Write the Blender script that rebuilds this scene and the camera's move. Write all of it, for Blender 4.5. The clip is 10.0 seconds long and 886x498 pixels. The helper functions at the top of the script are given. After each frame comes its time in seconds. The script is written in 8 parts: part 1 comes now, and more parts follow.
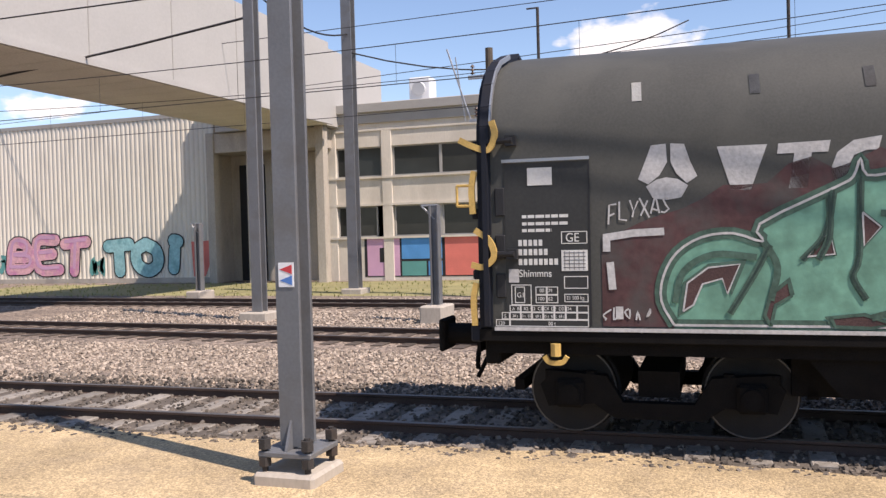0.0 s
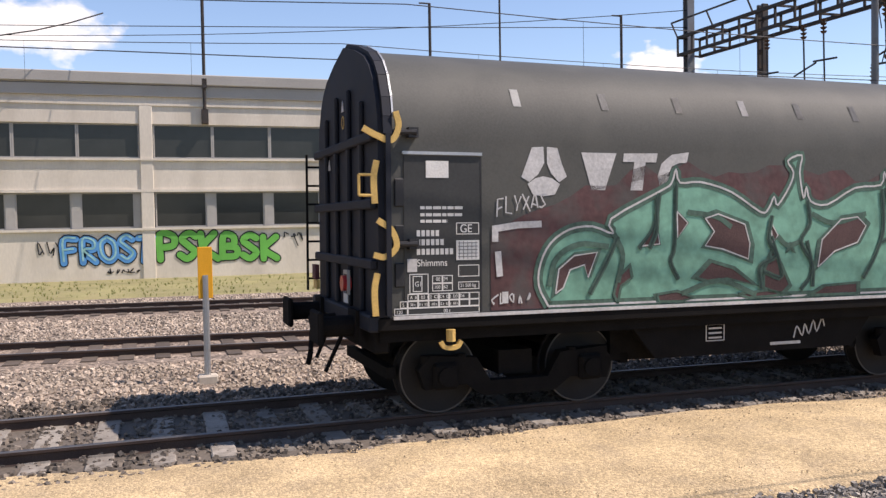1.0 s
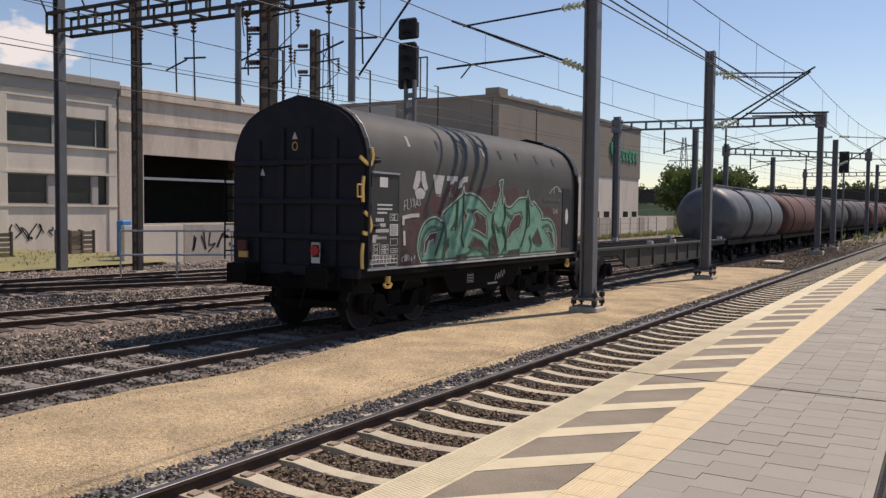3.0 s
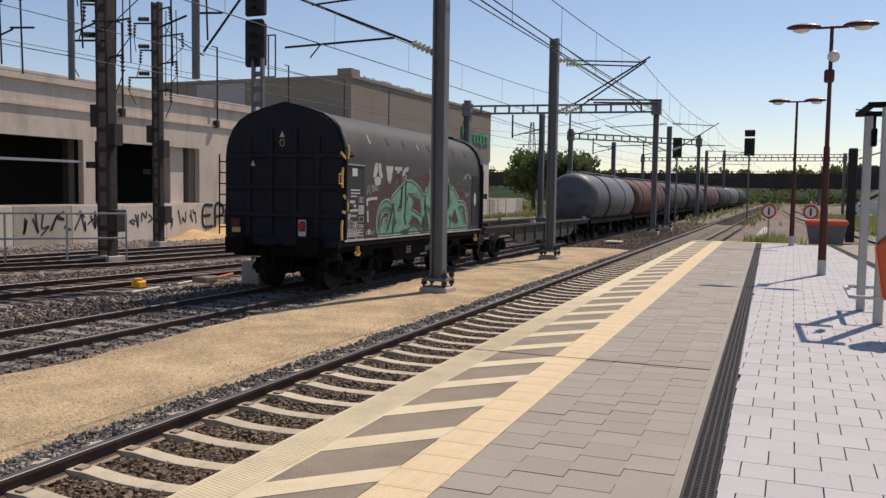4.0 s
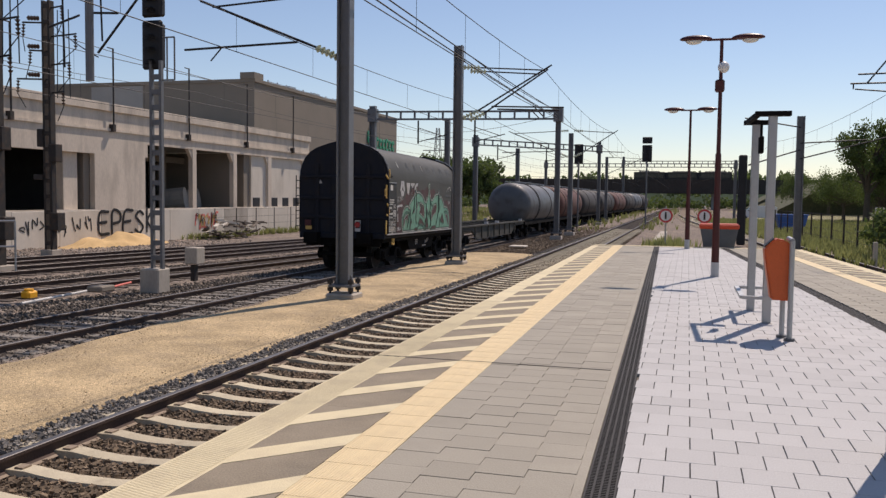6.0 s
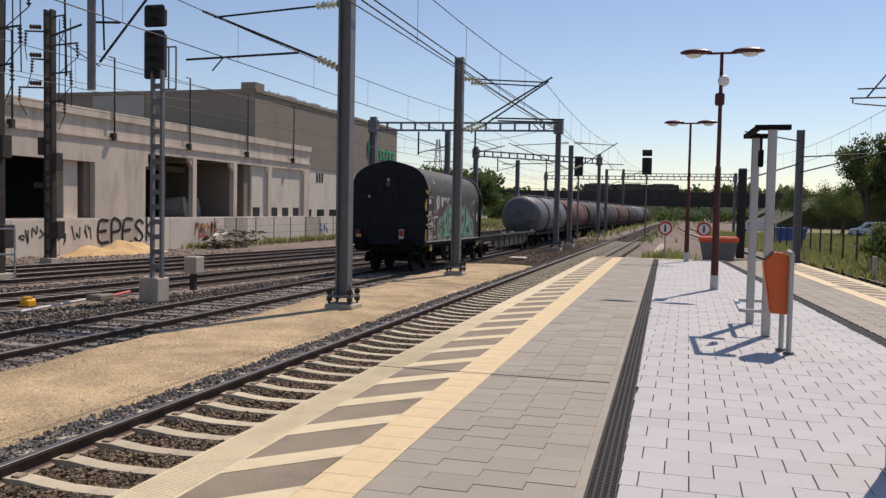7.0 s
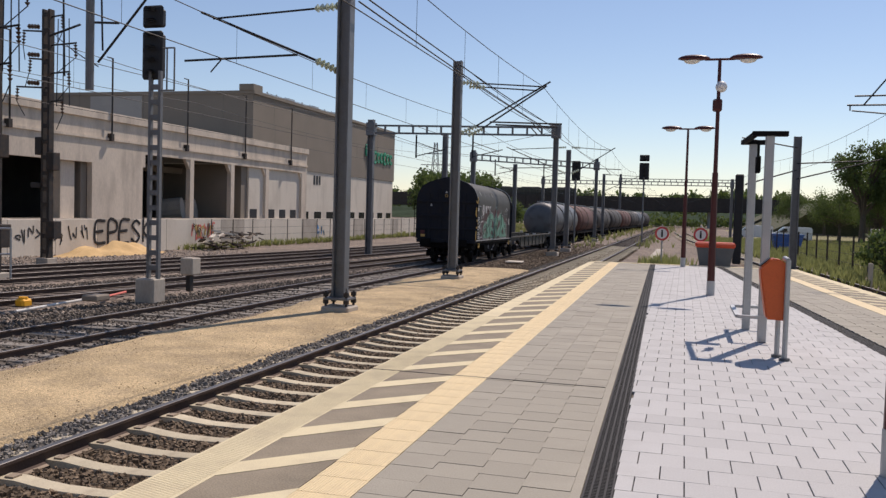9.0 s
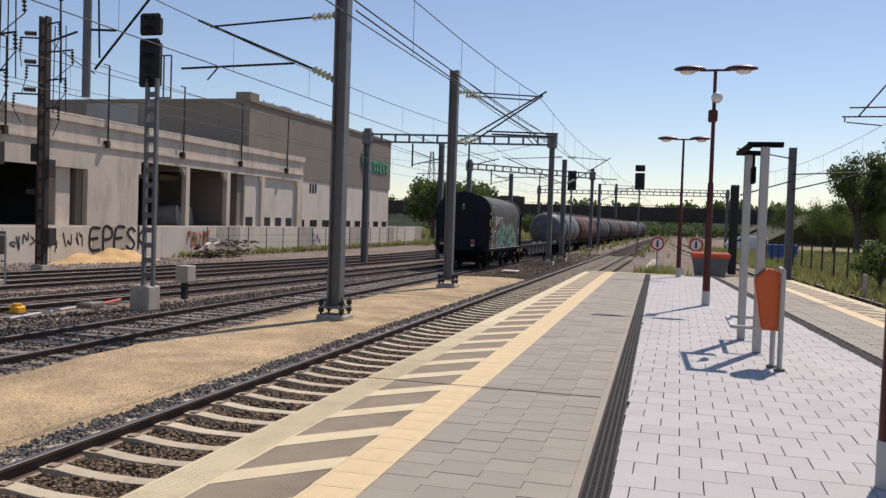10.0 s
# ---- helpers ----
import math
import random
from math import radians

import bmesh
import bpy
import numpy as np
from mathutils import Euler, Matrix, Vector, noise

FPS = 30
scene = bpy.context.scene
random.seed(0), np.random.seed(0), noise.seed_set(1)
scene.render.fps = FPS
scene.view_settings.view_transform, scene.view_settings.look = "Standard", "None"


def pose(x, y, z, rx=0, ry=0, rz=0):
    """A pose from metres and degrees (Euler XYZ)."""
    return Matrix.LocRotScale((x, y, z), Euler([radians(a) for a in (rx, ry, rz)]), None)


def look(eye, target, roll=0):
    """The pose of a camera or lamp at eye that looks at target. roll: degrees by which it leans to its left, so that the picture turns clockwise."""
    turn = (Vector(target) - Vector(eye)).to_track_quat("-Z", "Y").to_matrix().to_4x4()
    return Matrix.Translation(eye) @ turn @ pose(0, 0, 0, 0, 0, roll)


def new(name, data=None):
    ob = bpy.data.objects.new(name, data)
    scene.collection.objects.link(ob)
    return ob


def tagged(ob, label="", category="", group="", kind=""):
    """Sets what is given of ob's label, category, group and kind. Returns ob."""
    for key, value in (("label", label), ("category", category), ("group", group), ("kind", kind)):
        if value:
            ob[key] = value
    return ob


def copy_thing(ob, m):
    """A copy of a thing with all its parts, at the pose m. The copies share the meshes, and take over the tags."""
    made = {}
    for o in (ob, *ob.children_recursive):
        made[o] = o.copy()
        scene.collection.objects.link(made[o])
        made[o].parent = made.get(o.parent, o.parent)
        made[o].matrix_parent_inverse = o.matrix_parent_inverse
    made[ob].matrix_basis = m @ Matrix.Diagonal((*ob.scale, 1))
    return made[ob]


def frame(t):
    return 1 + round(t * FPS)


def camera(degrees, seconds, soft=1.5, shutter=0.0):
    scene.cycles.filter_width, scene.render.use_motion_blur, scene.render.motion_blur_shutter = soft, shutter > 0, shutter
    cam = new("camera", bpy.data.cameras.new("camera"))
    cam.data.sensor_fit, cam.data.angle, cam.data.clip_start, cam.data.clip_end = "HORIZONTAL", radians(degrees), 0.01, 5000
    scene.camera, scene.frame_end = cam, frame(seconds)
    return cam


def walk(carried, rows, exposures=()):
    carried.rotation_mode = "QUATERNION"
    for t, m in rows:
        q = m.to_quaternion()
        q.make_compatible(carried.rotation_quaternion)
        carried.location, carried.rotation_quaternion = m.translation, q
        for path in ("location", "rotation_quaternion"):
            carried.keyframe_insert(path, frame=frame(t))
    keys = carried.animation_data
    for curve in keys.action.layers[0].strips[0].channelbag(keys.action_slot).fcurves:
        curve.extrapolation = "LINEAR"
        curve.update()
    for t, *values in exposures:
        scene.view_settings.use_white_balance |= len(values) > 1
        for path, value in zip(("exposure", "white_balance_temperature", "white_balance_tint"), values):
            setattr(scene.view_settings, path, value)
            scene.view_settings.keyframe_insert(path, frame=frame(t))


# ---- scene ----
S = 1.08  # metres per plan unit; every plan number below is multiplied by it

cam = camera(54.6, 10.0, soft=1.4)
PATH = [
    (0, (-0.18, -0.14, 1.605), (-2.07, -0.792, 1.567), -1.6),
    (0.3, (-0.19, -0.09, 1.585), (-2.17, -0.371, 1.542), -1.1),
    (0.6, (-0.21, 0.0, 1.565), (-2.206, 0.123, 1.514), -1.0),
    (0.8, (-0.235, 0.025, 1.585), (-2.196, 0.411, 1.522), -1.4),
    (1, (-0.24, 0.035, 1.6), (-2.139, 0.659, 1.533), -1.0),
    (1.2, (-0.23, 0.02, 1.6), (-2.05, 0.845, 1.525), -0.9),
    (1.5, (-0.23, -0.003, 1.604), (-1.911, 1.078, 1.523), -0.8),
    (2, (-0.188, -0.035, 1.606), (-1.635, 1.344, 1.532), -0.3),
    (2.5, (-0.11, -0.03, 1.609), (-1.348, 1.539, 1.539), 0.2),
    (3, (-0.085, 0.0, 1.606), (-1.139, 1.697, 1.507), 0.6),
    (3.2, (-0.068, -0.01, 1.602), (-1.048, 1.73, 1.488), 0.9),
    (4.5, (0.0, 0.001, 1.6), (-0.648, 1.889, 1.463), 0.3),
    (5, (0.001, 0.001, 1.6), (-0.574, 1.912, 1.463), 0.3),
    (6.5, (0.002, 0.0, 1.6), (-0.542, 1.922, 1.492), 0.8),
    (7, (0.001, -0.001, 1.6), (-0.545, 1.921, 1.505), 1.1),
    (7.5, (0.002, 0.001, 1.6), (-0.546, 1.923, 1.516), 1.2),
    (8, (-0.001, -0.003, 1.599), (-0.547, 1.919, 1.519), 1.2),
    (8.5, (0.002, 0.001, 1.6), (-0.536, 1.925, 1.521), 1.3),
    (9, (-0.002, 0.0, 1.6), (-0.541, 1.924, 1.513), 1.6),
    (9.5, (-0.002, 0.0, 1.599), (-0.541, 1.924, 1.514), 1.8),
    (10, (-0.003, 0.0, 1.6), (-0.533, 1.927, 1.534), 1.9),
]
walk(cam, [(t, look(Vector(eye) * S, Vector(target) * S, roll)) for t, eye, target, roll in PATH],
     [(0.0, 0.62, 6900, 20), (1.0, 0.66, 6950, 20), (1.8, 0.54, 6950, 20), (3.0, 0.0, 7150, 20), (5.0, -0.04, 7200, 20), (10.0, -0.02, 7050, 19)])

# ---------------------------------------------------------------- daylight
SUN = Vector((0.25, 0.66, 1.0)).normalized()
world = bpy.data.worlds.new("sky")
scene.world = world
world.use_nodes = True
wn = world.node_tree
sky = wn.nodes.new("ShaderNodeTexSky")
sky.sky_type, sky.sun_disc = "NISHITA", False
sky.sun_elevation, sky.sun_rotation = math.asin(SUN.z), math.atan2(SUN.x, SUN.y)
sky.air_density, sky.dust_density, sky.ozone_density = 1.0, 0.12, 3.6
wn.links.new(sky.outputs[0], wn.nodes["Background"].inputs[0])
wn.nodes["Background"].inputs[1].default_value = 0.115
sun = new("sun", bpy.data.lights.new("sun", "SUN"))
sun.data.energy, sun.data.angle, sun.data.color = 4.0, radians(0.53), (1.0, 0.95, 0.87)
sun.matrix_world = look(SUN * 60, (0, 0, 0))


# ---------------------------------------------------------------- materials
def mat(name, color, rough=0.8, metal=0.0, var=0.12, scale=3.0, fine=60.0, bump=0.2, dirt=None, dirt_amount=0.35,
        per_piece=0.0, bump_scale=None, spec=0.4, glow=0.0, stretch=(1, 1, 1)):
    """A surface with broad stains, fine grain and relief, in real-world size."""
    m = bpy.data.materials.new(name)
    m.use_nodes = True
    nt = m.node_tree
    n, l = nt.nodes, nt.links
    b = n["Principled BSDF"]
    b.inputs["Roughness"].default_value, b.inputs["Metallic"].default_value = rough, metal
    b.inputs["Specular IOR Level"].default_value = spec
    tc = n.new("ShaderNodeTexCoord")
    mp = n.new("ShaderNodeMapping")
    mp.inputs["Scale"].default_value = stretch
    l.new(tc.outputs["Object"], mp.inputs[0])
    big, small = n.new("ShaderNodeTexNoise"), n.new("ShaderNodeTexNoise")
    big.inputs["Scale"].default_value, big.inputs["Detail"].default_value = scale, 5
    small.inputs["Scale"].default_value, small.inputs["Detail"].default_value = fine, 3
    l.new(mp.outputs[0], big.inputs[0]), l.new(mp.outputs[0], small.inputs[0])
    add = n.new("ShaderNodeMath")
    add.operation = "ADD"
    l.new(big.outputs[0], add.inputs[0]), l.new(small.outputs[0], add.inputs[1])
    rng = n.new("ShaderNodeMapRange")
    rng.inputs[1].default_value, rng.inputs[2].default_value = 0.65, 1.35
    rng.inputs[3].default_value, rng.inputs[4].default_value = 1 - var, 1 + var
    l.new(add.outputs[0], rng.inputs[0])
    val = rng.outputs[0]
    if per_piece:
        info = n.new("ShaderNodeObjectInfo")
        geo = n.new("ShaderNodeNewGeometry")
        s2 = n.new("ShaderNodeMath")
        s2.operation = "ADD"
        l.new(info.outputs["Random"], s2.inputs[0]), l.new(geo.outputs["Random Per Island"], s2.inputs[1])
        fr = n.new("ShaderNodeMath")
        fr.operation = "FRACT"
        l.new(s2.outputs[0], fr.inputs[0])
        r2 = n.new("ShaderNodeMapRange")
        r2.inputs[3].default_value, r2.inputs[4].default_value = 1 - per_piece, 1 + per_piece
        l.new(fr.outputs[0], r2.inputs[0])
        mul = n.new("ShaderNodeMath")
        mul.operation = "MULTIPLY"
        l.new(val, mul.inputs[0]), l.new(r2.outputs[0], mul.inputs[1])
        val = mul.outputs[0]
    vm = n.new("ShaderNodeVectorMath")
    vm.operation = "SCALE"
    vm.inputs[0].default_value = color
    l.new(val, vm.inputs["Scale"])
    col = vm.outputs[0]
    if dirt:
        dn = n.new("ShaderNodeTexNoise")
        dn.inputs["Scale"].default_value, dn.inputs["Detail"].default_value = scale * 2.3, 6
        l.new(mp.outputs[0], dn.inputs[0])
        dr = n.new("ShaderNodeMapRange")
        dr.inputs[1].default_value, dr.inputs[2].default_value, dr.inputs[4].default_value = 0.48, 0.68, dirt_amount
        l.new(dn.outputs[0], dr.inputs[0])
        mx = n.new("ShaderNodeMix")
        mx.data_type = "RGBA"
        mx.inputs["B"].default_value = (*dirt, 1)
        l.new(dr.outputs[0], mx.inputs["Factor"])
        l.new(col, mx.inputs["A"])
        col = mx.outputs["Result"]
    l.new(col, b.inputs["Base Color"])
    if glow:
        b.inputs["Emission Color"].default_value, b.inputs["Emission Strength"].default_value = (*color, 1), glow
    if bump:
        bp = n.new("ShaderNodeBump")
        bp.inputs["Strength"].default_value, bp.inputs["Distance"].default_value = bump, 0.02
        if bump_scale:
            bn = n.new("ShaderNodeTexNoise")
            bn.inputs["Scale"].default_value, bn.inputs["Detail"].default_value = bump_scale, 4
            l.new(mp.outputs[0], bn.inputs[0])
            l.new(bn.outputs[0], bp.inputs["Height"])
        else:
            l.new(small.outputs[0], bp.inputs["Height"])
        l.new(bp.outputs[0], b.inputs["Normal"])
    return m


M = dict(
    ground=mat("trackside gravel", (0.225, 0.176, 0.138), 0.95, var=0.4, scale=0.5, fine=22, bump=0.9, dirt=(0.12, 0.1, 0.085), dirt_amount=0.5, bump_scale=16),
    sand_grain=mat("yellow gravel grain", (0.5, 0.39, 0.25), 0.95, var=0.2, scale=2, fine=30, per_piece=0.35),
    sand=mat("yellow gravel path", (0.462, 0.347, 0.2), 0.95, var=0.45, scale=1.2, fine=34, bump=0.5, dirt=(0.34, 0.265, 0.175), dirt_amount=0.4, bump_scale=60),
    stone_brown=mat("rusty ballast", (0.16, 0.116, 0.076), 0.9, var=0.3, scale=2, fine=30, per_piece=0.5),
    stone_grey=mat("grey ballast", (0.205, 0.185, 0.16), 0.9, var=0.25, scale=2, fine=30, per_piece=0.5),
    stone_oily=mat("oily ballast", (0.135, 0.112, 0.09), 0.85, var=0.35, scale=1.5, fine=30, per_piece=0.6),
    stone_pale=mat("pale ballast", (0.35, 0.285, 0.225), 0.9, var=0.3, scale=2, fine=30, per_piece=0.45),
    rail_side=mat("rusted rail", (0.075, 0.05, 0.04), 0.8, 0.2, var=0.3, scale=2),
    rail_top=mat("worn rail head", (0.17, 0.16, 0.155), 0.5, 0.7, var=0.1, bump=0.02),
    sleeper=mat("concrete sleeper", (0.51, 0.445, 0.32), 0.9, var=0.15, scale=3, dirt=(0.2, 0.15, 0.11), dirt_amount=0.3, per_piece=0.12),
    sleeper_old=mat("weathered grey sleeper", (0.24, 0.215, 0.185), 0.9, var=0.25, scale=3, dirt=(0.1, 0.085, 0.07), dirt_amount=0.5, per_piece=0.25),
    rail_foot=mat("dusty rail foot", (0.3, 0.235, 0.175), 0.9, var=0.25, scale=3),
    wood=mat("oiled timber", (0.09, 0.07, 0.055), 0.85, var=0.35, scale=4, per_piece=0.2),
    coping=mat("beige platform concrete", (0.68, 0.585, 0.38), 0.85, var=0.08, scale=1.5, fine=90, dirt=(0.42, 0.34, 0.24), dirt_amount=0.3),
    hatch=mat("dark grey platform concrete", (0.25, 0.208, 0.15), 0.85, var=0.3, scale=2, fine=70, dirt=(0.3, 0.26, 0.2), dirt_amount=0.2),
    yellow=mat("cream tactile paving", (0.72, 0.585, 0.36), 0.8, var=0.08, scale=2, fine=80, per_piece=0.05, dirt=(0.5, 0.38, 0.25), dirt_amount=0.2),
    paver_grey=mat("warm grey paver", (0.335, 0.307, 0.25), 0.85, var=0.1, scale=1.2, fine=70, per_piece=0.06, dirt=(0.25, 0.22, 0.18), dirt_amount=0.2),
    paver_pale=mat("pale lilac grey paver", (0.475, 0.468, 0.456), 0.8, var=0.08, scale=1.2, fine=70, per_piece=0.05, dirt=(0.36, 0.34, 0.33), dirt_amount=0.25),
    joint=mat("dark paving joint", (0.15, 0.135, 0.115), 0.95, var=0.2),
    grate=mat("cast drain grating", (0.035, 0.032, 0.03), 0.75, 0.1, var=0.2),
    facade=mat("cream rendered wall", (0.66, 0.595, 0.5), 0.9, var=0.08, scale=0.35, fine=14, dirt=(0.45, 0.395, 0.32), dirt_amount=0.45, stretch=(1, 1, 0.35), bump=0.1),
    hall_wall=mat("stained cream concrete", (0.62, 0.53, 0.43), 0.9, var=0.14, scale=0.5, fine=16, dirt=(0.3, 0.25, 0.2), dirt_amount=0.45, stretch=(1, 1, 0.25), bump=0.12),
    concrete=mat("weathered concrete", (0.45, 0.40, 0.335), 0.9, var=0.15, scale=0.6, fine=18, dirt=(0.24, 0.21, 0.18), dirt_amount=0.45, stretch=(1, 1, 0.4), bump=0.15),
    roof_edge=mat("grey parapet cladding", (0.36, 0.34, 0.31), 0.8, var=0.1, scale=0.6, fine=20),
    brown=mat("brown brick cladding and hall shade", (0.24, 0.205, 0.165), 0.9, var=0.1, scale=0.4, fine=30, bump=0.1),
    corrugated=mat("cream corrugated sheet", (0.74, 0.68, 0.57), 0.55, var=0.07, scale=0.5, fine=20, dirt=(0.45, 0.4, 0.33), dirt_amount=0.3, bump=0.03, stretch=(1, 1, 0.3)),
    bridge=mat("pale grey bridge cladding", (0.43, 0.41, 0.38), 0.7, var=0.06, scale=0.4, fine=12, bump=0.05),
    soffit=mat("stained soffit boards", (0.6, 0.57, 0.5), 0.85, var=0.2, scale=0.5, fine=15),
    # Near-black albedo: the shade inside the rooms is put into this colour.
    dark=mat("interior shade black", (0.035, 0.033, 0.03), 0.9, var=0.3, scale=1),
    glass=mat("dusty window glass", (0.035, 0.037, 0.034), 0.15, 0.0, var=0.3, scale=0.7, bump=0.01, spec=0.35),
    frame=mat("pale window frame", (0.38, 0.36, 0.33), 0.6, var=0.08),
    mast=mat("grey painted mast", (0.165, 0.17, 0.178), 0.5, 0.2, var=0.12, scale=1.5, fine=30, bump=0.05, dirt=(0.13, 0.115, 0.1), dirt_amount=0.4),
    steel=mat("galvanised steel", (0.4, 0.41, 0.42), 0.45, 0.7, var=0.12, scale=3),
    old_steel=mat("weathered dark steel", (0.05, 0.045, 0.042), 0.75, 0.3, var=0.3, scale=2, dirt=(0.13, 0.075, 0.045), dirt_amount=0.4),
    wire=mat("dark overhead wire", (0.035, 0.034, 0.035), 0.6, 0.3, var=0.1),
    insulator=mat("green glass insulator", (0.5, 0.55, 0.42), 0.2, var=0.1),
    brown_insulator=mat("brown insulator", (0.08, 0.045, 0.03), 0.3, var=0.1),
    panel_black=mat("dusty black panel paint", (0.03, 0.031, 0.03), 0.6, var=0.2, scale=2, fine=30, bump=0.03),
    black=mat("matt black paint", (0.018, 0.018, 0.02), 0.6, var=0.2),
    hood=mat("charcoal tarpaulin hood", (0.072, 0.072, 0.065), 0.62, var=0.16, scale=0.7, fine=40, bump=0.05, dirt=(0.1, 0.098, 0.086), dirt_amount=0.45, spec=0.22),
    endwall=mat("navy steel end wall", (0.009, 0.0115, 0.0195), 0.7, 0.0, spec=0.3, var=0.25, scale=1.2, dirt=(0.02, 0.017, 0.016), dirt_amount=0.5, bump=0.06),
    # Grime, plus shade on undersides and backlit steel, put into one near-black.
    under=mat("grimy gear and shaded steel", (0.009, 0.0085, 0.0085), 0.9, 0.0, spec=0.1, var=0.35, scale=3, dirt=(0.013, 0.011, 0.0095), dirt_amount=0.4),
    wheel=mat("dark wheel steel", (0.014, 0.013, 0.013), 0.7, 0.1, var=0.3, scale=3),
    tread=mat("worn wheel rim", (0.11, 0.105, 0.1), 0.5, 0.6, var=0.1),
    white=mat("white stencil paint", (0.62, 0.61, 0.58), 0.7, var=0.12, scale=4, fine=40),
    chalk=mat("faded white paint", (0.46, 0.45, 0.44), 0.75, var=0.25, scale=3, fine=25),
    red=mat("red lamp lens", (0.42, 0.03, 0.03), 0.3, var=0.1),
    amber=mat("yellow handle paint", (0.55, 0.36, 0.11), 0.6, var=0.2, scale=5),
    marker=mat("orange yellow marker board", (0.85, 0.40, 0.02), 0.6, var=0.06),
    gr_green=mat("mint green spray paint", (0.145, 0.325, 0.24), 0.75, var=0.2, scale=1.8, fine=9, dirt=(0.06, 0.13, 0.095), dirt_amount=0.45),
    gr_red=mat("dull red spray paint", (0.10, 0.032, 0.034), 0.75, var=0.35, scale=1.2, fine=12),
    gr_cut=mat("brown red spray paint", (0.075, 0.04, 0.038), 0.75, var=0.3, scale=2),
    gr_shade=mat("dark mint spray shade", (0.055, 0.105, 0.08), 0.75, var=0.4, scale=3, fine=20),
    haze_red=mat("thin red spray haze", (0.085, 0.04, 0.04), 0.75, var=0.3, scale=1.2, fine=12, dirt=(0.07, 0.068, 0.064), dirt_amount=0.8),
    gr_dark=mat("dark green spray shadow", (0.025, 0.05, 0.042), 0.75, var=0.3, scale=2),
    gr_blue=mat("blue spray paint", (0.08, 0.28, 0.58), 0.7, var=0.2, scale=1),
    gr_rose=mat("rose pink spray paint", (0.72, 0.4, 0.42), 0.75, var=0.25, scale=0.9, fine=8, dirt=(0.6, 0.2, 0.42), dirt_amount=0.8),
    gr_aqua=mat("pale aqua spray paint", (0.3, 0.55, 0.56), 0.75, var=0.25, scale=0.9, fine=8, dirt=(0.12, 0.33, 0.36), dirt_amount=0.7),
    gr_pink=mat("pink spray paint", (0.62, 0.36, 0.5), 0.75, var=0.15, scale=1),
    gr_coral=mat("coral spray paint", (0.72, 0.19, 0.15), 0.75, var=0.15, scale=1),
    gr_lime=mat("lime spray paint", (0.12, 0.42, 0.07), 0.75, var=0.2, scale=1),
    gr_teal=mat("teal spray paint", (0.11, 0.33, 0.3), 0.75, var=0.2, scale=1),
    gr_silver=mat("silver spray paint", (0.6, 0.63, 0.68), 0.5, var=0.1, scale=1),
    gr_black=mat("black spray paint", (0.02, 0.02, 0.022), 0.75, var=0.2, scale=1),
    tank_grey=mat("grey tank shell", (0.12, 0.124, 0.128), 0.5, 0.1, var=0.25, scale=0.6, dirt=(0.07, 0.06, 0.052), dirt_amount=0.75, bump=0.03),
    tank_dark=mat("dark tank shell", (0.045, 0.039, 0.037), 0.7, 0.0, var=0.25, scale=0.5, dirt=(0.05, 0.045, 0.04), dirt_amount=0.5, bump=0.03),
    tank_rust=mat("red brown tank shell", (0.11, 0.042, 0.032), 0.7, var=0.25, scale=0.5, dirt=(0.1, 0.07, 0.05), dirt_amount=0.5, bump=0.03),
    flat=mat("weathered green grey flat wagon", (0.055, 0.055, 0.046), 0.75, 0.1, var=0.3, scale=1, dirt=(0.08, 0.058, 0.042), dirt_amount=0.6),
    lamp_red=mat("dark red lamp post", (0.07, 0.011, 0.012), 0.4, var=0.1, bump=0.02),
    lens=mat("clear lamp cover", (0.75, 0.75, 0.72), 0.15, var=0.05, bump=0.0),
    bin=mat("orange plastic bin", (0.62, 0.11, 0.025), 0.45, var=0.1, scale=2, bump=0.03),
    grit=mat("grey grit bin", (0.11, 0.115, 0.12), 0.6, var=0.15),
    grit_lid=mat("orange red grit bin lid", (0.62, 0.08, 0.035), 0.5, var=0.1),
    sign_white=mat("white sign face", (0.75, 0.75, 0.75), 0.4, var=0.03, bump=0),
    sign_red=mat("red sign paint", (0.55, 0.05, 0.06), 0.5, var=0.05, bump=0),
    sign_blue=mat("blue sign paint", (0.08, 0.2, 0.5), 0.5, var=0.05, bump=0),
    brand_green=mat("green sign letters", (0.02, 0.3, 0.16), 0.5, var=0.05, bump=0),
    grass=mat("dry grass", (0.24, 0.22, 0.1), 0.9, var=0.35, scale=0.7, fine=20, dirt=(0.28, 0.23, 0.12), dirt_amount=0.5, bump=0.6),
    blade=mat("grass blades", (0.26, 0.27, 0.1), 0.8, var=0.3, scale=1, per_piece=0.4),
    slope=mat("rough grass slope", (0.08, 0.078, 0.038), 0.95, var=0.4, scale=0.3, fine=4, dirt=(0.06, 0.075, 0.035), dirt_amount=0.6, bump=0.5),
    leaf=mat("tree leaves", (0.105, 0.15, 0.055), 0.7, var=0.3, scale=0.5, per_piece=0.45),
    bark=mat("tree bark", (0.1, 0.08, 0.06), 0.9, var=0.3, scale=4),
    heap=mat("orange sand heap", (0.6, 0.4, 0.19), 0.95, var=0.15, scale=1.5, fine=25, bump=0.5),
    van=mat("white van paint", (0.7, 0.7, 0.7), 0.3, var=0.04, bump=0),
    blue_box=mat("blue container paint", (0.03, 0.12, 0.4), 0.5, var=0.1),
    hill=mat("distant woods", (0.045, 0.062, 0.042), 1.0, spec=0.0, var=0.35, scale=0.03, fine=0.3, bump=0.3),
    junk=mat("rotten timber and rubbish", (0.16, 0.13, 0.1), 0.9, var=0.4, scale=2, per_piece=0.5),
)


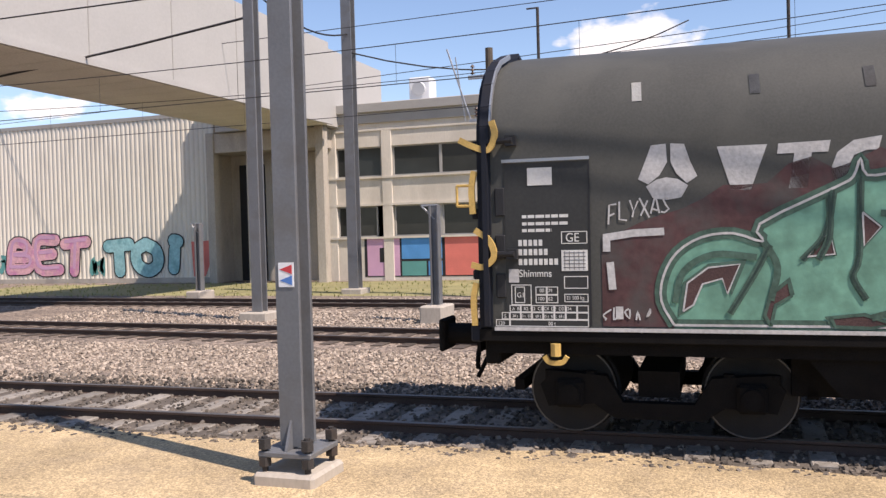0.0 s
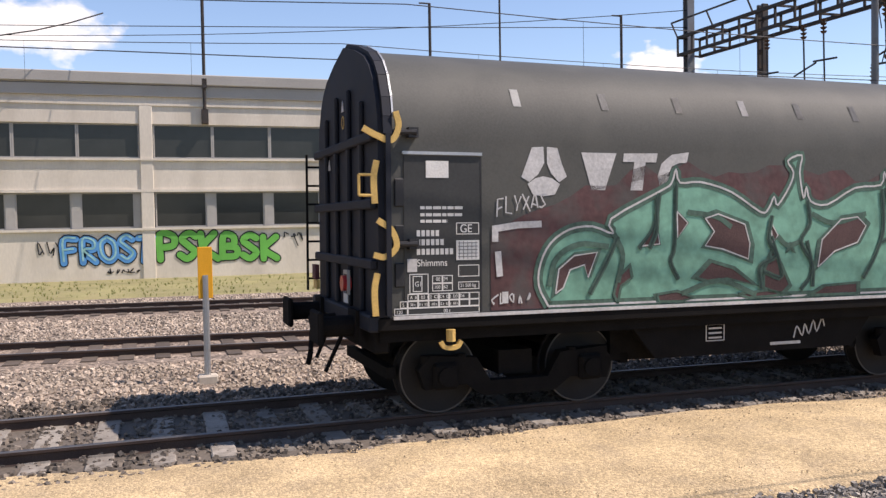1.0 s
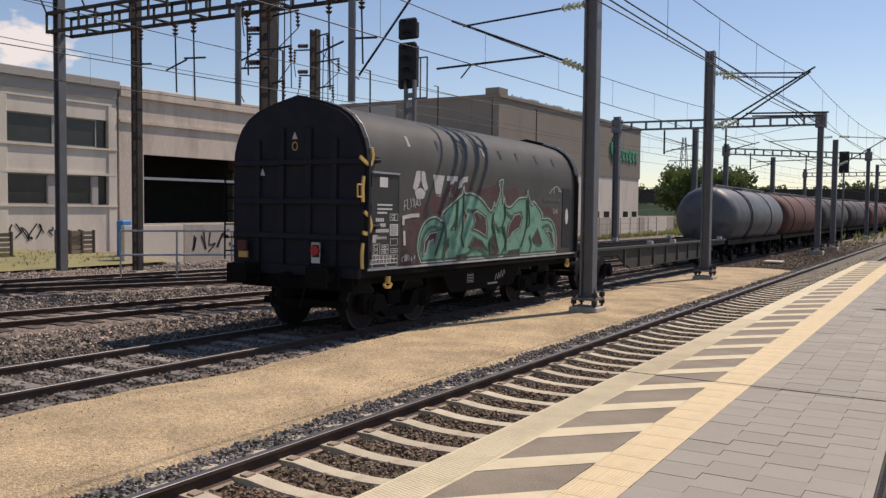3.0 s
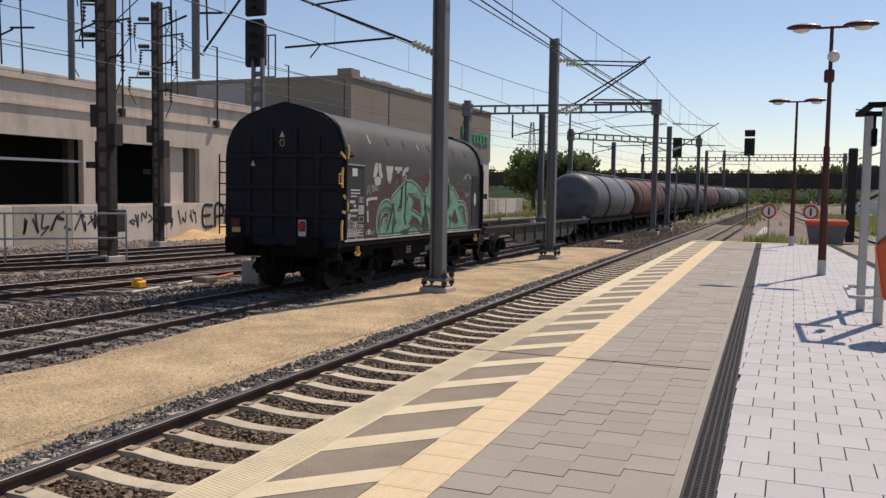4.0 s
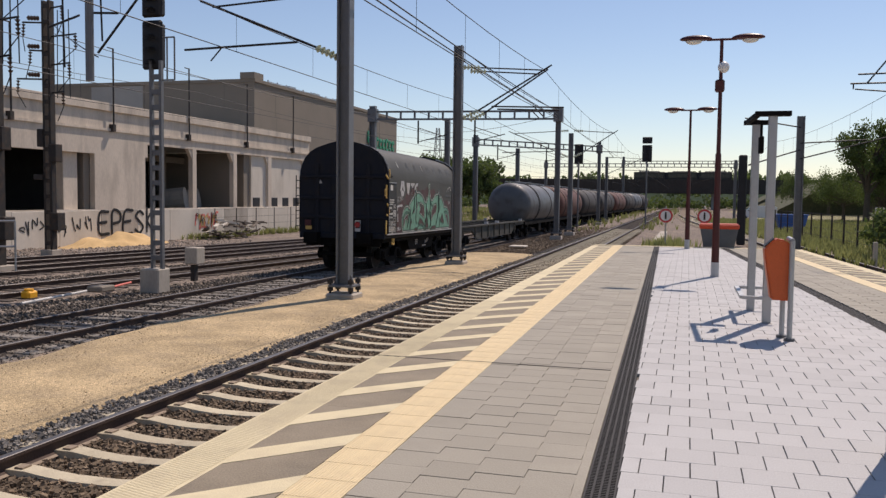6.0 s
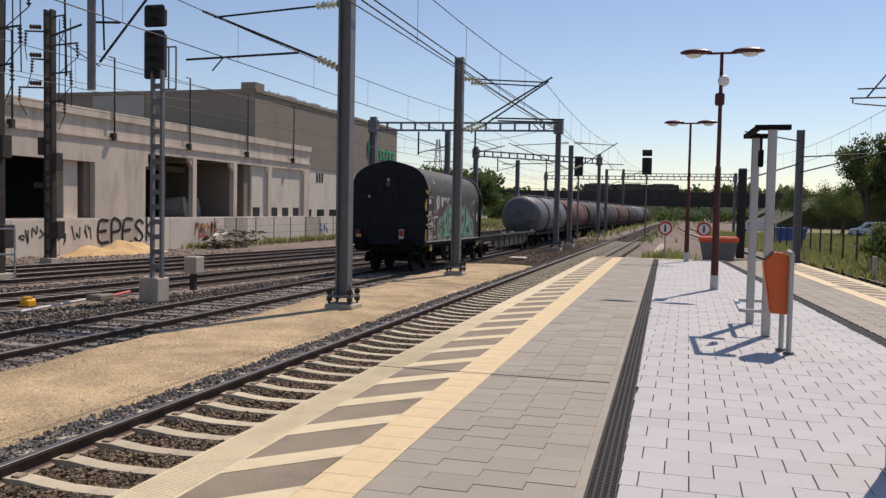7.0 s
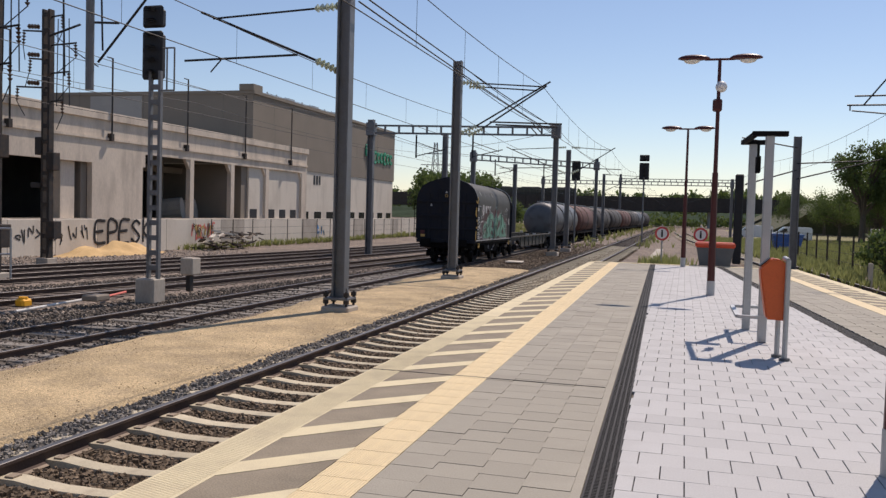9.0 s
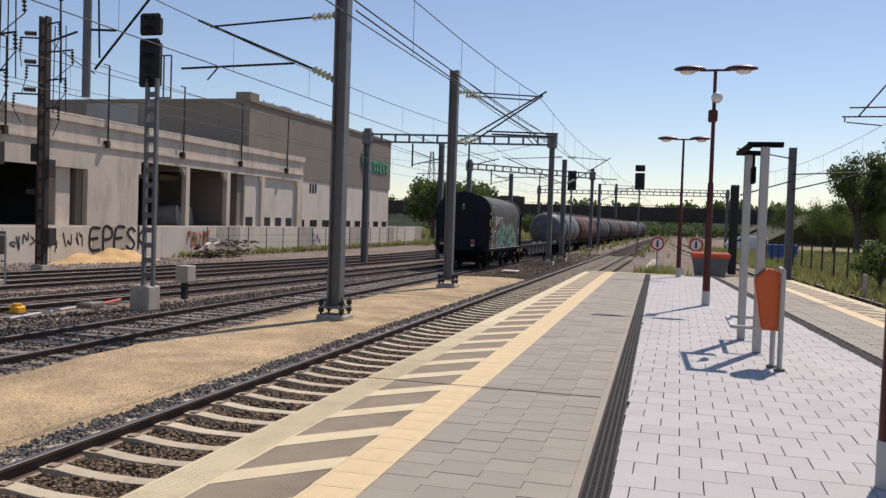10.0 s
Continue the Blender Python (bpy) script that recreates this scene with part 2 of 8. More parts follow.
def pebbles(m, size, amount):
    """Breaks a gravel surface up into single stones of differing lightness, with real relief."""
    n, l = m.node_tree.nodes, m.node_tree.links
    b = next(q for q in n if q.type == "BSDF_PRINCIPLED")
    old = b.inputs["Base Color"].links[0].from_socket
    tc, vo = n.new("ShaderNodeTexCoord"), n.new("ShaderNodeTexVoronoi")
    vo.inputs["Scale"].default_value, vo.inputs["Randomness"].default_value = 1 / size, 1.0
    l.new(tc.outputs["Object"], vo.inputs["Vector"])
    sep = n.new("ShaderNodeSeparateColor")
    l.new(vo.outputs["Color"], sep.inputs[0])
    rg = n.new("ShaderNodeMapRange")
    rg.inputs[3].default_value, rg.inputs[4].default_value = 1 - amount, 1 + amount
    l.new(sep.outputs[0], rg.inputs[0])
    vm = n.new("ShaderNodeVectorMath")
    vm.operation = "SCALE"
    l.new(old, vm.inputs[0]), l.new(rg.outputs[0], vm.inputs["Scale"])
    l.new(vm.outputs[0], b.inputs["Base Color"])
    bp = n.new("ShaderNodeBump")
    bp.invert = True
    bp.inputs["Strength"].default_value, bp.inputs["Distance"].default_value = 0.8, size * 0.6
    l.new(vo.outputs["Distance"], bp.inputs["Height"])
    l.new(bp.outputs[0], b.inputs["Normal"])


pebbles(M["ground"], 0.07, 0.55)
pebbles(M["sand"], 0.018, 0.3)


def let_light_through(m, color):
    """Thin leaves: part of the light comes through from behind."""
    n, l = m.node_tree.nodes, m.node_tree.links
    out = next(q for q in n if q.type == "OUTPUT_MATERIAL")
    b = next(q for q in n if q.type == "BSDF_PRINCIPLED")
    tr, mix = n.new("ShaderNodeBsdfTranslucent"), n.new("ShaderNodeMixShader")
    tr.inputs["Color"].default_value, mix.inputs[0].default_value = (*color, 1), 0.45
    l.new(b.outputs[0], mix.inputs[1]), l.new(tr.outputs[0], mix.inputs[2]), l.new(mix.outputs[0], out.inputs["Surface"])


let_light_through(M["blade"], (0.28, 0.3, 0.11))
let_light_through(M["leaf"], (0.1, 0.14, 0.035))


# ---------------------------------------------------------------- helpers
def mesh_of(name, bm, material, smooth=False):
    bmesh.ops.scale(bm, vec=(S, S, S), verts=bm.verts)
    me = bpy.data.meshes.new(name)
    bm.normal_update()
    bm.to_mesh(me)
    bm.free()
    me.materials.append(M[material])
    if smooth:
        me.polygons.foreach_set("use_smooth", [True] * len(me.polygons))
        me.set_sharp_from_angle(angle=radians(38))
    return me


def thing(name, at, label, category, group="", kind="", turn=0):
    ob = new(name)
    ob.empty_display_size = 0.2
    ob.matrix_basis = pose(at[0] * S, at[1] * S, at[2] * S, 0, 0, turn)
    return tagged(ob, label, category, group, kind)


def solid(name, bm, material, label, category="", group="", kind="", at=(0, 0, 0), turn=0, smooth=False):
    ob = new(name, mesh_of(name, bm, material, smooth))
    ob.matrix_basis = pose(at[0] * S, at[1] * S, at[2] * S, 0, 0, turn)
    return tagged(ob, label, category, group, kind)


def part(name, bm, material, parent, label="", smooth=False, at=(0, 0, 0)):
    ob = new(name, mesh_of(name, bm, material, smooth))
    ob.parent = parent
    ob.location = Vector(at) * S
    return tagged(ob, label)


def piece(name, me, parent, at, turn=0):
    ob = new(name, me)
    ob.parent = parent
    ob.matrix_basis = pose(at[0] * S, at[1] * S, at[2] * S, 0, 0, turn)
    return ob


def box(bm, x0, x1, y0, y1, z0, z1, bevel=0.0):
    g = bmesh.ops.create_cube(bm, size=1)
    vs = g["verts"]
    bmesh.ops.scale(bm, vec=(abs(x1 - x0), abs(y1 - y0), abs(z1 - z0)), verts=vs)
    bmesh.ops.translate(bm, vec=((x0 + x1) / 2, (y0 + y1) / 2, (z0 + z1) / 2), verts=vs)
    if bevel:
        es = list({e for v in vs for e in v.link_edges})
        bmesh.ops.bevel(bm, geom=es, offset=bevel, segments=1, affect="EDGES")
    return bm


def boxed(*a, **k):
    return box(bmesh.new(), *a, **k)


def rod(bm, a, b, r, n=8, r2=None):
    a, b = Vector(a), Vector(b)
    d = b - a
    g = bmesh.ops.create_cone(bm, cap_ends=True, segments=n, radius1=r, radius2=r if r2 is None else r2, depth=d.length)
    m = Matrix.Translation((a + b) / 2) @ d.to_track_quat("Z", "Y").to_matrix().to_4x4()
    bmesh.ops.transform(bm, matrix=m, verts=g["verts"])
    return bm


def rodded(*a, **k):
    return rod(bmesh.new(), *a, **k)


def prism(bm, pts, axis, lo, hi):
    """A polygon pulled straight along an axis: pts are (a, b) in the two other axes, in order x, y, z."""
    def v(p, c):
        return {"x": (c, p[0], p[1]), "y": (p[0], c, p[1]), "z": (p[0], p[1], c)}[axis]
    a = [bm.verts.new(v(p, lo)) for p in pts]
    b = [bm.verts.new(v(p, hi)) for p in pts]
    bm.faces.new(a), bm.faces.new(b[::-1])
    for i in range(len(pts)):
        j = (i + 1) % len(pts)
        bm.faces.new((a[j], a[i], b[i], b[j]))
    bmesh.ops.recalc_face_normals(bm, faces=bm.faces)
    return bm


def bar(bm, a, b, w, h):
    """A straight bar of rectangular section from a to b."""
    a, b = Vector(a), Vector(b)
    d = b - a
    g = bmesh.ops.create_cube(bm, size=1)
    q = d.to_track_quat("Y", "Z").to_matrix().to_4x4()
    bmesh.ops.transform(bm, matrix=Matrix.Translation((a + b) / 2) @ q @ Matrix.Diagonal((w, d.length, h, 1)), verts=g["verts"])
    return bm


def line_of(points, steps=8):
    """A smooth line (Catmull-Rom) through 2D or 3D points."""
    p = [Vector(q) for q in points]
    if len(p) < 3:
        return p
    p = [2 * p[0] - p[1]] + p + [2 * p[-1] - p[-2]]
    out = []
    for i in range(1, len(p) - 2):
        for k in range(steps):
            t = k / steps
            a, b, c, d = p[i - 1:i + 3]
            out.append(0.5 * ((2 * b) + (c - a) * t + (2 * a - 5 * b + 4 * c - d) * t * t + (3 * b - a - 3 * c + d) * t ** 3))
    return out + [p[-2]]


def ribbon(bm, pts, width, depth, plane="yz", thick=0.004, taper=False, smooth=5):
    """A painted stroke: a thin raised band along a smooth line, on a plane at the given depth."""
    line = line_of([(*q, 0) for q in pts], smooth) if smooth else [Vector((*q, 0)) for q in pts]
    lo, hi = [], []
    for i, q in enumerate(line):
        d = line[min(i + 1, len(line) - 1)] - line[max(i - 1, 0)]
        if d.length < 1e-6:
            continue
        n = Vector((-d.y, d.x, 0)).normalized() * width / 2
        if taper:
            n *= max(0.15, 1 - i / (len(line) - 1))
        lo.append(q - n), hi.append(q + n)

    def at(q, c):
        return {"yz": (c, q.x, q.y), "xz": (q.x, c, q.y), "xy": (q.x, q.y, c)}[plane]
    rows = [[bm.verts.new(at(q, c)) for q in side] for side, c in ((lo, depth), (hi, depth), (hi, depth + thick), (lo, depth + thick))]
    for i in range(len(lo) - 1):
        for k in range(4):
            a, b = rows[k], rows[(k + 1) % 4]
            bm.faces.new((a[i], a[i + 1], b[i + 1], b[i]))
    for i in (0, -1):
        bm.faces.new([r[i] for r in rows])
    bmesh.ops.recalc_face_normals(bm, faces=bm.faces)
    return bm


def cable(bm, a, b, r, sag=0.0, n=10):
    a, b = Vector(a), Vector(b)
    pts = [a.lerp(b, i / n) - Vector((0, 0, sag * 4 * (i / n) * (1 - i / n))) for i in range(n + 1)]
    u = (b - a).cross(Vector((0, 0, 1))).normalized() * r
    w = u.cross(b - a).normalized() * r
    rings = [[bm.verts.new(p + o) for o in (u, w, -u, -w)] for p in pts]
    for p, q in zip(rings, rings[1:]):
        for i in range(4):
            bm.faces.new((p[i], p[(i + 1) % 4], q[(i + 1) % 4], q[i]))
    bmesh.ops.recalc_face_normals(bm, faces=bm.faces)
    return bm


def words(name, text, size, parent, material, at, rot, label="", squeeze=1.0):
    """Lettering in the built-in font, as a thin mesh."""
    cu = bpy.data.curves.new(name, "FONT")
    cu.body, cu.size, cu.extrude = text, size * S, 0.002
    tmp = bpy.data.objects.new(name, cu)
    me = bpy.data.meshes.new_from_object(tmp)
    bpy.data.objects.remove(tmp)
    bpy.data.curves.remove(cu)
    me.materials.clear()
    me.materials.append(M[material])
    ob = new(name, me)
    ob.parent = parent
    ob.matrix_basis = pose(at[0] * S, at[1] * S, at[2] * S, *rot) @ Matrix.Diagonal((squeeze, 1, 1, 1))
    return tagged(ob, label)


def loose_stones(name, count, where, sizes, material, label, seed):
    """Loose broken stones scattered by where(rng), each a bent box of its own turn."""
    rng = random.Random(seed)
    verts, faces = [], []
    base = [(-1, -1, -1), (1, -1, -1), (1, 1, -1), (-1, 1, -1), (-0.7, -0.8, 1), (0.8, -0.6, 1), (0.6, 0.8, 1), (-0.8, 0.6, 1)]
    quads = [(0, 3, 2, 1), (4, 5, 6, 7), (0, 1, 5, 4), (1, 2, 6, 5), (2, 3, 7, 6), (3, 0, 4, 7)]
    for _ in range(count):
        x, y, z = where(rng)
        s = rng.uniform(*sizes)
        e = Euler((rng.uniform(-0.5, 0.5), rng.uniform(-0.5, 0.5), rng.uniform(0, 6.3))).to_matrix()
        k = len(verts)
        f = (s * rng.uniform(0.6, 1.2), s * rng.uniform(0.5, 0.9), s * rng.uniform(0.35, 0.7))
        for bx, by, bz in base:
            j = e @ Vector((bx * f[0] * rng.uniform(0.75, 1.15), by * f[1] * rng.uniform(0.75, 1.15), bz * f[2]))
            verts.append(((x + j.x) * S, (y + j.y) * S, (z + j.z) * S))
        faces += [tuple(k + i for i in q) for q in quads]
    me = bpy.data.meshes.new(name)
    me.from_pydata(verts, [], faces)
    me.materials.append(M[material])
    return tagged(new(name, me), label, "gravel", kind="stuff")


# ---------------------------------------------------------------- ground and tracks
GROUND, RAIL = -0.68, -0.5


def fall(y):
    """How far the yard lies below the platform's level: it falls gently along the tracks."""
    return float(np.interp(y, (-60, -5, 3, 11, 45, 60, 400), (0.12, 0.03, 0.012, -0.08, -0.40, -0.47, -0.5)))


def freight_x(y):
    return float(np.interp(y, (-60, 2, 45, 60, 90, 180, 340), (-8.25, -9.85, -10.95, -11.15, -10.9, -8.4, -4.0)))


bm = bmesh.new()
cols, rows = (-1500, -60, -20, -9.0, -8.7, 0, 60, 1500), (-1500, -60, -20, -5, 3, 11, 20, 30, 45, 60, 120, 1500)
net = [[bm.verts.new((x, y, GROUND + (fall(y) if x < -8.8 else 0))) for x in cols] for y in rows]
for a, b in zip(net, net[1:]):
    for i in range(len(cols) - 1):
        bm.faces.new((a[i], a[i + 1], b[i + 1], b[i]))
solid("ground", bm, "ground", "brown grey gravel and dirt of the rail yard", kind="structure")

bm = bmesh.new()
edge = random.Random(8)
rings = []
for y in np.arange(-60, 33.5, 0.45):
    a, b = edge.uniform(-0.09, 0.09) + 0.1 * math.sin(y * 0.9), edge.uniform(-0.05, 0.05)
    rings.append([bm.verts.new((x, y, z)) for x, z in ((-8.75, GROUND - 0.1), (-8.42 + a, -0.595), (-8.0, -0.57), (-7.1, -0.555), (-6.2, -0.565), (-5.86 + b, -0.59), (-5.6 + b, GROUND - 0.1))])
for a, b in zip(rings, rings[1:]):
    for i in range(6):
        bm.faces.new((a[i], a[i + 1], b[i + 1], b[i]))
solid("gravel_path", bm, "sand", "compacted yellow gravel strip between two tracks", kind="structure")
bm = bmesh.new()
prism(bm, [(-44, GROUND - 0.05), (-36, -0.6), (-29.5, -0.6), (-27.8, GROUND - 0.05)], "y", -70, 24)
solid("grass_verge", bm, "grass", "dry yellow green grass verge along the yard buildings", kind="structure")


def rail_line(bm, xs, off, top):
    """One rail, swept along the plan line xs; off is its distance from the centre line."""
    prof = [(-0.07, -0.16), (0.07, -0.16), (0.07, -0.145), (0.012, -0.12), (0.012, -0.045), (0.036, -0.03), (0.036, -0.004),
            (-0.036, -0.004), (-0.036, -0.03), (-0.012, -0.045), (-0.012, -0.12), (-0.07, -0.145)]
    head = [(-0.034, -0.004), (0.034, -0.004), (0.03, 0.0), (-0.03, 0.0)]
    prof = head if top else prof
    rings = [[bm.verts.new((x + off + px, y, RAIL + pz + (fall(y) if x < -8 else 0))) for px, pz in prof] for x, y in xs]
    n = len(prof)
    for a, b in zip(rings, rings[1:]):
        for i in range(n):
            bm.faces.new((a[i], a[(i + 1) % n], b[(i + 1) % n], b[i]))
    bm.faces.new(rings[0]), bm.faces.new(rings[-1][::-1])
    bmesh.ops.recalc_face_normals(bm, faces=bm.faces)
    return bm


def railway(name, label, xs, polished="rail_top"):
    tr = thing(name, (0, 0, 0), label, "railway track", kind="structure")
    for off in (-0.75, 0.75):
        r = part("rail", rail_line(bmesh.new(), xs, off, False), "rail_side", tr, "rusty brown steel rail")
        part("rail_head", rail_line(bmesh.new(), xs, off, True), polished, r, "worn bright running surface")
        bm = bmesh.new()
        for (xa, ya), (xb, yb) in zip(xs, xs[1:]):
            za, zb = [RAIL - 0.143 + (fall(y) if x < -8 else 0) for x, y in ((xa, ya), (xb, yb))]
            for s in (-1, 1):
                bm.faces.new([bm.verts.new(p) for p in ((xa + off + s * 0.075, ya, za), (xb + off + s * 0.075, yb, zb), (xb + off + s * 0.03, yb, zb + 0.014), (xa + off + s * 0.03, ya, za + 0.014))])
        part("rail_foot", bm, "rail_foot", r, "dusty brown foot of the rail")
    return tr


def plan(points, y0, y1, step):
    """Centre line through (y, x) pairs, evened out to steps along y."""
    ys = [p[0] for p in points]
    return [(float(np.interp(y, ys, [p[1] for p in points])), y) for y in np.arange(y0, y1 + 0.01, step)]


TRACK_A = plan([(-60, -4.43), (600, -4.43)], -60, 340, 20)
TRACK_B = [(freight_x(y), y) for y in np.arange(-60, 340, 4.0)]
TRACK_C = plan([(-60, -19.6), (-8, -17.0), (9, -15.75), (18, -14.85), (35, -14.0), (60, -13.8), (400, -13.8)], -60, 340, 4)
TRACK_D = plan([(-60, -26.5), (-6, -24.5), (13, -23.0), (30, -21.6), (60, -20.0), (400, -19.0)], -60, 340, 4)
TRACK_E = plan([(8, -23.2), (20, -19.3), (32, -18.2), (60, -17.0), (400, -16.6)], 8, 340, 4)
track_a = railway("track_platform", "platform track with pale concrete sleepers in brown ballast", TRACK_A)
track_b = railway("track_freight", "freight track with dark oily ballast beside a gravel path", TRACK_B)
railway("track_yard", "rusty yard track in pale ballast", TRACK_C)
railway("track_siding", "rusty yard track beside the grass verge", TRACK_D)
railway("track_branch", "rusty branching yard track", TRACK_E)

bm = bmesh.new()
prism(bm, [(-6.1, GROUND - 0.1), (-5.75, -0.675), (-3.1, -0.675), (-2.9, GROUND - 0.1)], "y", -60, 300)
solid("ballast_platform", bm, "stone_brown", "brown ballast bed of the platform track", kind="structure")
for nm, tr in (("ballast_freight", TRACK_B), ("ballast_yard", TRACK_C), ("ballast_siding", TRACK_D), ("ballast_branch", TRACK_E)):
    bm = bmesh.new()
    rings = [[bm.verts.new((x + dx, y, z + fall(y))) for dx, z in ((-1.9, GROUND - 0.1), (-1.4, -0.63), (1.6, -0.63), (2.0, GROUND - 0.1))] for x, y in tr]
    for a, b in zip(rings, rings[1:]):
        for i in range(3):
            bm.faces.new((a[i], b[i], b[i + 1], a[i + 1]))
    solid(nm, bm, "stone_oily" if tr is TRACK_B else "ground", "ballast bed of a yard track", kind="structure")


def sleeper_bm(timber=False):
    bm = bmesh.new()
    if timber:
        return box(bm, -1.25, 1.25, -0.12, 0.12, -0.78, -0.605, 0.012)
    top = [(-1.25, -0.63), (-1.05, -0.605), (-0.56, -0.605), (-0.36, -0.628), (-0.18, -0.64), (0.18, -0.64), (0.36, -0.628), (0.56, -0.605), (1.05, -0.605), (1.25, -0.63)]
    rows = [[bm.verts.new((x, y, z)) for x, z in top] for y in (-0.082, 0.082)]
    low = [[bm.verts.new((x, y, -0.8)) for x, z in top] for y in (-0.14, 0.14)]
    for a, b in ((low[0], rows[0]), (rows[0], rows[1]), (rows[1], low[1])):
        for i in range(len(top) - 1):
            bm.faces.new((a[i], a[i + 1], b[i + 1], b[i]))
    for i in (0, -1):
        bm.faces.new((low[0][i], rows[0][i], rows[1][i], low[1][i]))
    bmesh.ops.recalc_face_normals(bm, faces=bm.faces)
    return bm


sleeper_mesh = mesh_of("sleeper", sleeper_bm(), "sleeper")
old_mesh = mesh_of("sleeper", sleeper_bm(True), "sleeper_old")
clip_bm = bmesh.new()
for cx in (-0.86, -0.64, 0.64, 0.86):
    box(clip_bm, cx - 0.04, cx + 0.04, -0.05, 0.05, -0.625, -0.59)
clip_mesh = mesh_of("rail_clip", clip_bm, "rail_foot")
for i in range(130):
    y = -6 + i * 0.552
    s = piece("sleeper", sleeper_mesh, track_a, (-4.43, y, 0))
    if 10 < i < 60:
        piece("rail_clip", clip_mesh, s, (0, 0, 0))
for i in range(110):
    y = -14 + i * 0.56
    piece("sleeper", old_mesh, track_b, (freight_x(y) + 0.02 * math.sin(i * 7.1), y, fall(y) - 0.006 - 0.01 * math.sin(i * 3.3)))
bm = bmesh.new()
for tr, step in ((TRACK_C, 0.58), (TRACK_D, 0.62), (TRACK_E, 0.62)):
    ys = [p[1] for p in tr]
    for y in np.arange(max(-40, ys[0]), 90, step):
        x = float(np.interp(y, ys, [p[0] for p in tr]))
        box(bm, x - 1.25, x + 1.25, y - 0.12, y + 0.12, -0.78 + fall(y), -0.608 + fall(y))
for y in np.arange(66, 170, 0.6):
    box(bm, -5.7, -3.2, y - 0.12, y + 0.12, -0.8, -0.615)
tagged(solid("yard_sleepers", bm, "wood", "dark oiled timber sleepers of the yard tracks", "sleeper", kind="stuff"))


def bed(x0, x1, y0, y1, z, near=0.0, sink=False, gaps=False):
    """Stones over a strip, thicker towards y = near."""
    def where(rng):
        while True:
            y = rng.uniform(y0, y1)
            if gaps and abs((y + 6) / 0.552 - round((y + 6) / 0.552)) * 0.552 < 0.088 and abs(y - near) < 40:
                continue
            if rng.random() < 1 / (1 + ((y - near) / 14) ** 2):
                return rng.uniform(x0, x1) + (freight_x(y) + 9.85 if sink else 0), y, z + (fall(y) if sink else 0) + rng.uniform(-0.02, 0.012)
    return where


loose_stones("brown_ballast", 42000, bed(-5.3, -2.98, 0, 60, -0.658, 6, gaps=True), (0.015, 0.034), "stone_brown", "rust brown broken ballast between pale sleepers", 1)
loose_stones("path_gravel", 9000, bed(-8.35, -5.95, 1, 40, -0.567, 7), (0.004, 0.009), "sand_grain", "fine yellow gravel grains on the path", 7)
loose_stones("dark_ballast", 13000, bed(-5.88, -5.26, -4, 60, -0.618, 6), (0.014, 0.031), "stone_grey", "blue grey ballast shoulder beside the gravel path", 2)
loose_stones("freight_ballast", 20000, bed(-12.0, -8.15, -14, 45, -0.62, 4, True), (0.02, 0.04), "stone_oily", "dark grey ballast of the freight track", 3)
loose_stones("yard_ballast", 42000, bed(-19.5, -11.4, -16, 45, -0.66, -2, True), (0.018, 0.045), "stone_pale", "pale brown ballast spread between the yard tracks", 4)
loose_stones("dark_yard_ballast", 30000, bed(-21.0, -11.2, 4, 60, -0.652, 20, True), (0.02, 0.045), "stone_oily", "dark brown grey ballast between the rusty yard tracks", 9)
loose_stones("strip_ballast", 7000, bed(-8.6, -5.3, 33.2, 70, -0.66, 33), (0.025, 0.05), "stone_brown", "brown ballast beyond the end of the gravel path", 6)
loose_stones("far_ballast", 26000, bed(-28, -19.5, -20, 45, -0.66, 0, True), (0.025, 0.055), "stone_pale", "pale ballast along the far tracks", 5)


# ---------------------------------------------------------------- platform
def drain_x(y):
    return -0.30 - 0.0225 * y


def drain_r(y):
    return 3.3 - 0.07 * y


def right_edge(y):
    return 5.75 - 0.068 * y


P0, P1 = -14.0, 30.3
platform = thing("platform", (0, 0, 0), "raised station platform with beige edge and grey pavers", "platform", kind="structure")
bm = bmesh.new()
prism(bm, [(-2.75, P0), (right_edge(P0) - 0.15, P0), (right_edge(P1) - 0.15, P1), (-2.9, P1)], "z", -1.0, -0.03)
part("platform_body", bm, "joint", platform, "platform core with dark sand joints")


def edge_x(y):
    return -2.957 - 0.0072 * (y - 5)


def band_l(y):
    return -2.628 - 0.0122 * (y - 5)


def band_r(y):
    return -2.072 - 0.0142 * (y - 5)


def tile_r(y):
    return -1.738 - 0.0158 * (y - 5)


def strip(bm, left, right, y0, y1, z0, z1):
    """A platform strip between two slanting lines."""
    return prism(bm, [(left(y0), y0), (right(y0), y0), (right(y1), y1), (left(y1), y1)], "z", z0, z1)


for i in range(44):
    y = P0 + i * 1.0
    bm = strip(bmesh.new(), edge_x, lambda v: band_l(v) - 0.004, y + 0.001, y + 0.999, -0.16, 0.0)
    strip(bm, lambda v: edge_x(v) + 0.085, lambda v: edge_x(v) + 0.24, y + 0.004, y + 0.996, -1.0, -0.165)
    part("edge_stone", bm, "coping", platform, "beige ribbed concrete edge stone")
bm = bmesh.new()
y = 3.0
while y < 13:
    c = edge_x(y)
    v = [bm.verts.new(q) for q in ((c + 0.02, y, 0.001), (c + 0.02, y + 0.012, 0.0035), (c + 0.02, y + 0.024, 0.001), (c + 0.30, y - 0.08, 0.001), (c + 0.30, y - 0.068, 0.0035), (c + 0.30, y - 0.056, 0.001))]
    bm.faces.new((v[0], v[3], v[4], v[1])), bm.faces.new((v[1], v[4], v[5], v[2]))
    y += 0.03
part("edge_rib", bm, "coping", platform)["kind"] = "stuff"
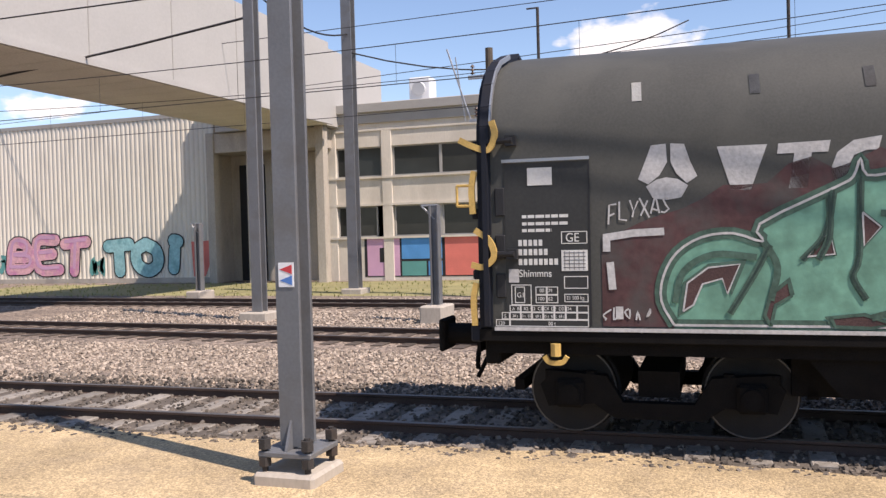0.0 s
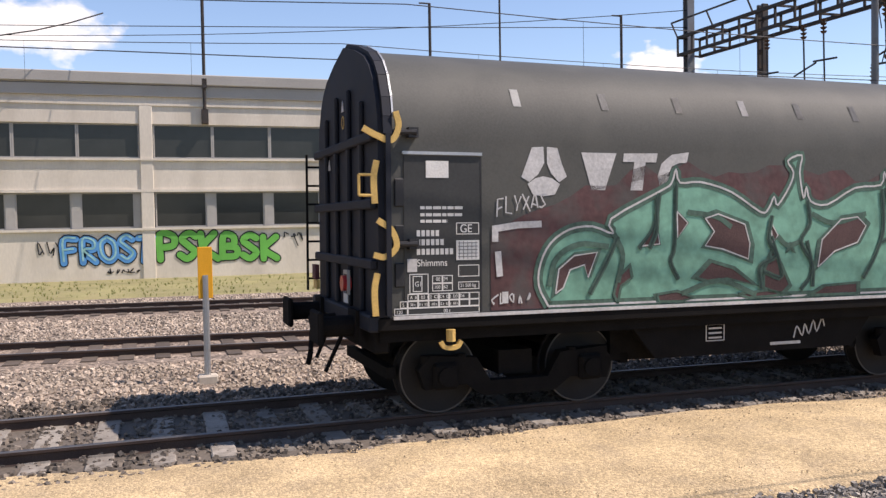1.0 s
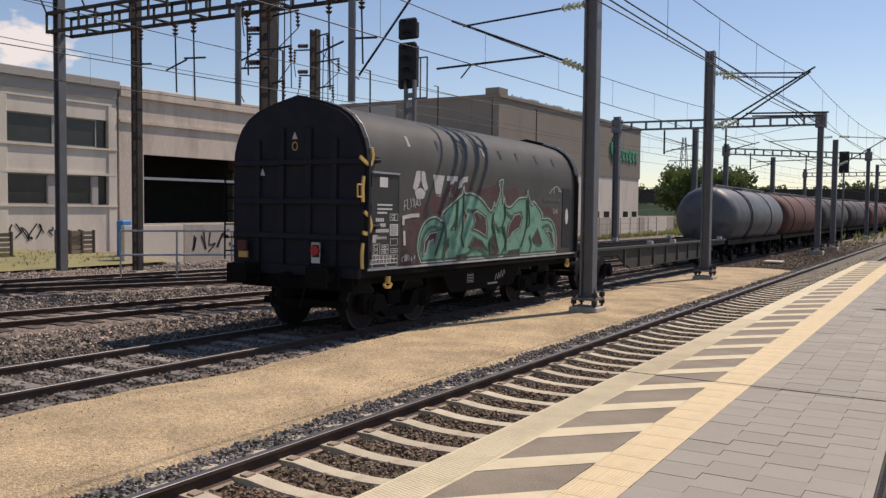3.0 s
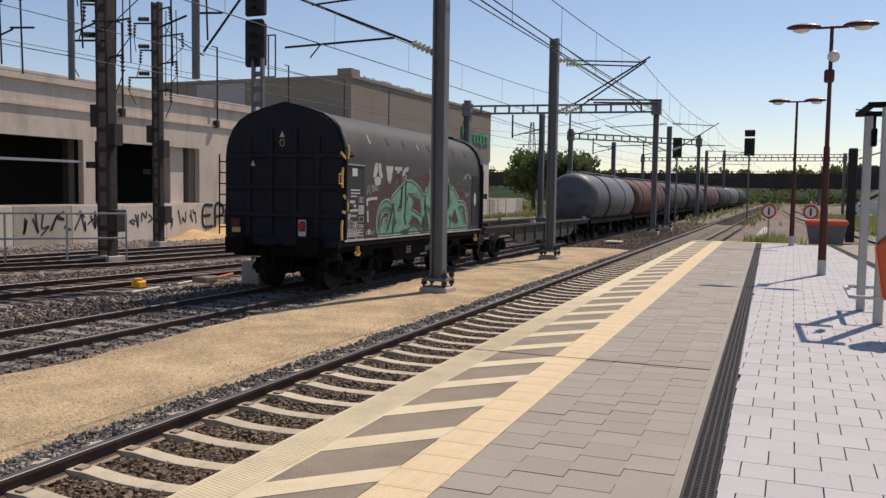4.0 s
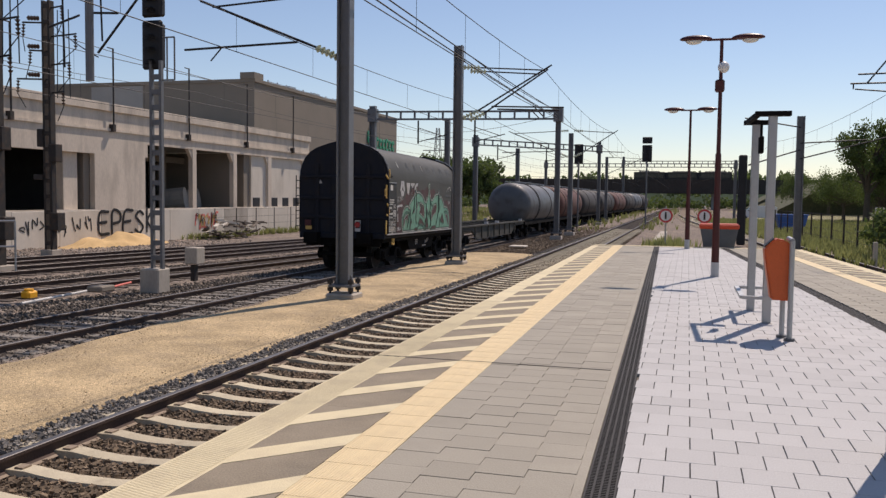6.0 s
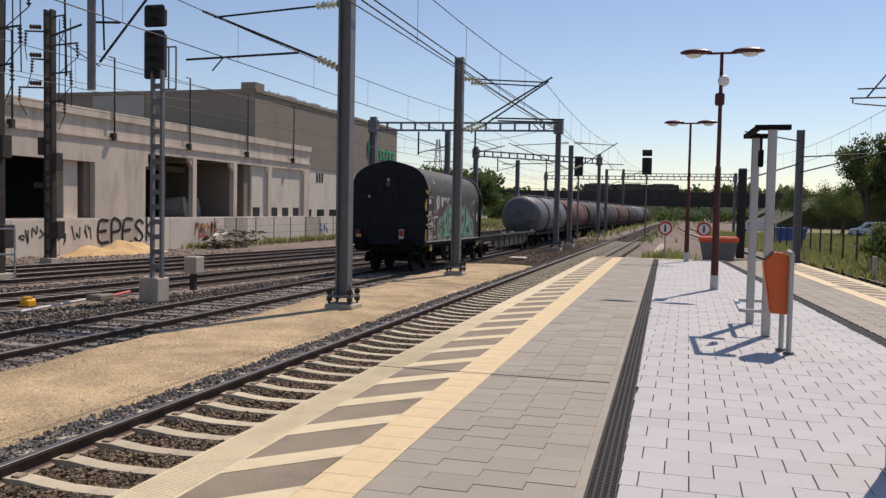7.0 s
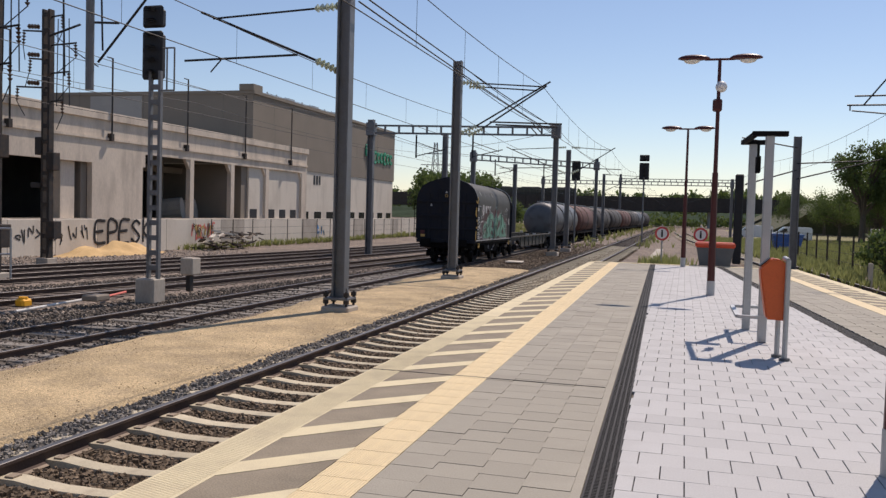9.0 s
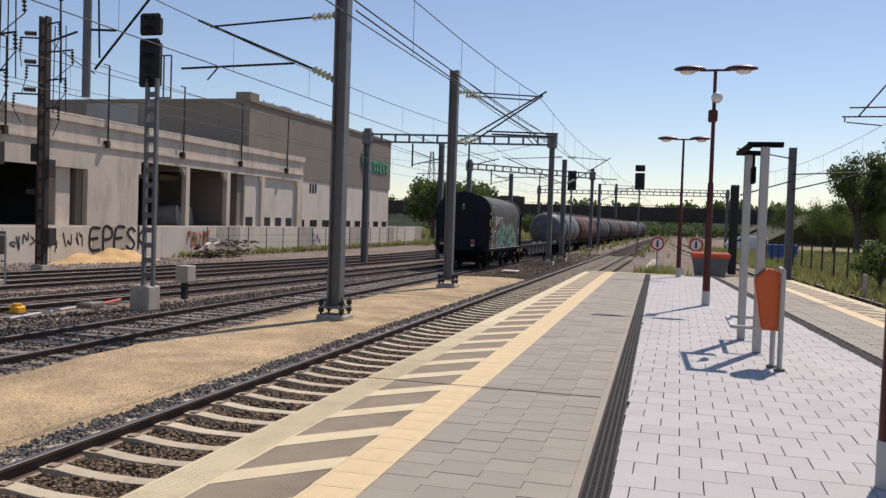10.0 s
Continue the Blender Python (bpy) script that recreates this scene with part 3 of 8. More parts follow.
for i in range(22):
    y = P0 + i * 2.0
    part("warning_band", strip(bmesh.new(), band_l, lambda v: band_r(v) - 0.003, y + 0.001, y + 1.999, -0.12, 0.0), "hatch", platform, "dark concrete band behind the platform edge")
for i in range(60):
    y = 4.474 + (i - 20) * 0.905
    if P0 < y and y + 0.95 < P1:
        bm = bmesh.new()
        l, r = band_l(y) + 0.001, band_r(y) - 0.004
        prism(bm, [(l, y), (r, y + 0.575), (r, y + 0.87), (l, y + 0.30)], "z", -0.01, 0.004)
        part("warning_stripe", bm, "coping", platform)
tile = bmesh.new()
box(tile, -2.07, -1.741, 0.001, 0.299, -0.08, 0.002, 0.002)
for k in range(16):
    box(tile, -2.06 + k * 0.02, -2.052 + k * 0.02, 0.006, 0.294, 0.002, 0.0042)
tile_mesh = mesh_of("tactile_tile", tile, "yellow")
for i in range(146):
    y = P0 + 0.4 + i * 0.3
    piece("tactile_tile", tile_mesh, platform, (-0.015 * (y - 5), y, 0))


def paver_mesh(name, material, w, d, gx, gy):
    return mesh_of(name, box(bmesh.new(), gx, w - gx, gy, d - gy, -0.08, 0.0, 0.002), material)


PW = 0.2935
grey_paver = paver_mesh("paver", "paver_grey", PW, PW, 0.0008, 0.0042)
pale_paver = paver_mesh("paver", "paver_pale", PW, PW, 0.0036, 0.0012)
far_bm = {"paver_grey": bmesh.new(), "paver_pale": bmesh.new()}


def far_paver(key, x0, x1, y0, y1, lift):
    bm = far_bm[key]
    v = [bm.verts.new(p) for p in ((x0, y0, lift), (x1, y0, lift), (x1, y1, lift), (x0, y1, lift), (x0, y0, lift - .03), (x1, y0, lift - .03), (x1, y1, lift - .03), (x0, y1, lift - .03))]
    for q in ((0, 1, 2, 3), (0, 4, 5, 1), (1, 5, 6, 2), (2, 6, 7, 3), (3, 7, 4, 0)):
        bm.faces.new([v[k] for k in q])


rng = random.Random(11)
count = {"paver_grey": 0, "paver_pale": 0}


def lay(key, me, x0, x1, y, gx, gy):
    lift = rng.uniform(-0.0022, 0.0012)
    if x1 - x0 > PW - 0.002 and 4.0 < y < 10.5 and x0 < 2.4 and count[key] < 290:
        piece("paver", me, platform, (x0, y, lift))
        count[key] += 1
    elif x1 - x0 > 0.03:
        far_paver(key, x0 + gx, x1 - gx, y + gy, y + PW - gy, lift)


# grey squares in columns, every second column half a square along; they follow the drain
for left, right, start in ((lambda v: tile_r(v) + 0.002, lambda v: drain_x(v) - 0.168, -1.745), (lambda v: drain_r(v) + 0.115, lambda v: right_edge(v) - 1.2, 3.5)):
    slope = -0.0225 if start < 0 else -0.07
    for col in range(5 if start < 0 else 4):
        for row in range(int((P1 - P0) / PW)):
            y = P0 + 0.0065 + row * PW + (PW / 2 if col % 2 else 0.0)
            x = start + col * PW + slope * (y + PW / 2 - 5) - (0 if start < 0 else 0.44)
            x0, x1 = max(x, left(y)), min(x + PW, right(y))
            if y + PW < P1:
                lay("paver_grey", grey_paver, x0, x1, y, 0.0008, 0.0042)
# pale squares in rows, half bond
for row in range(int((P1 - P0) / PW)):
    y = P0 - 0.006 + row * PW
    xa, xb = drain_x(y + PW) + 0.078, drain_r(y) - 0.11
    x = -0.09 - 24 * PW + (PW / 2 if row % 2 else 0.0)
    while x < xb - 0.02 and y + PW < P1:
        if x + PW > xa + 0.02:
            lay("paver_pale", pale_paver, max(x, xa), min(x + PW, xb), y, 0.0036, 0.0012)
        x += PW
for key, bm in far_bm.items():
    ob = part("paving", bm, key, platform, "half-bond concrete pavers")
    ob["kind"] = "stuff"
for fx in (drain_x, drain_r):
    bm = bmesh.new()
    prism(bm, [(fx(P0) - 0.10, P0), (fx(P0) + 0.075, P0), (fx(P1) + 0.075, P1), (fx(P1) - 0.10, P1)], "z", -0.12, -0.02)
    d = part("drain", bm, "black", platform, "dark slotted drainage channel")
    bm = bmesh.new()
    for side in (-0.094, -0.054, -0.013, 0.028, 0.068):
        prism(bm, [(fx(P0) + side - 0.006, P0), (fx(P0) + side + 0.006, P0), (fx(P1) + side + 0.006, P1), (fx(P1) + side - 0.006, P1)], "z", -0.03, 0.001)
    y = 2.0
    while y < P1:
        x = fx(y)
        box(bm, x - 0.098, x + 0.073, y, y + (0.013 if y < 14 else 0.03), -0.03, 0.0)
        y += 0.028 if y < 14 else 0.06
    part("drain_grating", bm, "grate", d, "dark iron grating bars")
    bm = bmesh.new()
    prism(bm, [(fx(P0) - 0.165, P0), (fx(P0) - 0.106, P0), (fx(P1) - 0.106, P1), (fx(P1) - 0.165, P1)], "z", -0.12, -0.004)
    part("drain_border", bm, "paver_grey", platform, "narrow concrete border of the drain")
bm = bmesh.new()
prism(bm, [(right_edge(P0) - 1.2, P0), (right_edge(P0) - 0.9, P0), (right_edge(P1) - 0.9, P1), (right_edge(P1) - 1.2, P1)], "z", -0.1, 0.003)
part("tactile_strip", bm, "yellow", platform, "cream tactile strip along the far edge")
bm = bmesh.new()
prism(bm, [(right_edge(P0) - 0.9, P0), (right_edge(P0) - 0.26, P0), (right_edge(P1) - 0.26, P1), (right_edge(P1) - 0.9, P1)], "z", -0.1, 0.0)
part("warning_band", bm, "hatch", platform)
bm = bmesh.new()
prism(bm, [(right_edge(P0) - 0.26, P0), (right_edge(P0), P0), (right_edge(P1), P1), (right_edge(P1) - 0.26, P1)], "z", -1.0, 0.0)
part("edge_stone", bm, "coping", platform)
for i in range(56):
    y = P0 + 0.3 + i * 0.78
    if y + 0.6 < P1:
        r = right_edge(y)
        bm = bmesh.new()
        prism(bm, [(r - 0.9, y + 0.35), (r - 0.26, y), (r - 0.26, y + 0.26), (r - 0.9, y + 0.61)], "z", -0.01, 0.004)
        part("warning_stripe", bm, "coping", platform)
bm = bmesh.new()
box(bm, -3.12, right_edge(P1), P1, P1 + 0.3, -1.0, 0.002, 0.01)
part("end_kerb", bm, "coping", platform)
EJ = 8.07
part("expansion_joint", boxed(edge_x(EJ) + 0.01, drain_x(EJ) - 0.17, EJ, EJ + 0.014, -0.02, 0.0055), "joint", platform, "thin dark expansion joint across the platform")
TRACK_R = plan([(-60, 11.4), (30, 5.2), (45, 4.3), (90, 1.0), (130, -0.6), (400, -0.8)], -60, 340, 4)
railway("track_side", "track along the other side of the platform", TRACK_R)
bm = bmesh.new()
rings = [[bm.verts.new((x + dx, y, z)) for dx, z in ((-1.6, GROUND - 0.1), (-1.4, -0.63), (1.4, -0.63), (1.9, GROUND - 0.1))] for x, y in TRACK_R]
for a, b in zip(rings, rings[1:]):
    for i in range(3):
        bm.faces.new((a[i], b[i], b[i + 1], a[i + 1]))
solid("ballast_side", bm, "stone_brown", "brown ballast of the side track", kind="structure")
bm = bmesh.new()
for y in np.arange(0, 110, 0.6):
    x = float(np.interp(y, [p[1] for p in TRACK_R], [p[0] for p in TRACK_R]))
    box(bm, x - 1.25, x + 1.25, y - 0.12, y + 0.12, -0.8, -0.61)
solid("side_sleepers", bm, "sleeper", "concrete sleepers of the side track", "sleeper", kind="stuff")


# ---------------------------------------------------------------- yard buildings
FRONT = -38.5


GLYPHS = {"A": [[(0, 0), (0.42, 1), (0.62, 1), (1, 0)], [(0.22, 0.34), (0.8, 0.34)]], "B": [[(0.06, 0), (0.1, 1), (0.7, 0.97), (0.74, 0.58), (0.16, 0.52)], [(0.16, 0.5), (0.92, 0.42), (0.9, 0.06), (0.06, 0.02)]],
          "E": [[(0.95, 1), (0.08, 0.95), (0.02, 0.05), (0.98, 0)], [(0.1, 0.5), (0.75, 0.54)]], "F": [[(0.95, 1), (0.1, 0.95), (0.04, 0)], [(0.1, 0.5), (0.75, 0.55)]], "I": [[(0.5, 0), (0.48, 0.66)], [(0.4, 0.94), (0.6, 0.9)]],
          }
GLYPHS |= {"K": [[(0.1, 0), (0.06, 1)], [(0.9, 1), (0.14, 0.46), (0.96, 0)]], "L": [[(0.1, 1), (0.04, 0.04), (0.95, 0)]], "N": [[(0.04, 0), (0.08, 1), (0.86, 0.04), (0.92, 1)]],
          "O": [[(0.5, 1), (0.04, 0.75), (0.04, 0.25), (0.5, 0), (0.96, 0.25), (0.96, 0.75), (0.5, 1)]], "P": [[(0.1, 0), (0.06, 1), (0.85, 0.92), (0.88, 0.56), (0.12, 0.46)]],
          }
GLYPHS |= {"R": [[(0.1, 0), (0.06, 1), (0.8, 0.92), (0.82, 0.58), (0.14, 0.5), (0.96, 0)]], "S": [[(0.92, 0.86), (0.5, 1), (0.08, 0.78), (0.5, 0.52), (0.92, 0.26), (0.5, 0), (0.04, 0.16)]],
          "T": [[(0, 0.94), (1, 1)], [(0.5, 0.96), (0.46, 0)]], "X": [[(0, 0), (0.98, 1)], [(0.02, 1), (1, 0)]], "Y": [[(0, 1), (0.5, 0.5), (0.96, 1)], [(0.5, 0.5), (0.4, 0)]]}


def tag_words(text, parent, fill, y, z, wide, high, stroke, edge="gr_black", rim=0.09, x=FRONT + 0.02, seed=1, label="", shine=None, round_=4):
    """Sprayed letters on a wall that faces +x, stroke by stroke and never twice alike: dark contour, fill, a lighter gleam."""
    r = random.Random(seed)
    for n, c in enumerate(text):
        tilt, drop, grow = r.uniform(-0.12, 0.12), r.uniform(-0.06, 0.06) * high, r.uniform(0.9, 1.1)
        lines = [[(y + (n + a * 0.78 + (b - 0.5) * tilt) * wide, z + drop + b * high * grow) for a, b in g] for g in GLYPHS[c]]
        base = None
        for lay, (w, key) in enumerate(((stroke + rim * 2, edge), (stroke, fill), (stroke * 0.3, shine))):
            if key:
                bm = bmesh.new()
                for k, g in enumerate(lines):
                    up = [(a, b + stroke * 0.22) for a, b in g] if lay == 2 else g
                    ends = [] if lay == 2 else [up[0], up[-1]]
                    ribbon(bm, up, w, x + lay * 0.009 + n * 0.0006 + k * 0.0012, thick=0.003, smooth=round_)
                    for q, (ey, ez) in enumerate(ends):
                        prism(bm, [(ey + w * 0.5 * math.cos(t), ez + w * 0.5 * math.sin(t)) for t in np.linspace(0, 6.283, 10, endpoint=False)], "x", x + lay * 0.009 + n * 0.0006 + k * 0.0012, x + lay * 0.009 + n * 0.0006 + k * 0.0012 + 0.0034 + 0.0003 * q)
                if base is None:
                    base = part("letter", bm, key, parent, label)
                else:
                    part("letter_fill", bm, key, base)


def wall_scribble(parent, y0, z0, n, w, h, seed, material="gr_black", width=0.05, x=FRONT + 0.02):
    bm = bmesh.new()
    r = random.Random(seed)
    for k in range(n):
        ribbon(bm, [(y0 + (k + r.uniform(-0.1, 1.1)) * w, z0 + r.uniform(0, h)) for _ in range(4)], width, x, thick=0.004, smooth=3)
    part("scribble", bm, material, parent, "thin sprayed scribbles")


office = thing("office_building", (0, 0, 0), "two-storey cream office building with dark ribbon windows and a flat roof", "building")
Y0, Y1 = -19.3, 29.3
for z0, z1 in ((-1.4, 1.5), (3.0, 4.42), (5.86, 7.5)):
    part("wall_band", boxed(FRONT - 0.4, FRONT, Y0, Y1, z0, z1), "facade", office, "cream rendered wall band with rain streaks")
for y in (Y0, Y1 - 0.3):
    part("side_wall", boxed(FRONT - 14, FRONT - 0.4, y, y + 0.3, -1.4, 7.6), "facade", office)
bm = boxed(FRONT - 0.02, FRONT + 0.06, Y0, Y1, 6.62, 6.72)
part("cornice", bm, "facade", office)
bm = boxed(FRONT - 14, FRONT + 0.25, Y0 - 0.1, Y1 + 0.1, 7.5, 7.95, 0.03)
part("roof", bm, "roof_edge", office, "flat roof with grey parapet band")
bm = boxed(FRONT - 0.05, FRONT + 0.12, Y0, Y1, 7.0, 7.5)
part("roof_band", bm, "roof_edge", office)
# Inner wall and slab near-black, so room shade sits in their colour.
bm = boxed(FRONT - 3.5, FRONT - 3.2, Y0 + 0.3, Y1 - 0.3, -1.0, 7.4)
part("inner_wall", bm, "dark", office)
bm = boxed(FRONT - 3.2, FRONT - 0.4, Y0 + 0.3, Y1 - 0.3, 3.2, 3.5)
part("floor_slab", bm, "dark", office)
for z in (4.42, 1.5):
    bm = boxed(FRONT - 0.1, FRONT + 0.1, Y0, Y1, z - 0.1, z)
    part("sill", bm, "facade", office, "long concrete window sill")
bm = boxed(FRONT - 0.1, FRONT + 0.07, Y0, Y1, 3.0, 3.12)
part("lintel", bm, "facade", office)
COLS = [-16.1 + 7.83 * k for k in range(6)]
for y in COLS + [Y0 + 0.25, Y1 - 0.25]:
    bm = boxed(FRONT - 0.3, FRONT + 0.06, y - 0.26, y + 0.26, -1.0, 6.62, 0.02)
    part("column", bm, "facade", office, "cream pilaster between window bays")


def window_meshes(w, h, name):
    f, p = bmesh.new(), bmesh.new()
    for a, b, c, d in ((0, w, 0, 0.06), (0, w, h - 0.06, h), (0, 0.06, 0, h), (w - 0.06, w, 0, h)):
        box(f, -0.05, 0.05, a, b, c, d)
    box(p, -0.015, 0.0, 0.05, w - 0.05, 0.05, h - 0.05)
    return mesh_of("window_frame", f, "frame"), mesh_of("pane", p, "glass")


up, low = window_meshes(2.42, 1.44, "upper"), window_meshes(2.1, 1.5, "lower")
for y in [COLS[0] - 3.0] + COLS:
    for k in range(3):
        for (fm, pm), yy, z in ((up, y + 0.28 + k * 2.43, 4.42), (low, y + 0.30 + k * 2.45, 1.5)):
            if yy + 2.4 < Y1 - 0.2 and not (y < COLS[0] and k > 0):
                fr = piece("window", fm, office, (FRONT - 0.16, yy, z))
                piece("pane", pm, fr, (0, 0, 0))
    for k in (1, 2, 3):
        if y > COLS[0] - 1 and y + k * 2.45 + 0.3 < Y1:
            bm = boxed(FRONT - 0.25, FRONT - 0.08, y + k * 2.45 - 0.05, y + k * 2.45 + 0.3, 1.5, 3.0)
            part("mullion", bm, "frame", office)
for z in (1.55, 4.47):
    part("corner_pane", boxed(FRONT - 0.19, FRONT - 0.16, 28.16, 28.85, z, z + 1.42), "glass", office, "narrow dark corner window")
for y in (-8.5, 1.97, 12.1, 22.1):
    pole = thing("roof_pole", (FRONT + 0.15, y, 0), "thin dark steel pole fixed to the facade", "pole", "poles along the facade")
    part("shaft", rodded((0, 0, 5.9), (0, 0, 11.6), 0.07, 8), "old_steel", pole)
    bm = boxed(-0.16, 0.1, -0.14, 0.14, 5.9, 6.5)
    box(bm, -0.16, 0.1, -0.1, 0.1, 7.4, 7.8)
    part("bracket", bm, "old_steel", pole)
    part("arm", rodded((0, -0.5, 11.6), (0, 0.05, 11.6), 0.04, 6), "old_steel", pole)
for y, x in ((18.3, -45),):
    solid("roof_pole", rodded((x, y, 7.9), (x, y, 15.0), 0.06, 8), "old_steel", "thin dark steel pole on the roof", "pole", "poles along the facade")
bm = boxed(-41.2, -40.2, -15.5, -14.4, 7.9, 9.35, 0.05)
rod(bm, (-40.2, -14.95, 8.8), (-40.05, -14.95, 8.75), 0.33, 16)
solid("roof_unit", bm, "van", "white ventilation unit on the flat roof", "ventilator")
# graffiti on the office wall
bm = boxed(FRONT, FRONT + 0.012, -17.4, -11.4, -0.45, 1.5)
mural = part("mural_outline", bm, "gr_black", office, "black outlined block mural in pink, blue and coral")
for nm, y0, y1, z0, z1, key in (("block", -17.25, -15.55, -0.4, 1.42, "gr_pink"), ("block", -15.45, -13.4, 0.4, 1.42, "gr_blue"), ("block", -15.45, -14.2, -0.4, 0.28, "gr_teal"),
                                ("block", -14.1, -13.4, -0.4, 0.28, "gr_blue"), ("block", -13.25, -11.55, -0.4, 1.42, "gr_coral"), ("block", -16.6, -16.15, 0.25, 0.95, "gr_black")):
    bm = boxed(FRONT + 0.012, FRONT + (0.018 if key != "gr_black" else 0.024), y0, y1, z0, z1)
    part(nm, bm, key, mural)
bm = boxed(FRONT, FRONT + 0.012, -11.4, -9.8, -0.45, 0.3)
part("mural_block", bm, "gr_coral", office)
tag_words("FROST", office, "gr_blue", -3.8, 0.1, 0.73, 1.0, 0.26, rim=0.05, seed=3, label="blue bubble letter", shine="gr_aqua")
tag_words("PSKBSK", office, "gr_lime", -0.05, 0.12, 0.86, 1.0, 0.28, rim=0.055, seed=5, label="lime green bubble letter")
tag_words("XANE", office, "gr_silver", 7.5, -0.35, 1.78, 1.25, 0.46, edge="gr_dark", rim=0.05, seed=7, label="silver block letter", round_=0)
wall_scribble(office, 18.9, -0.3, 16, 0.42, 0.9, 21, width=0.07)
wall_scribble(office, -4.7, 0.4, 4, 0.2, 0.6, 22)
wall_scribble(office, -2.2, -0.4, 8, 0.2, 0.25, 23)
wall_scribble(office, 5.2, 0.5, 3, 0.3, 0.7, 24)

# loading hall
hall = thing("loading_hall", (0, 0, 0), "grey weathered concrete loading hall with large dark openings", "building")
HX = FRONT + 0.05
POLE_Y, POLE_Z = 39.8 * HX / -30, 1.6 + 3.3 * HX / -30
bm = bmesh.new()
box(bm, HX - 0.4, HX, 29.45, 83.3, 5.2, 7.2)
box(bm, HX - 0.4, HX, 29.45, 55.2, 4.25, 5.2)
for y0, y1, zt in ((29.45, 31.0, 4.25), (38.7, 39.6, 4.25), (49.3, 54.9, 4.25)):
    box(bm, HX - 0.4, HX, y0, y1, 0.5, zt)
for y0, y1 in ((61.2, 61.75), (67.65, 68.25), (74.15, 74.8), (82.1, 83.3)):
    box(bm, HX - 0.4, HX, y0, y1, 0.5, 5.2)
box(bm, HX - 0.4, HX, 29.45, 83.3, -1.8, 0.5)
part("wall", bm, "hall_wall", hall, "weathered concrete wall with piers")
bm = boxed(HX - 0.3, HX + 0.18, 29.45, 83.4, 7.2, 7.75, 0.02)
part("roof_edge", bm, "hall_wall", hall, "projecting concrete roof edge")
bm = boxed(HX - 0.02, HX + 0.12, 29.45, 83.3, 5.85, 6.02)
part("ledge", bm, "hall_wall", hall)
bm = boxed(HX - 18, HX - 0.3, 29.45, 73.3, 7.3, 7.6)
part("roof", bm, "roof_edge", hall)
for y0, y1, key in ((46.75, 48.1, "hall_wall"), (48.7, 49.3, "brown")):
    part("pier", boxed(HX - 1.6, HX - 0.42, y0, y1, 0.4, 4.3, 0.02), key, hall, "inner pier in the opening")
# Brown on these piers and the beam stands in for interior shade.
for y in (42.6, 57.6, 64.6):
    part("pier", boxed(HX - 5.4, HX - 4.9, y - 0.25, y + 0.25, 0.4, 5.3), "brown", hall, "pier inside the hall, shaded by its brown colour")
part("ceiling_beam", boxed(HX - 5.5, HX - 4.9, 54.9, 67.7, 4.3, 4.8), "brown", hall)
for y in (61.5, 67.95, 74.5, 82.5):
    part("bracket", prism(bmesh.new(), [(y - 0.3, 5.2), (y - 0.9, 5.2), (y - 0.3, 4.4)], "x", HX - 0.35, HX - 0.05), "hall_wall", hall, "sloping haunch at the head of a pier")
# Back wall near-black, standing in for shade deep in the hall.
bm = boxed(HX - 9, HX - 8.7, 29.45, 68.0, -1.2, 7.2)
part("back_wall", bm, "dark", hall, "back wall, near-black for the hall's shade")
bm = boxed(HX - 0.6, HX - 0.25, 71.3, 82.1, -1.2, 5.2)
part("side_wall", bm, "facade", hall, "pale inner wall")
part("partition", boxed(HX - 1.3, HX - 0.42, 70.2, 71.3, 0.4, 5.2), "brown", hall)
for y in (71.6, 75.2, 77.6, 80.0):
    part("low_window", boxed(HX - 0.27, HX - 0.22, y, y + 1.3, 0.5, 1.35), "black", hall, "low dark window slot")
# Brown darkens this partition in place of the hall's shade.
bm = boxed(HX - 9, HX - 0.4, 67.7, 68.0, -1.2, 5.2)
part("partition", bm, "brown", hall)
# Floor in the same near-black, its shade put into the colour.
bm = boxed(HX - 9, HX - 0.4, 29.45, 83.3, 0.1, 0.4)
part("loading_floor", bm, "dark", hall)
bm = boxed(HX - 0.25, HX - 0.1, 31.0, 38.7, 2.9, 3.04)
part("opening_rail", bm, "steel", hall, "horizontal steel rail across the opening")
for y, z in ((63.5, 1.0), (65.5, 0.9)):
    bm = bmesh.new()
    rod(bm, (HX - 4, y, z), (HX - 2.5, y + 0.6, z + 0.2), 1.0, 16)
    part("machinery", bm, "concrete", hall, "pale rounded machinery in the shade")
for k in range(-1, 4):
    y = POLE_Y + 7.28 * HX / -30 * k
    pole = thing("roof_pole", (HX + 0.25, y, 0), "thin dark steel pole on the hall front", "pole", "poles along the facade")
    part("shaft", rodded((0, 0, POLE_Z), (0, 0, POLE_Z + 4.4 * HX / -30), 0.06, 8), "old_steel", pole)
    bm = boxed(-0.26, 0.08, -0.15, 0.15, POLE_Z, POLE_Z + 0.5)
    part("bracket", bm, "old_steel", pole)
    part("arm", rodded((0, -0.6, POLE_Z + 4.4 * HX / -30), (0, 0.05, POLE_Z + 4.4 * HX / -30), 0.04, 6), "old_steel", pole)

# brown supermarket hall behind
shop = thing("supermarket", (0, 0, 0), "large brown clad store building with a pale lower storey", "building")
bm = bmesh.new()
box(bm, -62, -39.5, 73.4, 114.4, 5.6, 12.2)
part("upper_wall", bm, "brown", shop, "brown cladding")
bm = boxed(-61.8, -39.6, 73.6, 114.2, -2.0, 5.6)
part("lower_wall", bm, "facade", shop, "cream rendered lower storey")
bm = boxed(-62.1, -39.35, 73.3, 114.5, 12.2, 12.5)
part("roof_edge", bm, "brown", shop)
bm = boxed(-40.9, -39.4, 73.2, 75.0, 12.5, 13.1)
part("roof_hatch", bm, "brown", shop)
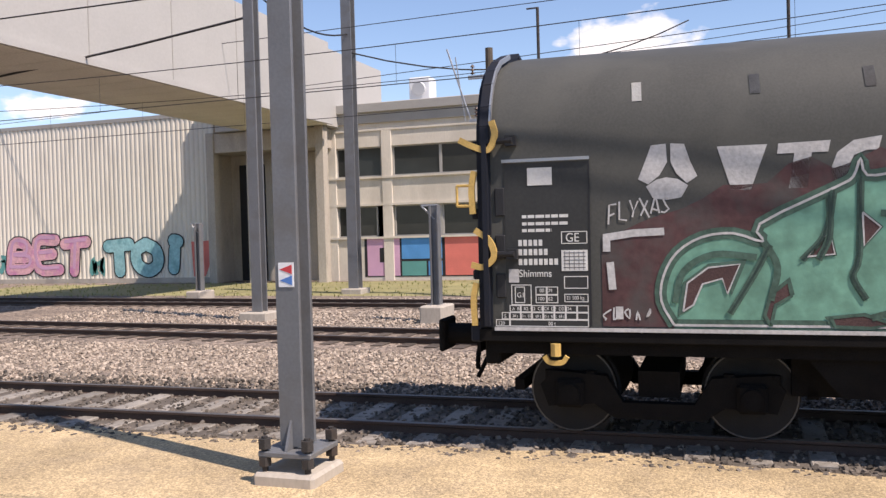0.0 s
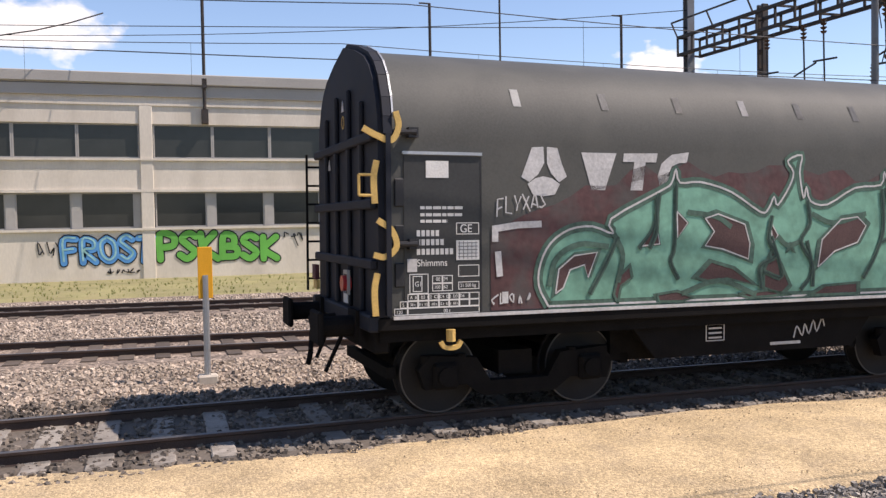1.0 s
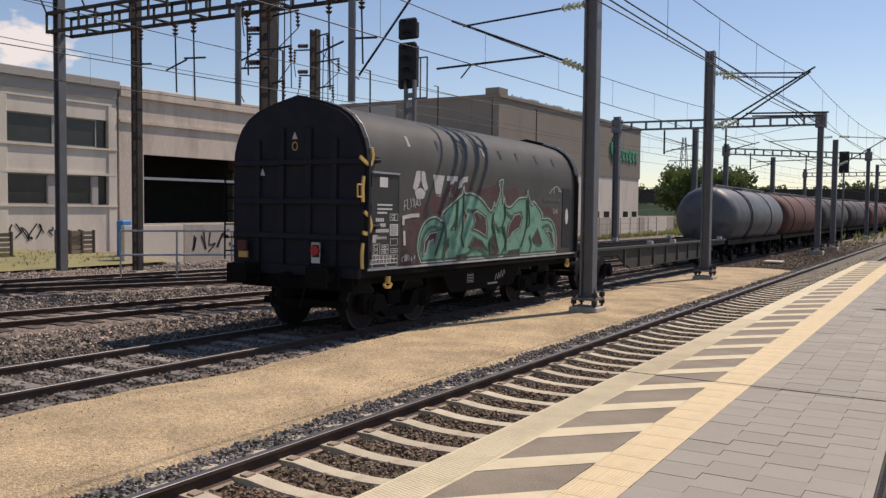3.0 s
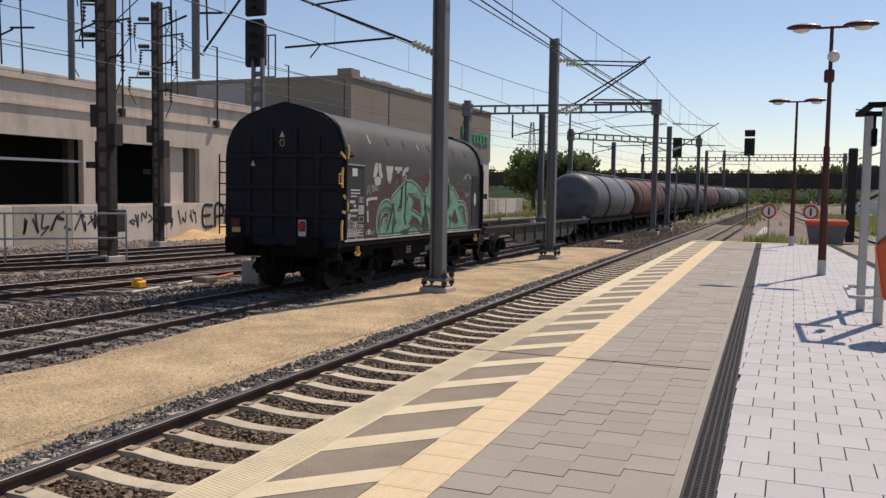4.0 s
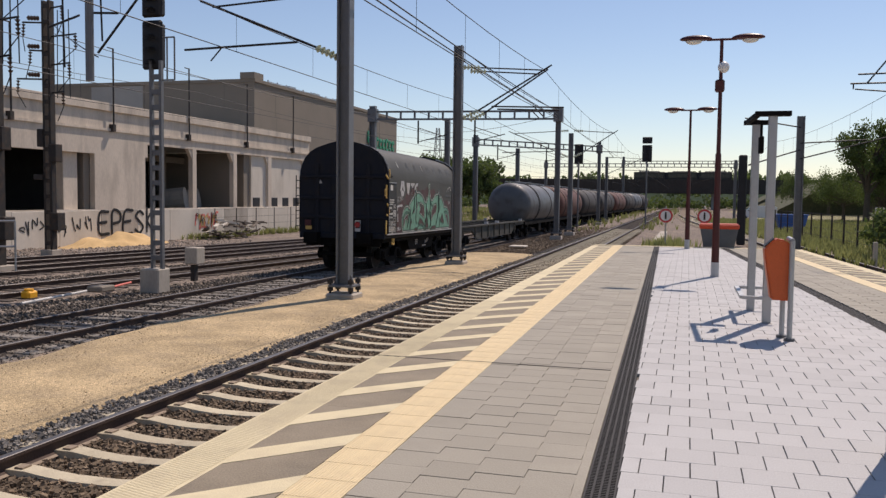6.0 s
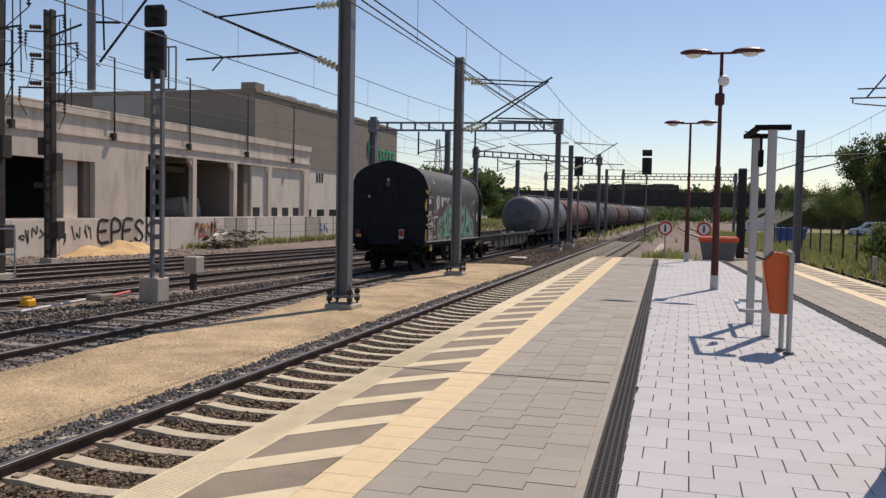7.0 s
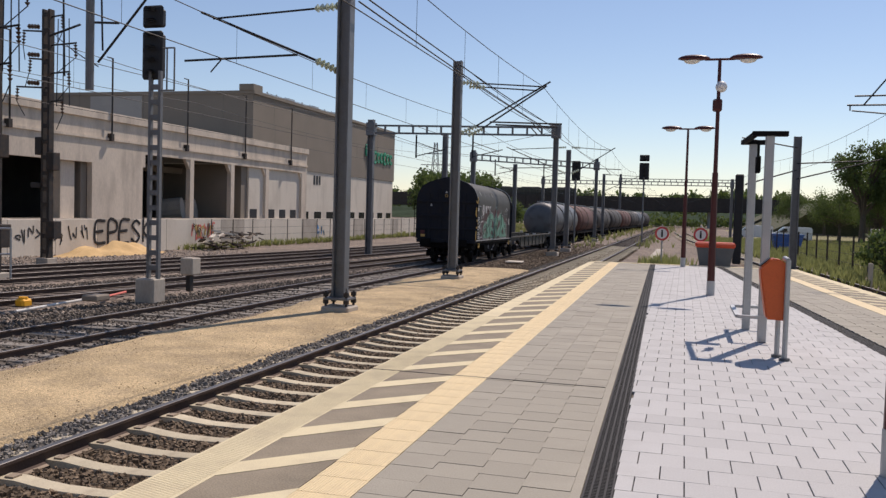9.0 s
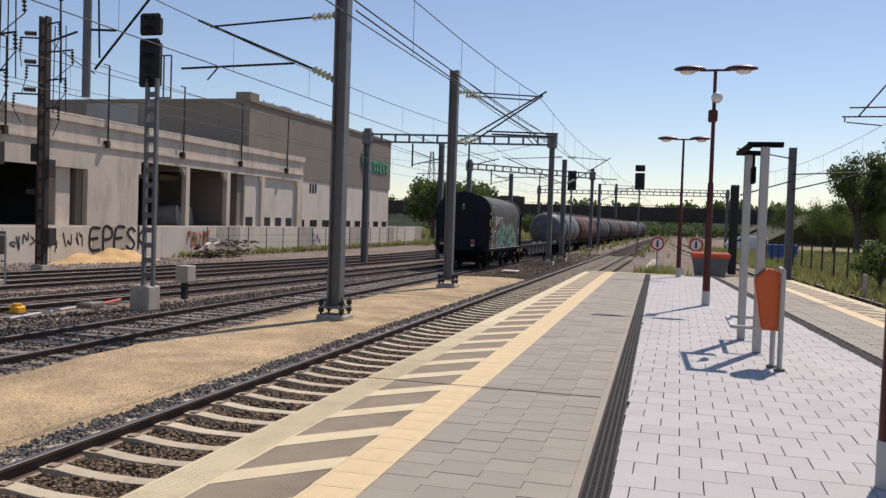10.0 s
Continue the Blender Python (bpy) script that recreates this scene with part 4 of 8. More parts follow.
part("light_panel", boxed(-57.5, -51.6, 73.36, 73.4, 6.0, 12.1), "roof_edge", shop, "pale grey stretch of cladding")
bm = boxed(-90, -62, 76, 112, 5.0, 10.6)
part("rear_wing", bm, "roof_edge", shop)
for y in np.arange(84.5, 112, 3.4):
    bm = boxed(-39.66, -39.58, y, y + 1.9, -0.1, 1.2)
    part("window", bm, "glass", shop, "dark strip window")
bm = bmesh.new()
for k in range(3):
    box(bm, -39.62, -39.56, 87.6 + k * 0.7, 88.0 + k * 0.7, 4.2, 5.2)
part("vent_slot", bm, "black", shop)
bm = bmesh.new()
for k in range(9):
    y = 84 + k * 2.2
    box(bm, -45, -43.2, y, y + 1.6, 12.5, 13.2 + 0.3 * (k % 3))
    rod(bm, (-44, y + 0.8, 13.2), (-44, y + 0.8, 14.0), 0.08, 6)
bar(bm, (-43.1, 83, 13.6), (-43.1, 104, 13.6), 0.06, 0.06), bar(bm, (-43.1, 83, 13.1), (-43.1, 104, 13.1), 0.06, 0.06)
solid("roof_plant", bm, "steel", "grey air handling units behind a roof rail", "ventilator", at=(0, 0, 0))
bm = bmesh.new()
for y0, y1, z0, z1 in ((103.6, 104.2, 7.6, 10.6), (102.9, 103.4, 8.6, 9.9), (104.4, 104.9, 8.3, 9.5), (103.0, 104.8, 8.4, 8.8)):
    box(bm, -39.5, -39.3, y0, y1, z0, z1, 0.05)
part("store_emblem", bm, "brand_green", shop, "green plant-like emblem")
for k in range(6):
    y = 106.0 + k * 1.25
    bm = bmesh.new()
    r = [(y + 0.45 + 0.42 * math.cos(a), 8.5 + (0.75 if k in (0, 3) else 0.55) * math.sin(a)) for a in np.linspace(0.6, 5.6, 9)]
    ribbon(bm, r, 0.3, -39.5, thick=0.15, smooth=3)
    part("sign_shape", bm, "brand_green", shop, "rounded green sign shape")

# concrete boundary wall with graffiti
WX = -28.6
bound = thing("boundary_wall", (0, 0, 0), "low pale concrete boundary wall with black graffiti", "wall", kind="structure")
for k in range(26):
    y = 22.0 + k * 3.0
    x = WX - max(0, (y - 60)) * 0.05
    bm = boxed(x - 0.1, x + 0.1, y + 0.01, y + 2.99, -1.6, 0.72 + 0.01 * (k % 3), 0.01)
    part("panel", bm, "concrete" if k % 4 == 1 else "facade", bound)
tag_words("EPESK", bound, "gr_black", 36.8, -0.45, 0.98, 1.2, 0.09, x=WX + 0.115, rim=0.03, seed=9, label="thick black scrawled letter")
wall_scribble(bound, 25.5, -0.5, 26, 0.42, 1.0, 31, width=0.07, x=WX + 0.11)
wall_scribble(bound, 45.6, -0.5, 8, 0.34, 1.0, 32, "gr_coral", 0.12, x=WX + 0.11)
wall_scribble(bound, 45.7, -0.4, 6, 0.4, 0.9, 34, "amber", 0.09, x=WX + 0.125)
wall_scribble(bound, 45.6, -0.5, 6, 0.4, 1.0, 35, "gr_black", 0.05, x=WX + 0.14)
wall_scribble(bound, 62.3, -0.6, 9, 0.36, 0.95, 33, "gr_blue", 0.2, x=WX + 0.02)


def heap(name, x, y, r, h, material, label, seed):
    bm = bmesh.new()
    bmesh.ops.create_grid(bm, x_segments=40, y_segments=24, size=1)
    for v in bm.verts:
        u, w = v.co.x, v.co.y
        e = max(0, 1 - (u * u + w * w) ** 0.5)
        v.co = Vector((x + w * r[0], y + u * r[1], -1.12 + h * e ** 0.8 * (0.8 + 0.5 * noise.noise(Vector((u * 3 + seed, w * 3, 0)))) + 0.06 * noise.noise(Vector((u * 14, w * 14, seed)))))
    return solid(name, bm, material, label, "heap", smooth=True)


heap("heap_of_sand", -27.4, 36.6, (1.0, 4.6), 0.98, "heap", "heap of orange sand against the boundary wall", 2)


def rubbish(name, x, y, w, d, h, n, seed, z, label):
    t = thing(name, (x, y, z), label, "rubbish")
    r = random.Random(seed)
    for k in range(n):
        bm = bmesh.new()
        a = Vector((r.uniform(-w, w), r.uniform(-d, d), r.uniform(0.02, h)))
        v = Vector((r.uniform(-0.5, 0.5), r.uniform(-1, 1), r.uniform(-0.12, 0.2)))
        bar(bm, a - v * r.uniform(0.3, 0.9), a + v * r.uniform(0.3, 0.9), r.uniform(0.06, 0.3), r.uniform(0.03, 0.1))
        part("board", bm, ("junk", "wood", "facade", "junk")[k % 4], t)
    return t


rubbish("rubbish_pile", -27.0, 47.6, 0.8, 3.0, 1.05, 64, 3, -1.05, "pile of broken boards and scrap in front of the boundary wall")
wire = thing("wire_fence", (0, 0, 0), "thin dark wire fence before the boundary wall", "fence")
for k in range(16):
    part("post", rodded((-27.7, 46.5 + k * 2.6, -1.15), (-27.7, 46.5 + k * 2.6, 0.75), 0.03, 6), "old_steel", wire)
for z in (-0.3, 0.2, 0.7):
    part("strand", rodded((-27.7, 46.5, z), (-27.7, 85.5, z), 0.008, 4), "old_steel", wire)
rubbish("plank_stack", -33.5, 14.5, 0.5, 2.4, 0.45, 24, 5, -0.62, "flat stack of old planks before the office wall")
for y in (18.2, 19.6, 23.4):
    t = thing("crate", (-33.6, y, -0.64), "brown wooden slatted crate full of scrap", "crate", "crates by the wall")
    for k in range(5):
        for sx in (-0.5, 0.5):
            bm = boxed(sx - 0.02, sx + 0.02, -0.6, 0.6, 0.05 + k * 0.2, 0.2 + k * 0.2)
            part("slat", bm, "junk", t)
    bm = boxed(-0.5, 0.5, -0.6, 0.6, 0, 0.08)
    part("base", bm, "wood", t)
    bm = bmesh.new()
    for sx in (-0.5, 0.5):
        for sy in (-0.58, 0.0, 0.58):
            box(bm, sx - 0.05, sx + 0.05, sy - 0.04, sy + 0.04, 0, 1.05)
    part("post", bm, "wood", t)

# corrugated shed, gatehouse and covered bridge
shed = thing("corrugated_shed", (0, 0, 0), "cream corrugated metal shed with colourful graffiti along its foot", "building")
bm = bmesh.new()
SX = -38.0
ys = np.arange(-62, -25.4, 0.072)
lo = [bm.verts.new((SX + (0.045 if (k // 2) % 2 else 0.0), y, -0.5)) for k, y in enumerate(ys)]
hi = [bm.verts.new((v.co.x, v.co.y, 7.95)) for v in lo]
for k in range(len(lo) - 1):
    bm.faces.new((lo[k], lo[k + 1], hi[k + 1], hi[k]))
bmesh.ops.recalc_face_normals(bm, faces=bm.faces)
bmesh.ops.solidify(bm, geom=bm.faces[:], thickness=0.05)
part("wall", bm, "corrugated", shed, "ribbed cream metal cladding")
bm = boxed(SX - 12, SX + 0.12, -62, -25.3, 7.95, 8.15)
part("roof", bm, "roof_edge", shed)
bm = boxed(SX - 0.3, SX + 0.14, -62, -25.4, -1.2, -0.35)
part("plinth", bm, "concrete", shed)
tag_words("BET", shed, "gr_rose", -38.9, 0.1, 1.9, 1.55, 0.62, rim=0.07, x=SX + 0.11, seed=2, label="rose pink bubble letter on corrugated metal", shine="gr_pink")
tag_words("TOI", shed, "gr_aqua", -32.1, 0.1, 1.75, 1.45, 0.66, rim=0.07, x=SX + 0.11, seed=4, label="aqua bubble letter on corrugated metal")
wall_scribble(shed, -40.0, -0.2, 3, 0.3, 1.4, 41, "gr_teal", 0.3, x=SX + 0.1)
wall_scribble(shed, -33.4, -0.2, 3, 0.3, 1.4, 42, "gr_teal", 0.22, x=SX + 0.1)
part("painted_block", prism(bmesh.new(), [(-26.9, 1.5), (-25.6, 1.55), (-25.7, 0.6), (-26.1, -0.3), (-26.8, -0.3)], "x", SX + 0.1, SX + 0.112), "gr_coral", shed, "dark red sprayed block")
gate = thing("gatehouse", (0, 0, 0), "shaded concrete gatehouse with steel columns below a covered bridge", "building")
bm = boxed(-45, -39.2, -25.3, -18.9, -1.2, 6.9)
box(bm, -39.2, -37.9, -25.4, -25.2, -1.2, 6.9)
part("wall", bm, "concrete", gate)
for y in (-25.1, -22.8, -21.0, -19.0):
    part("column", boxed(-37.6, -37.1, y - 0.22, y + 0.22, -1.2, 6.9, 0.02), "concrete", gate, "square concrete column")
# Black slab on the wall; the recess's shade is put into its colour.
bm = boxed(-39.25, -39.15, -24.7, -23.2, -0.6, 5.4)
part("doorway", bm, "black", gate, "black slab for a tall shaded doorway")
bm = boxed(-39.1, -37.2, -25.1, -19.0, 5.9, 6.85)
part("lintel", bm, "concrete", gate)
cb = thing("covered_bridge", (0, 0, 0), "pale grey covered footbridge spanning the tracks", "bridge")
bm = boxed(-36.9, 30, -23.0, -18.25, 6.92, 10.72)
part("body", bm, "bridge", cb, "pale grey panelled sides")
board = mesh_of("soffit_board", boxed(0, 1.17, -22.9, -18.35, 6.86, 6.915), "soffit")
for x in np.arange(-36.8, 30, 1.2):
    piece("soffit_board", board, cb, (x, 0, 0))
bm = boxed(-37.0, 30.1, -18.25, -18.15, 6.85, 7.05)
part("edge_trim", bm, "bridge", cb)
part("stair_tower", boxed(-44.0, -36.9, -24.6, -18.6, 6.9, 10.6), "bridge", cb, "pale grey head house at the end of the bridge")
for x in np.arange(-33, 28, 4.0):
    part("panel_joint", boxed(x - 0.02, x + 0.02, -18.255, -18.235, 7.05, 10.7), "roof_edge", cb)
bm = boxed(8.5, 10.5, -22.5, -18.8, -1.0, 6.86)
part("support", bm, "concrete", cb, "concrete bridge pier")


# ---------------------------------------------------------------- overhead line
def h_mast(x, y, top, base=-0.6, w=0.34, name="overhead_mast", label="grey steel H-section overhead line mast on a concrete foot", plinth=True, material="mast", turn=0, foot=False):
    t = thing(name, (x, y, base), label, "mast", "overhead line masts", turn=turn)
    h = top - base
    bm = bmesh.new()
    t0 = 0.35 if plinth else 0.0
    for sx in (-1, 1):
        box(bm, sx * w * 0.47 - 0.02, sx * w * 0.47 + 0.02, -w / 2, w / 2, t0, h, 0.004)
    box(bm, -w * 0.45, w * 0.45, -0.015, 0.015, t0, h)
    if foot:
        part("foundation", boxed(-0.42, 0.42, -0.42, 0.42, -0.1, 0.3, 0.03), "concrete", t, "square concrete foot")
    part("shaft", bm, material, t)
    if plinth:
        bm = boxed(-0.31, 0.31, -0.3, 0.3, -0.3, 0.15, 0.03)
        part("foundation", bm, "concrete", t, "weathered concrete foot")
        bm = boxed(-0.27, 0.27, -0.26, 0.26, 0.28, 0.33, 0.008)
        bp = part("base_plate", bm, "mast", t)
        for sx in (-0.23, 0.23):
            for sy in (-0.21, 0.21):
                bm = bmesh.new()
                rod(bm, (sx, sy, 0.15), (sx, sy, 0.46), 0.028, 8)
                rod(bm, (sx, sy, 0.35), (sx, sy, 0.44), 0.06, 6), rod(bm, (sx, sy, 0.2), (sx, sy, 0.28), 0.06, 6)
                part("bolt", bm, "old_steel", bp, "heavy anchor bolt")
        bm = bmesh.new()
        for sx in (-1, 1):
            prism(bm, [(sx * 0.0, 0.33), (sx * 0.24, 0.33), (sx * 0.12, 0.6), (0.0, 0.6)], "y", -0.012, 0.012)
        part("gusset", bm, "mast", bp)
    return t


def insulator(bm, a, b, n=5, r=0.09):
    a, b = Vector(a), Vector(b)
    for k in range(n):
        p = a.lerp(b, (k + 0.5) / n)
        d = (b - a).normalized() * 0.03
        rod(bm, p - d, p + d, r, 10, r * 0.5)
    rod(bm, a, b, 0.025, 6)
    return bm


def cantilever(m, x, y, tx, low=4.5, high=5.75):
    """A bracket arm on a mast at x, y that carries the wires above a track at tx."""
    s = 1 if tx > x else -1
    t = thing("bracket_arm", (0, 0, 0), "dark tubular bracket arm with green glass insulators", "bracket arm", "bracket arms")
    bm = bmesh.new()
    rod(bm, (x + s * 0.65, y, low + 0.22), (tx + s * 0.3, y, high + 0.05), 0.027, 8)
    rod(bm, (x + s * 0.7, y, high + 0.03), (tx, y, high - 0.1), 0.022, 8)
    rod(bm, (x + s * 1.1, y, low + 0.35), (tx - s * 0.8 + s * 1.5, y, low + 0.28), 0.025, 8)
    rod(bm, (tx - s * 0.2, y, low + 0.28), (tx + s * 0.05, y, low + 0.02), 0.018, 6)
    part("tube", bm, "wire", t)
    part("insulator", insulator(bmesh.new(), (x + s * 0.17, y, low), (x + s * 0.68, y, low + 0.23)), "insulator", t, "green glass disc insulator")
    part("insulator", insulator(bmesh.new(), (x + s * 0.17, y, high + 0.06), (x + s * 0.72, y, high + 0.03)), "insulator", t, "green glass disc insulator")
    return t


MASTS = [(-7.0, -3.915, 7.6), (-6.98, 16.9, 7.2), (-7.2, 26.9, 6.45), (-6.95, 47.2, 6.6), (-7.0, 53.0, 5.6), (-7.6, 76.4, 6.6), (-7.9, 87.0, 5.8)]
for x, y, top in MASTS:
    h_mast(x, y, top, w=0.228 if y < 0 else 0.262 if y < 20 else 0.25)
for x, y, side in ((-6.98, 16.9, -10.1), (-7.2, 26.9, -4.5), (-7.2, 27.75, -4.75), (-7.0, 53.0, -4.5), (-7.0, 53.0, -10.6), (-7.9, 87.0, -4.5)):
    cantilever(None, x, y, side, 4.5 if y < 20 else 4.15, 5.78 if y < 20 else 5.7)
sgn = thing("mast_sign", (-7.0 + 0.128, -3.915, -0.17), "small square sign with red and blue triangles on the mast", "sign")
bm = boxed(0.0, 0.008, -0.075, 0.075, 1.335, 1.55)
part("plate", bm, "sign_white", sgn)
for z, key in ((1.448, "sign_red"), (1.352, "sign_blue")):
    bm = bmesh.new()
    prism(bm, [(-0.062, z + 0.042), (0.06, z), (0.06, z + 0.084)], "x", 0.008, 0.011)
    part("triangle", bm, key, sgn)


def portal(xl, xr, y, top, beam, yr=None, label="grey steel portal of two masts and a ladder beam over the tracks", masts=(True, True), depth=0.42, step=0.8, base=(-1.1, -0.7)):
    yr = y if yr is None else yr
    for on, x, yy, b in ((masts[0], xl, y, base[0]), (masts[1], xr, yr, base[1])):
        if on:
            h_mast(x, yy, top, b, 0.32, plinth=False, label="grey steel portal mast")
    t = thing("portal_beam", (0, 0, 0), label, "portal beam", "portal beams")
    a, b = Vector((xl, y, beam)), Vector((xr, yr, beam))
    for z in (0, depth):
        part("chord", bar(bmesh.new(), a + Vector((0, 0, z)), b + Vector((0, 0, z)), 0.12, 0.1), "mast", t)
    n = max(3, int((b - a).length / step))
    bm = bmesh.new()
    for k in range(n + 1):
        p = a.lerp(b, k / n)
        bar(bm, p, p + Vector((0, 0, depth)), 0.1, 0.1)
    part("rung", bm, "mast", t)
    bm = bmesh.new()
    box(bm, xl - 0.25, xl + 0.25, y - 0.22, y + 0.22, beam - 0.15, beam + depth + 0.15), box(bm, xr - 0.25, xr + 0.25, yr - 0.22, yr + 0.22, beam - 0.15, beam + depth + 0.15)
    part("knuckle", bm, "mast", t)
    return t


portal(-17.3, -6.95, 46.0, 6.7, 5.95, yr=47.2, masts=(True, False))
h_mast(-16.0, 57, 7.0, -1.1, 0.32, plinth=False)
portal(-16.2, -7.6, 66, 6.5, 5.75, yr=76.4, masts=(True, False))
portal(-9.5, 7.5, 132, 8.0, 6.9, label="distant steel portal with ladder beam")
portal(-18.0, 5.5, 112, 6.6, 5.7, label="distant steel portal with ladder beam")
h_mast(-14.0, 72, 5.8, -1.1, 0.3, plinth=False)

# heavy lattice gantry
gantry = thing("gantry", (0, 0, 0), "dark heavy lattice gantry carrying overhead switches", "gantry")
GA, GB = Vector((-26.3, 17.8, 7.2)), Vector((-7.05, 18.4, 7.15))
for dy in (-0.45, 0.45):
    for z in (0, 0.6):
        part("chord", bar(bmesh.new(), GA + Vector((0, dy, z)), GB + Vector((0, dy, z)), 0.1, 0.1), "old_steel", gantry)
    strut = mesh_of("strut", boxed(-0.03, 0.03, -0.03, 0.03, 0, 0.6), "old_steel")
    for k in range(25):
        p = GA.lerp(GB, k / 24)
        piece("strut", strut, gantry, (p.x, p.y + dy, p.z))
cross = mesh_of("cross_bar", boxed(-0.03, 0.03, -0.45, 0.45, -0.03, 0.03), "old_steel")
for k in range(13):
    p = GA.lerp(GB, k / 12)
    for z in (0.0, 0.6):
        piece("cross_bar", cross, gantry, (p.x, p.y, p.z + z))
bm = bmesh.new()
bar(bm, GA + Vector((0, -0.7, 1.1)), GB + Vector((0, -0.7, 1.1)), 0.05, 0.05)
for k in range(11):
    p = GA.lerp(GB, k / 10)
    bar(bm, p + Vector((0, -0.45, 0.6)), p + Vector((0, -0.7, 1.1)), 0.04, 0.04)
part("guard_rail", bm, "old_steel", gantry)
for k, x in enumerate((-22.6, -21.0, -20.2, -18.0, -17.2, -15.0, -13.9)):
    h = thing("hanger", (x, 18.1, 7.2), "hanging rod with brown insulator below the gantry", "insulator", "gantry hangers")
    bm = bmesh.new()
    insulator(bm, (0, 0, -0.05), (0, 0, -0.5), 4, 0.1)
    part("insulator", bm, "brown_insulator", h)
    part("rod", rodded((0, 0, -0.5), (0.05, 0, -1.9 - 0.3 * (k % 3)), 0.025, 6), "wire", h)
    bm = rodded((-0.4, 0, -1.2 - 0.3 * (k % 2)), (0.5, 0, -1.25), 0.03, 6)
    part("arm", bm, "wire", h)
solid("drop_tube", rodded((-13.95, 17.76, 4.3), (-13.95, 17.76, 7.25), 0.1, 12), "mast", "grey tube hanging from the gantry", "drop tube")
bm = rodded((-13.9, 18.0, 5.0), (-12.0, 18.0, 7.1), 0.03, 8)
solid("stay_rod", bm, "wire", "slanting dark stay from the drop tube", "stay")
bm = rodded((-17.9, 17.65, 4.4), (-17.9, 17.65, 7.25), 0.09, 12)
solid("drop_tube", bm, "mast", "grey tube hanging from the gantry", "drop tube")


def lattice_mast(x, y, top, base, w, label, material="old_steel", d=None, kit=True):
    t = thing("lattice_mast", (x, y, base), label, "mast", "yard masts")
    d = d or w
    h = top - base
    for sx in (-1, 1):
        bm = bmesh.new()
        box(bm, sx * w / 2 - 0.05, sx * w / 2 + 0.05, -d / 2, d / 2, 0, h, 0.008)
        part("post", bm, material, t)
    plate = mesh_of("batten", boxed(-w / 2, w / 2, -d / 2 - 0.01, -d / 2 + 0.02, 0, 0.16), material)
    for z in np.arange(0.3, h, 0.62):
        piece("batten", plate, t, (0, 0, z))
    bm = boxed(-w, w, -d, d, -0.4, 0.12, 0.02)
    part("foundation", bm, "concrete", t)
    if kit:
        r = random.Random(int(x * 10))
        bm = bmesh.new()
        for k in range(7):
            z = h - 0.3 - k * 0.55
            s = (-1) ** k
            rod(bm, (0, 0, z), (s * (0.8 + 0.3 * (k % 3)), -0.1, z + 0.05), 0.035, 6)
            if k % 2:
                part("insulator", insulator(bmesh.new(), (s * 0.3, -0.15, z + 0.16), (s * 0.85, -0.15, z + 0.2), 4, 0.1), "brown_insulator", t, "brown stacked insulator")
            part("insulator", insulator(bmesh.new(), (s * (0.75 + 0.3 * (k % 3)), -0.1, z), (s * (0.78 + 0.3 * (k % 3)), -0.1, z - 0.5), 4, 0.08), "brown_insulator", t, "brown stacked insulator")
            rod(bm, (s * (0.8 + 0.3 * (k % 3)), -0.1, z - 0.5), (s * (0.5 + 0.5 * (k % 2)), -0.1, z - 1.1), 0.018, 5)
        for k in range(3):
            rod(bm, (0.55 + 0.25 * k, -0.1, h - 0.4), (0.5 + 0.3 * k, -0.1, h - 3.8), 0.02, 6)
        part("arm", bm, "wire", t)
        for q in ((w / 2, w / 2 + 0.35, -0.25, 0.15, 3.6, 4.3), (-w / 2 - 0.4, -w / 2, -0.3, 0.2, 2.9, 3.1), (w / 2, w / 2 + 0.4, -0.25, 0.2, 0.9, 1.6), (-w / 2 - 0.3, -w / 2, -0.2, 0.15, 4.2, 4.9)):
            part("switch_box", boxed(*q, 0.02), "old_steel", t, "dark switch drive box")
        bm = rodded((w / 2 + 0.12, -0.2, 0.3), (w / 2 + 0.12, -0.2, 3.8), 0.02, 6)
        part("conduit", bm, "wire", t)
    return t


h_mast(-26.3, 17.8, 9.6, -0.7, 0.27, plinth=False, material="mast", label="grey steel gantry mast with a white numbered plate")
lattice_mast(-24.3, 19.3, 8.6, -0.8, 0.22, "dark slim lattice mast below the gantry", kit=False)
lattice_mast(-20.2, 21.3, 9.2, -0.75, 0.38, "rust-streaked lattice mast crowded with switchgear")
lattice_mast(-24.4, 28.6, 9.1, -0.8, 0.28, "dark steel mast with arms, insulators and cable boxes")
# platforms with switch drives low on the masts
bm = bmesh.new()
for z in (0.0, 0.75):
    rod(bm, (-22.6, 17.3, z), (-19.0, 20.8, z), 0.03, 8)
for k in range(4):
    p = Vector((-22.6, 17.3, 0)).lerp(Vector((-19.0, 20.8, 0)), k / 3)
    rod(bm, p + Vector((0, 0, -0.75)), p + Vector((0, 0, 0.75)), 0.03, 8)
solid("pipe_railing", bm, "steel", "galvanised pipe railing beside the tracks", "railing")
bm = boxed(-30.3, -29.9, 23.0, 23.5, -0.7, 0.9, 0.05)
solid("utility_cabinet", bm, "gr_blue", "blue plastic utility cabinet by the wall", "cabinet")
# masts at the head of the yard
h_mast(-20.6, -12.5, 9.5, -0.7, 0.3, plinth=False, foot=True, label="grey steel mast with a white plate")
h_mast(-29.8, -13.9, 11.0, -0.7, 0.4, plinth=False, foot=True, label="grey steel mast on the grass verge")
wp = thing("wooden_pole", (-28.3, -8.0, -0.7), "weathered wooden pole with a crossarm of insulators", "pole")
part("shaft", rodded((0, 0, 0), (0, 0, 8.5), 0.17, 12, 0.13), "bark", wp)
bm = bmesh.new()
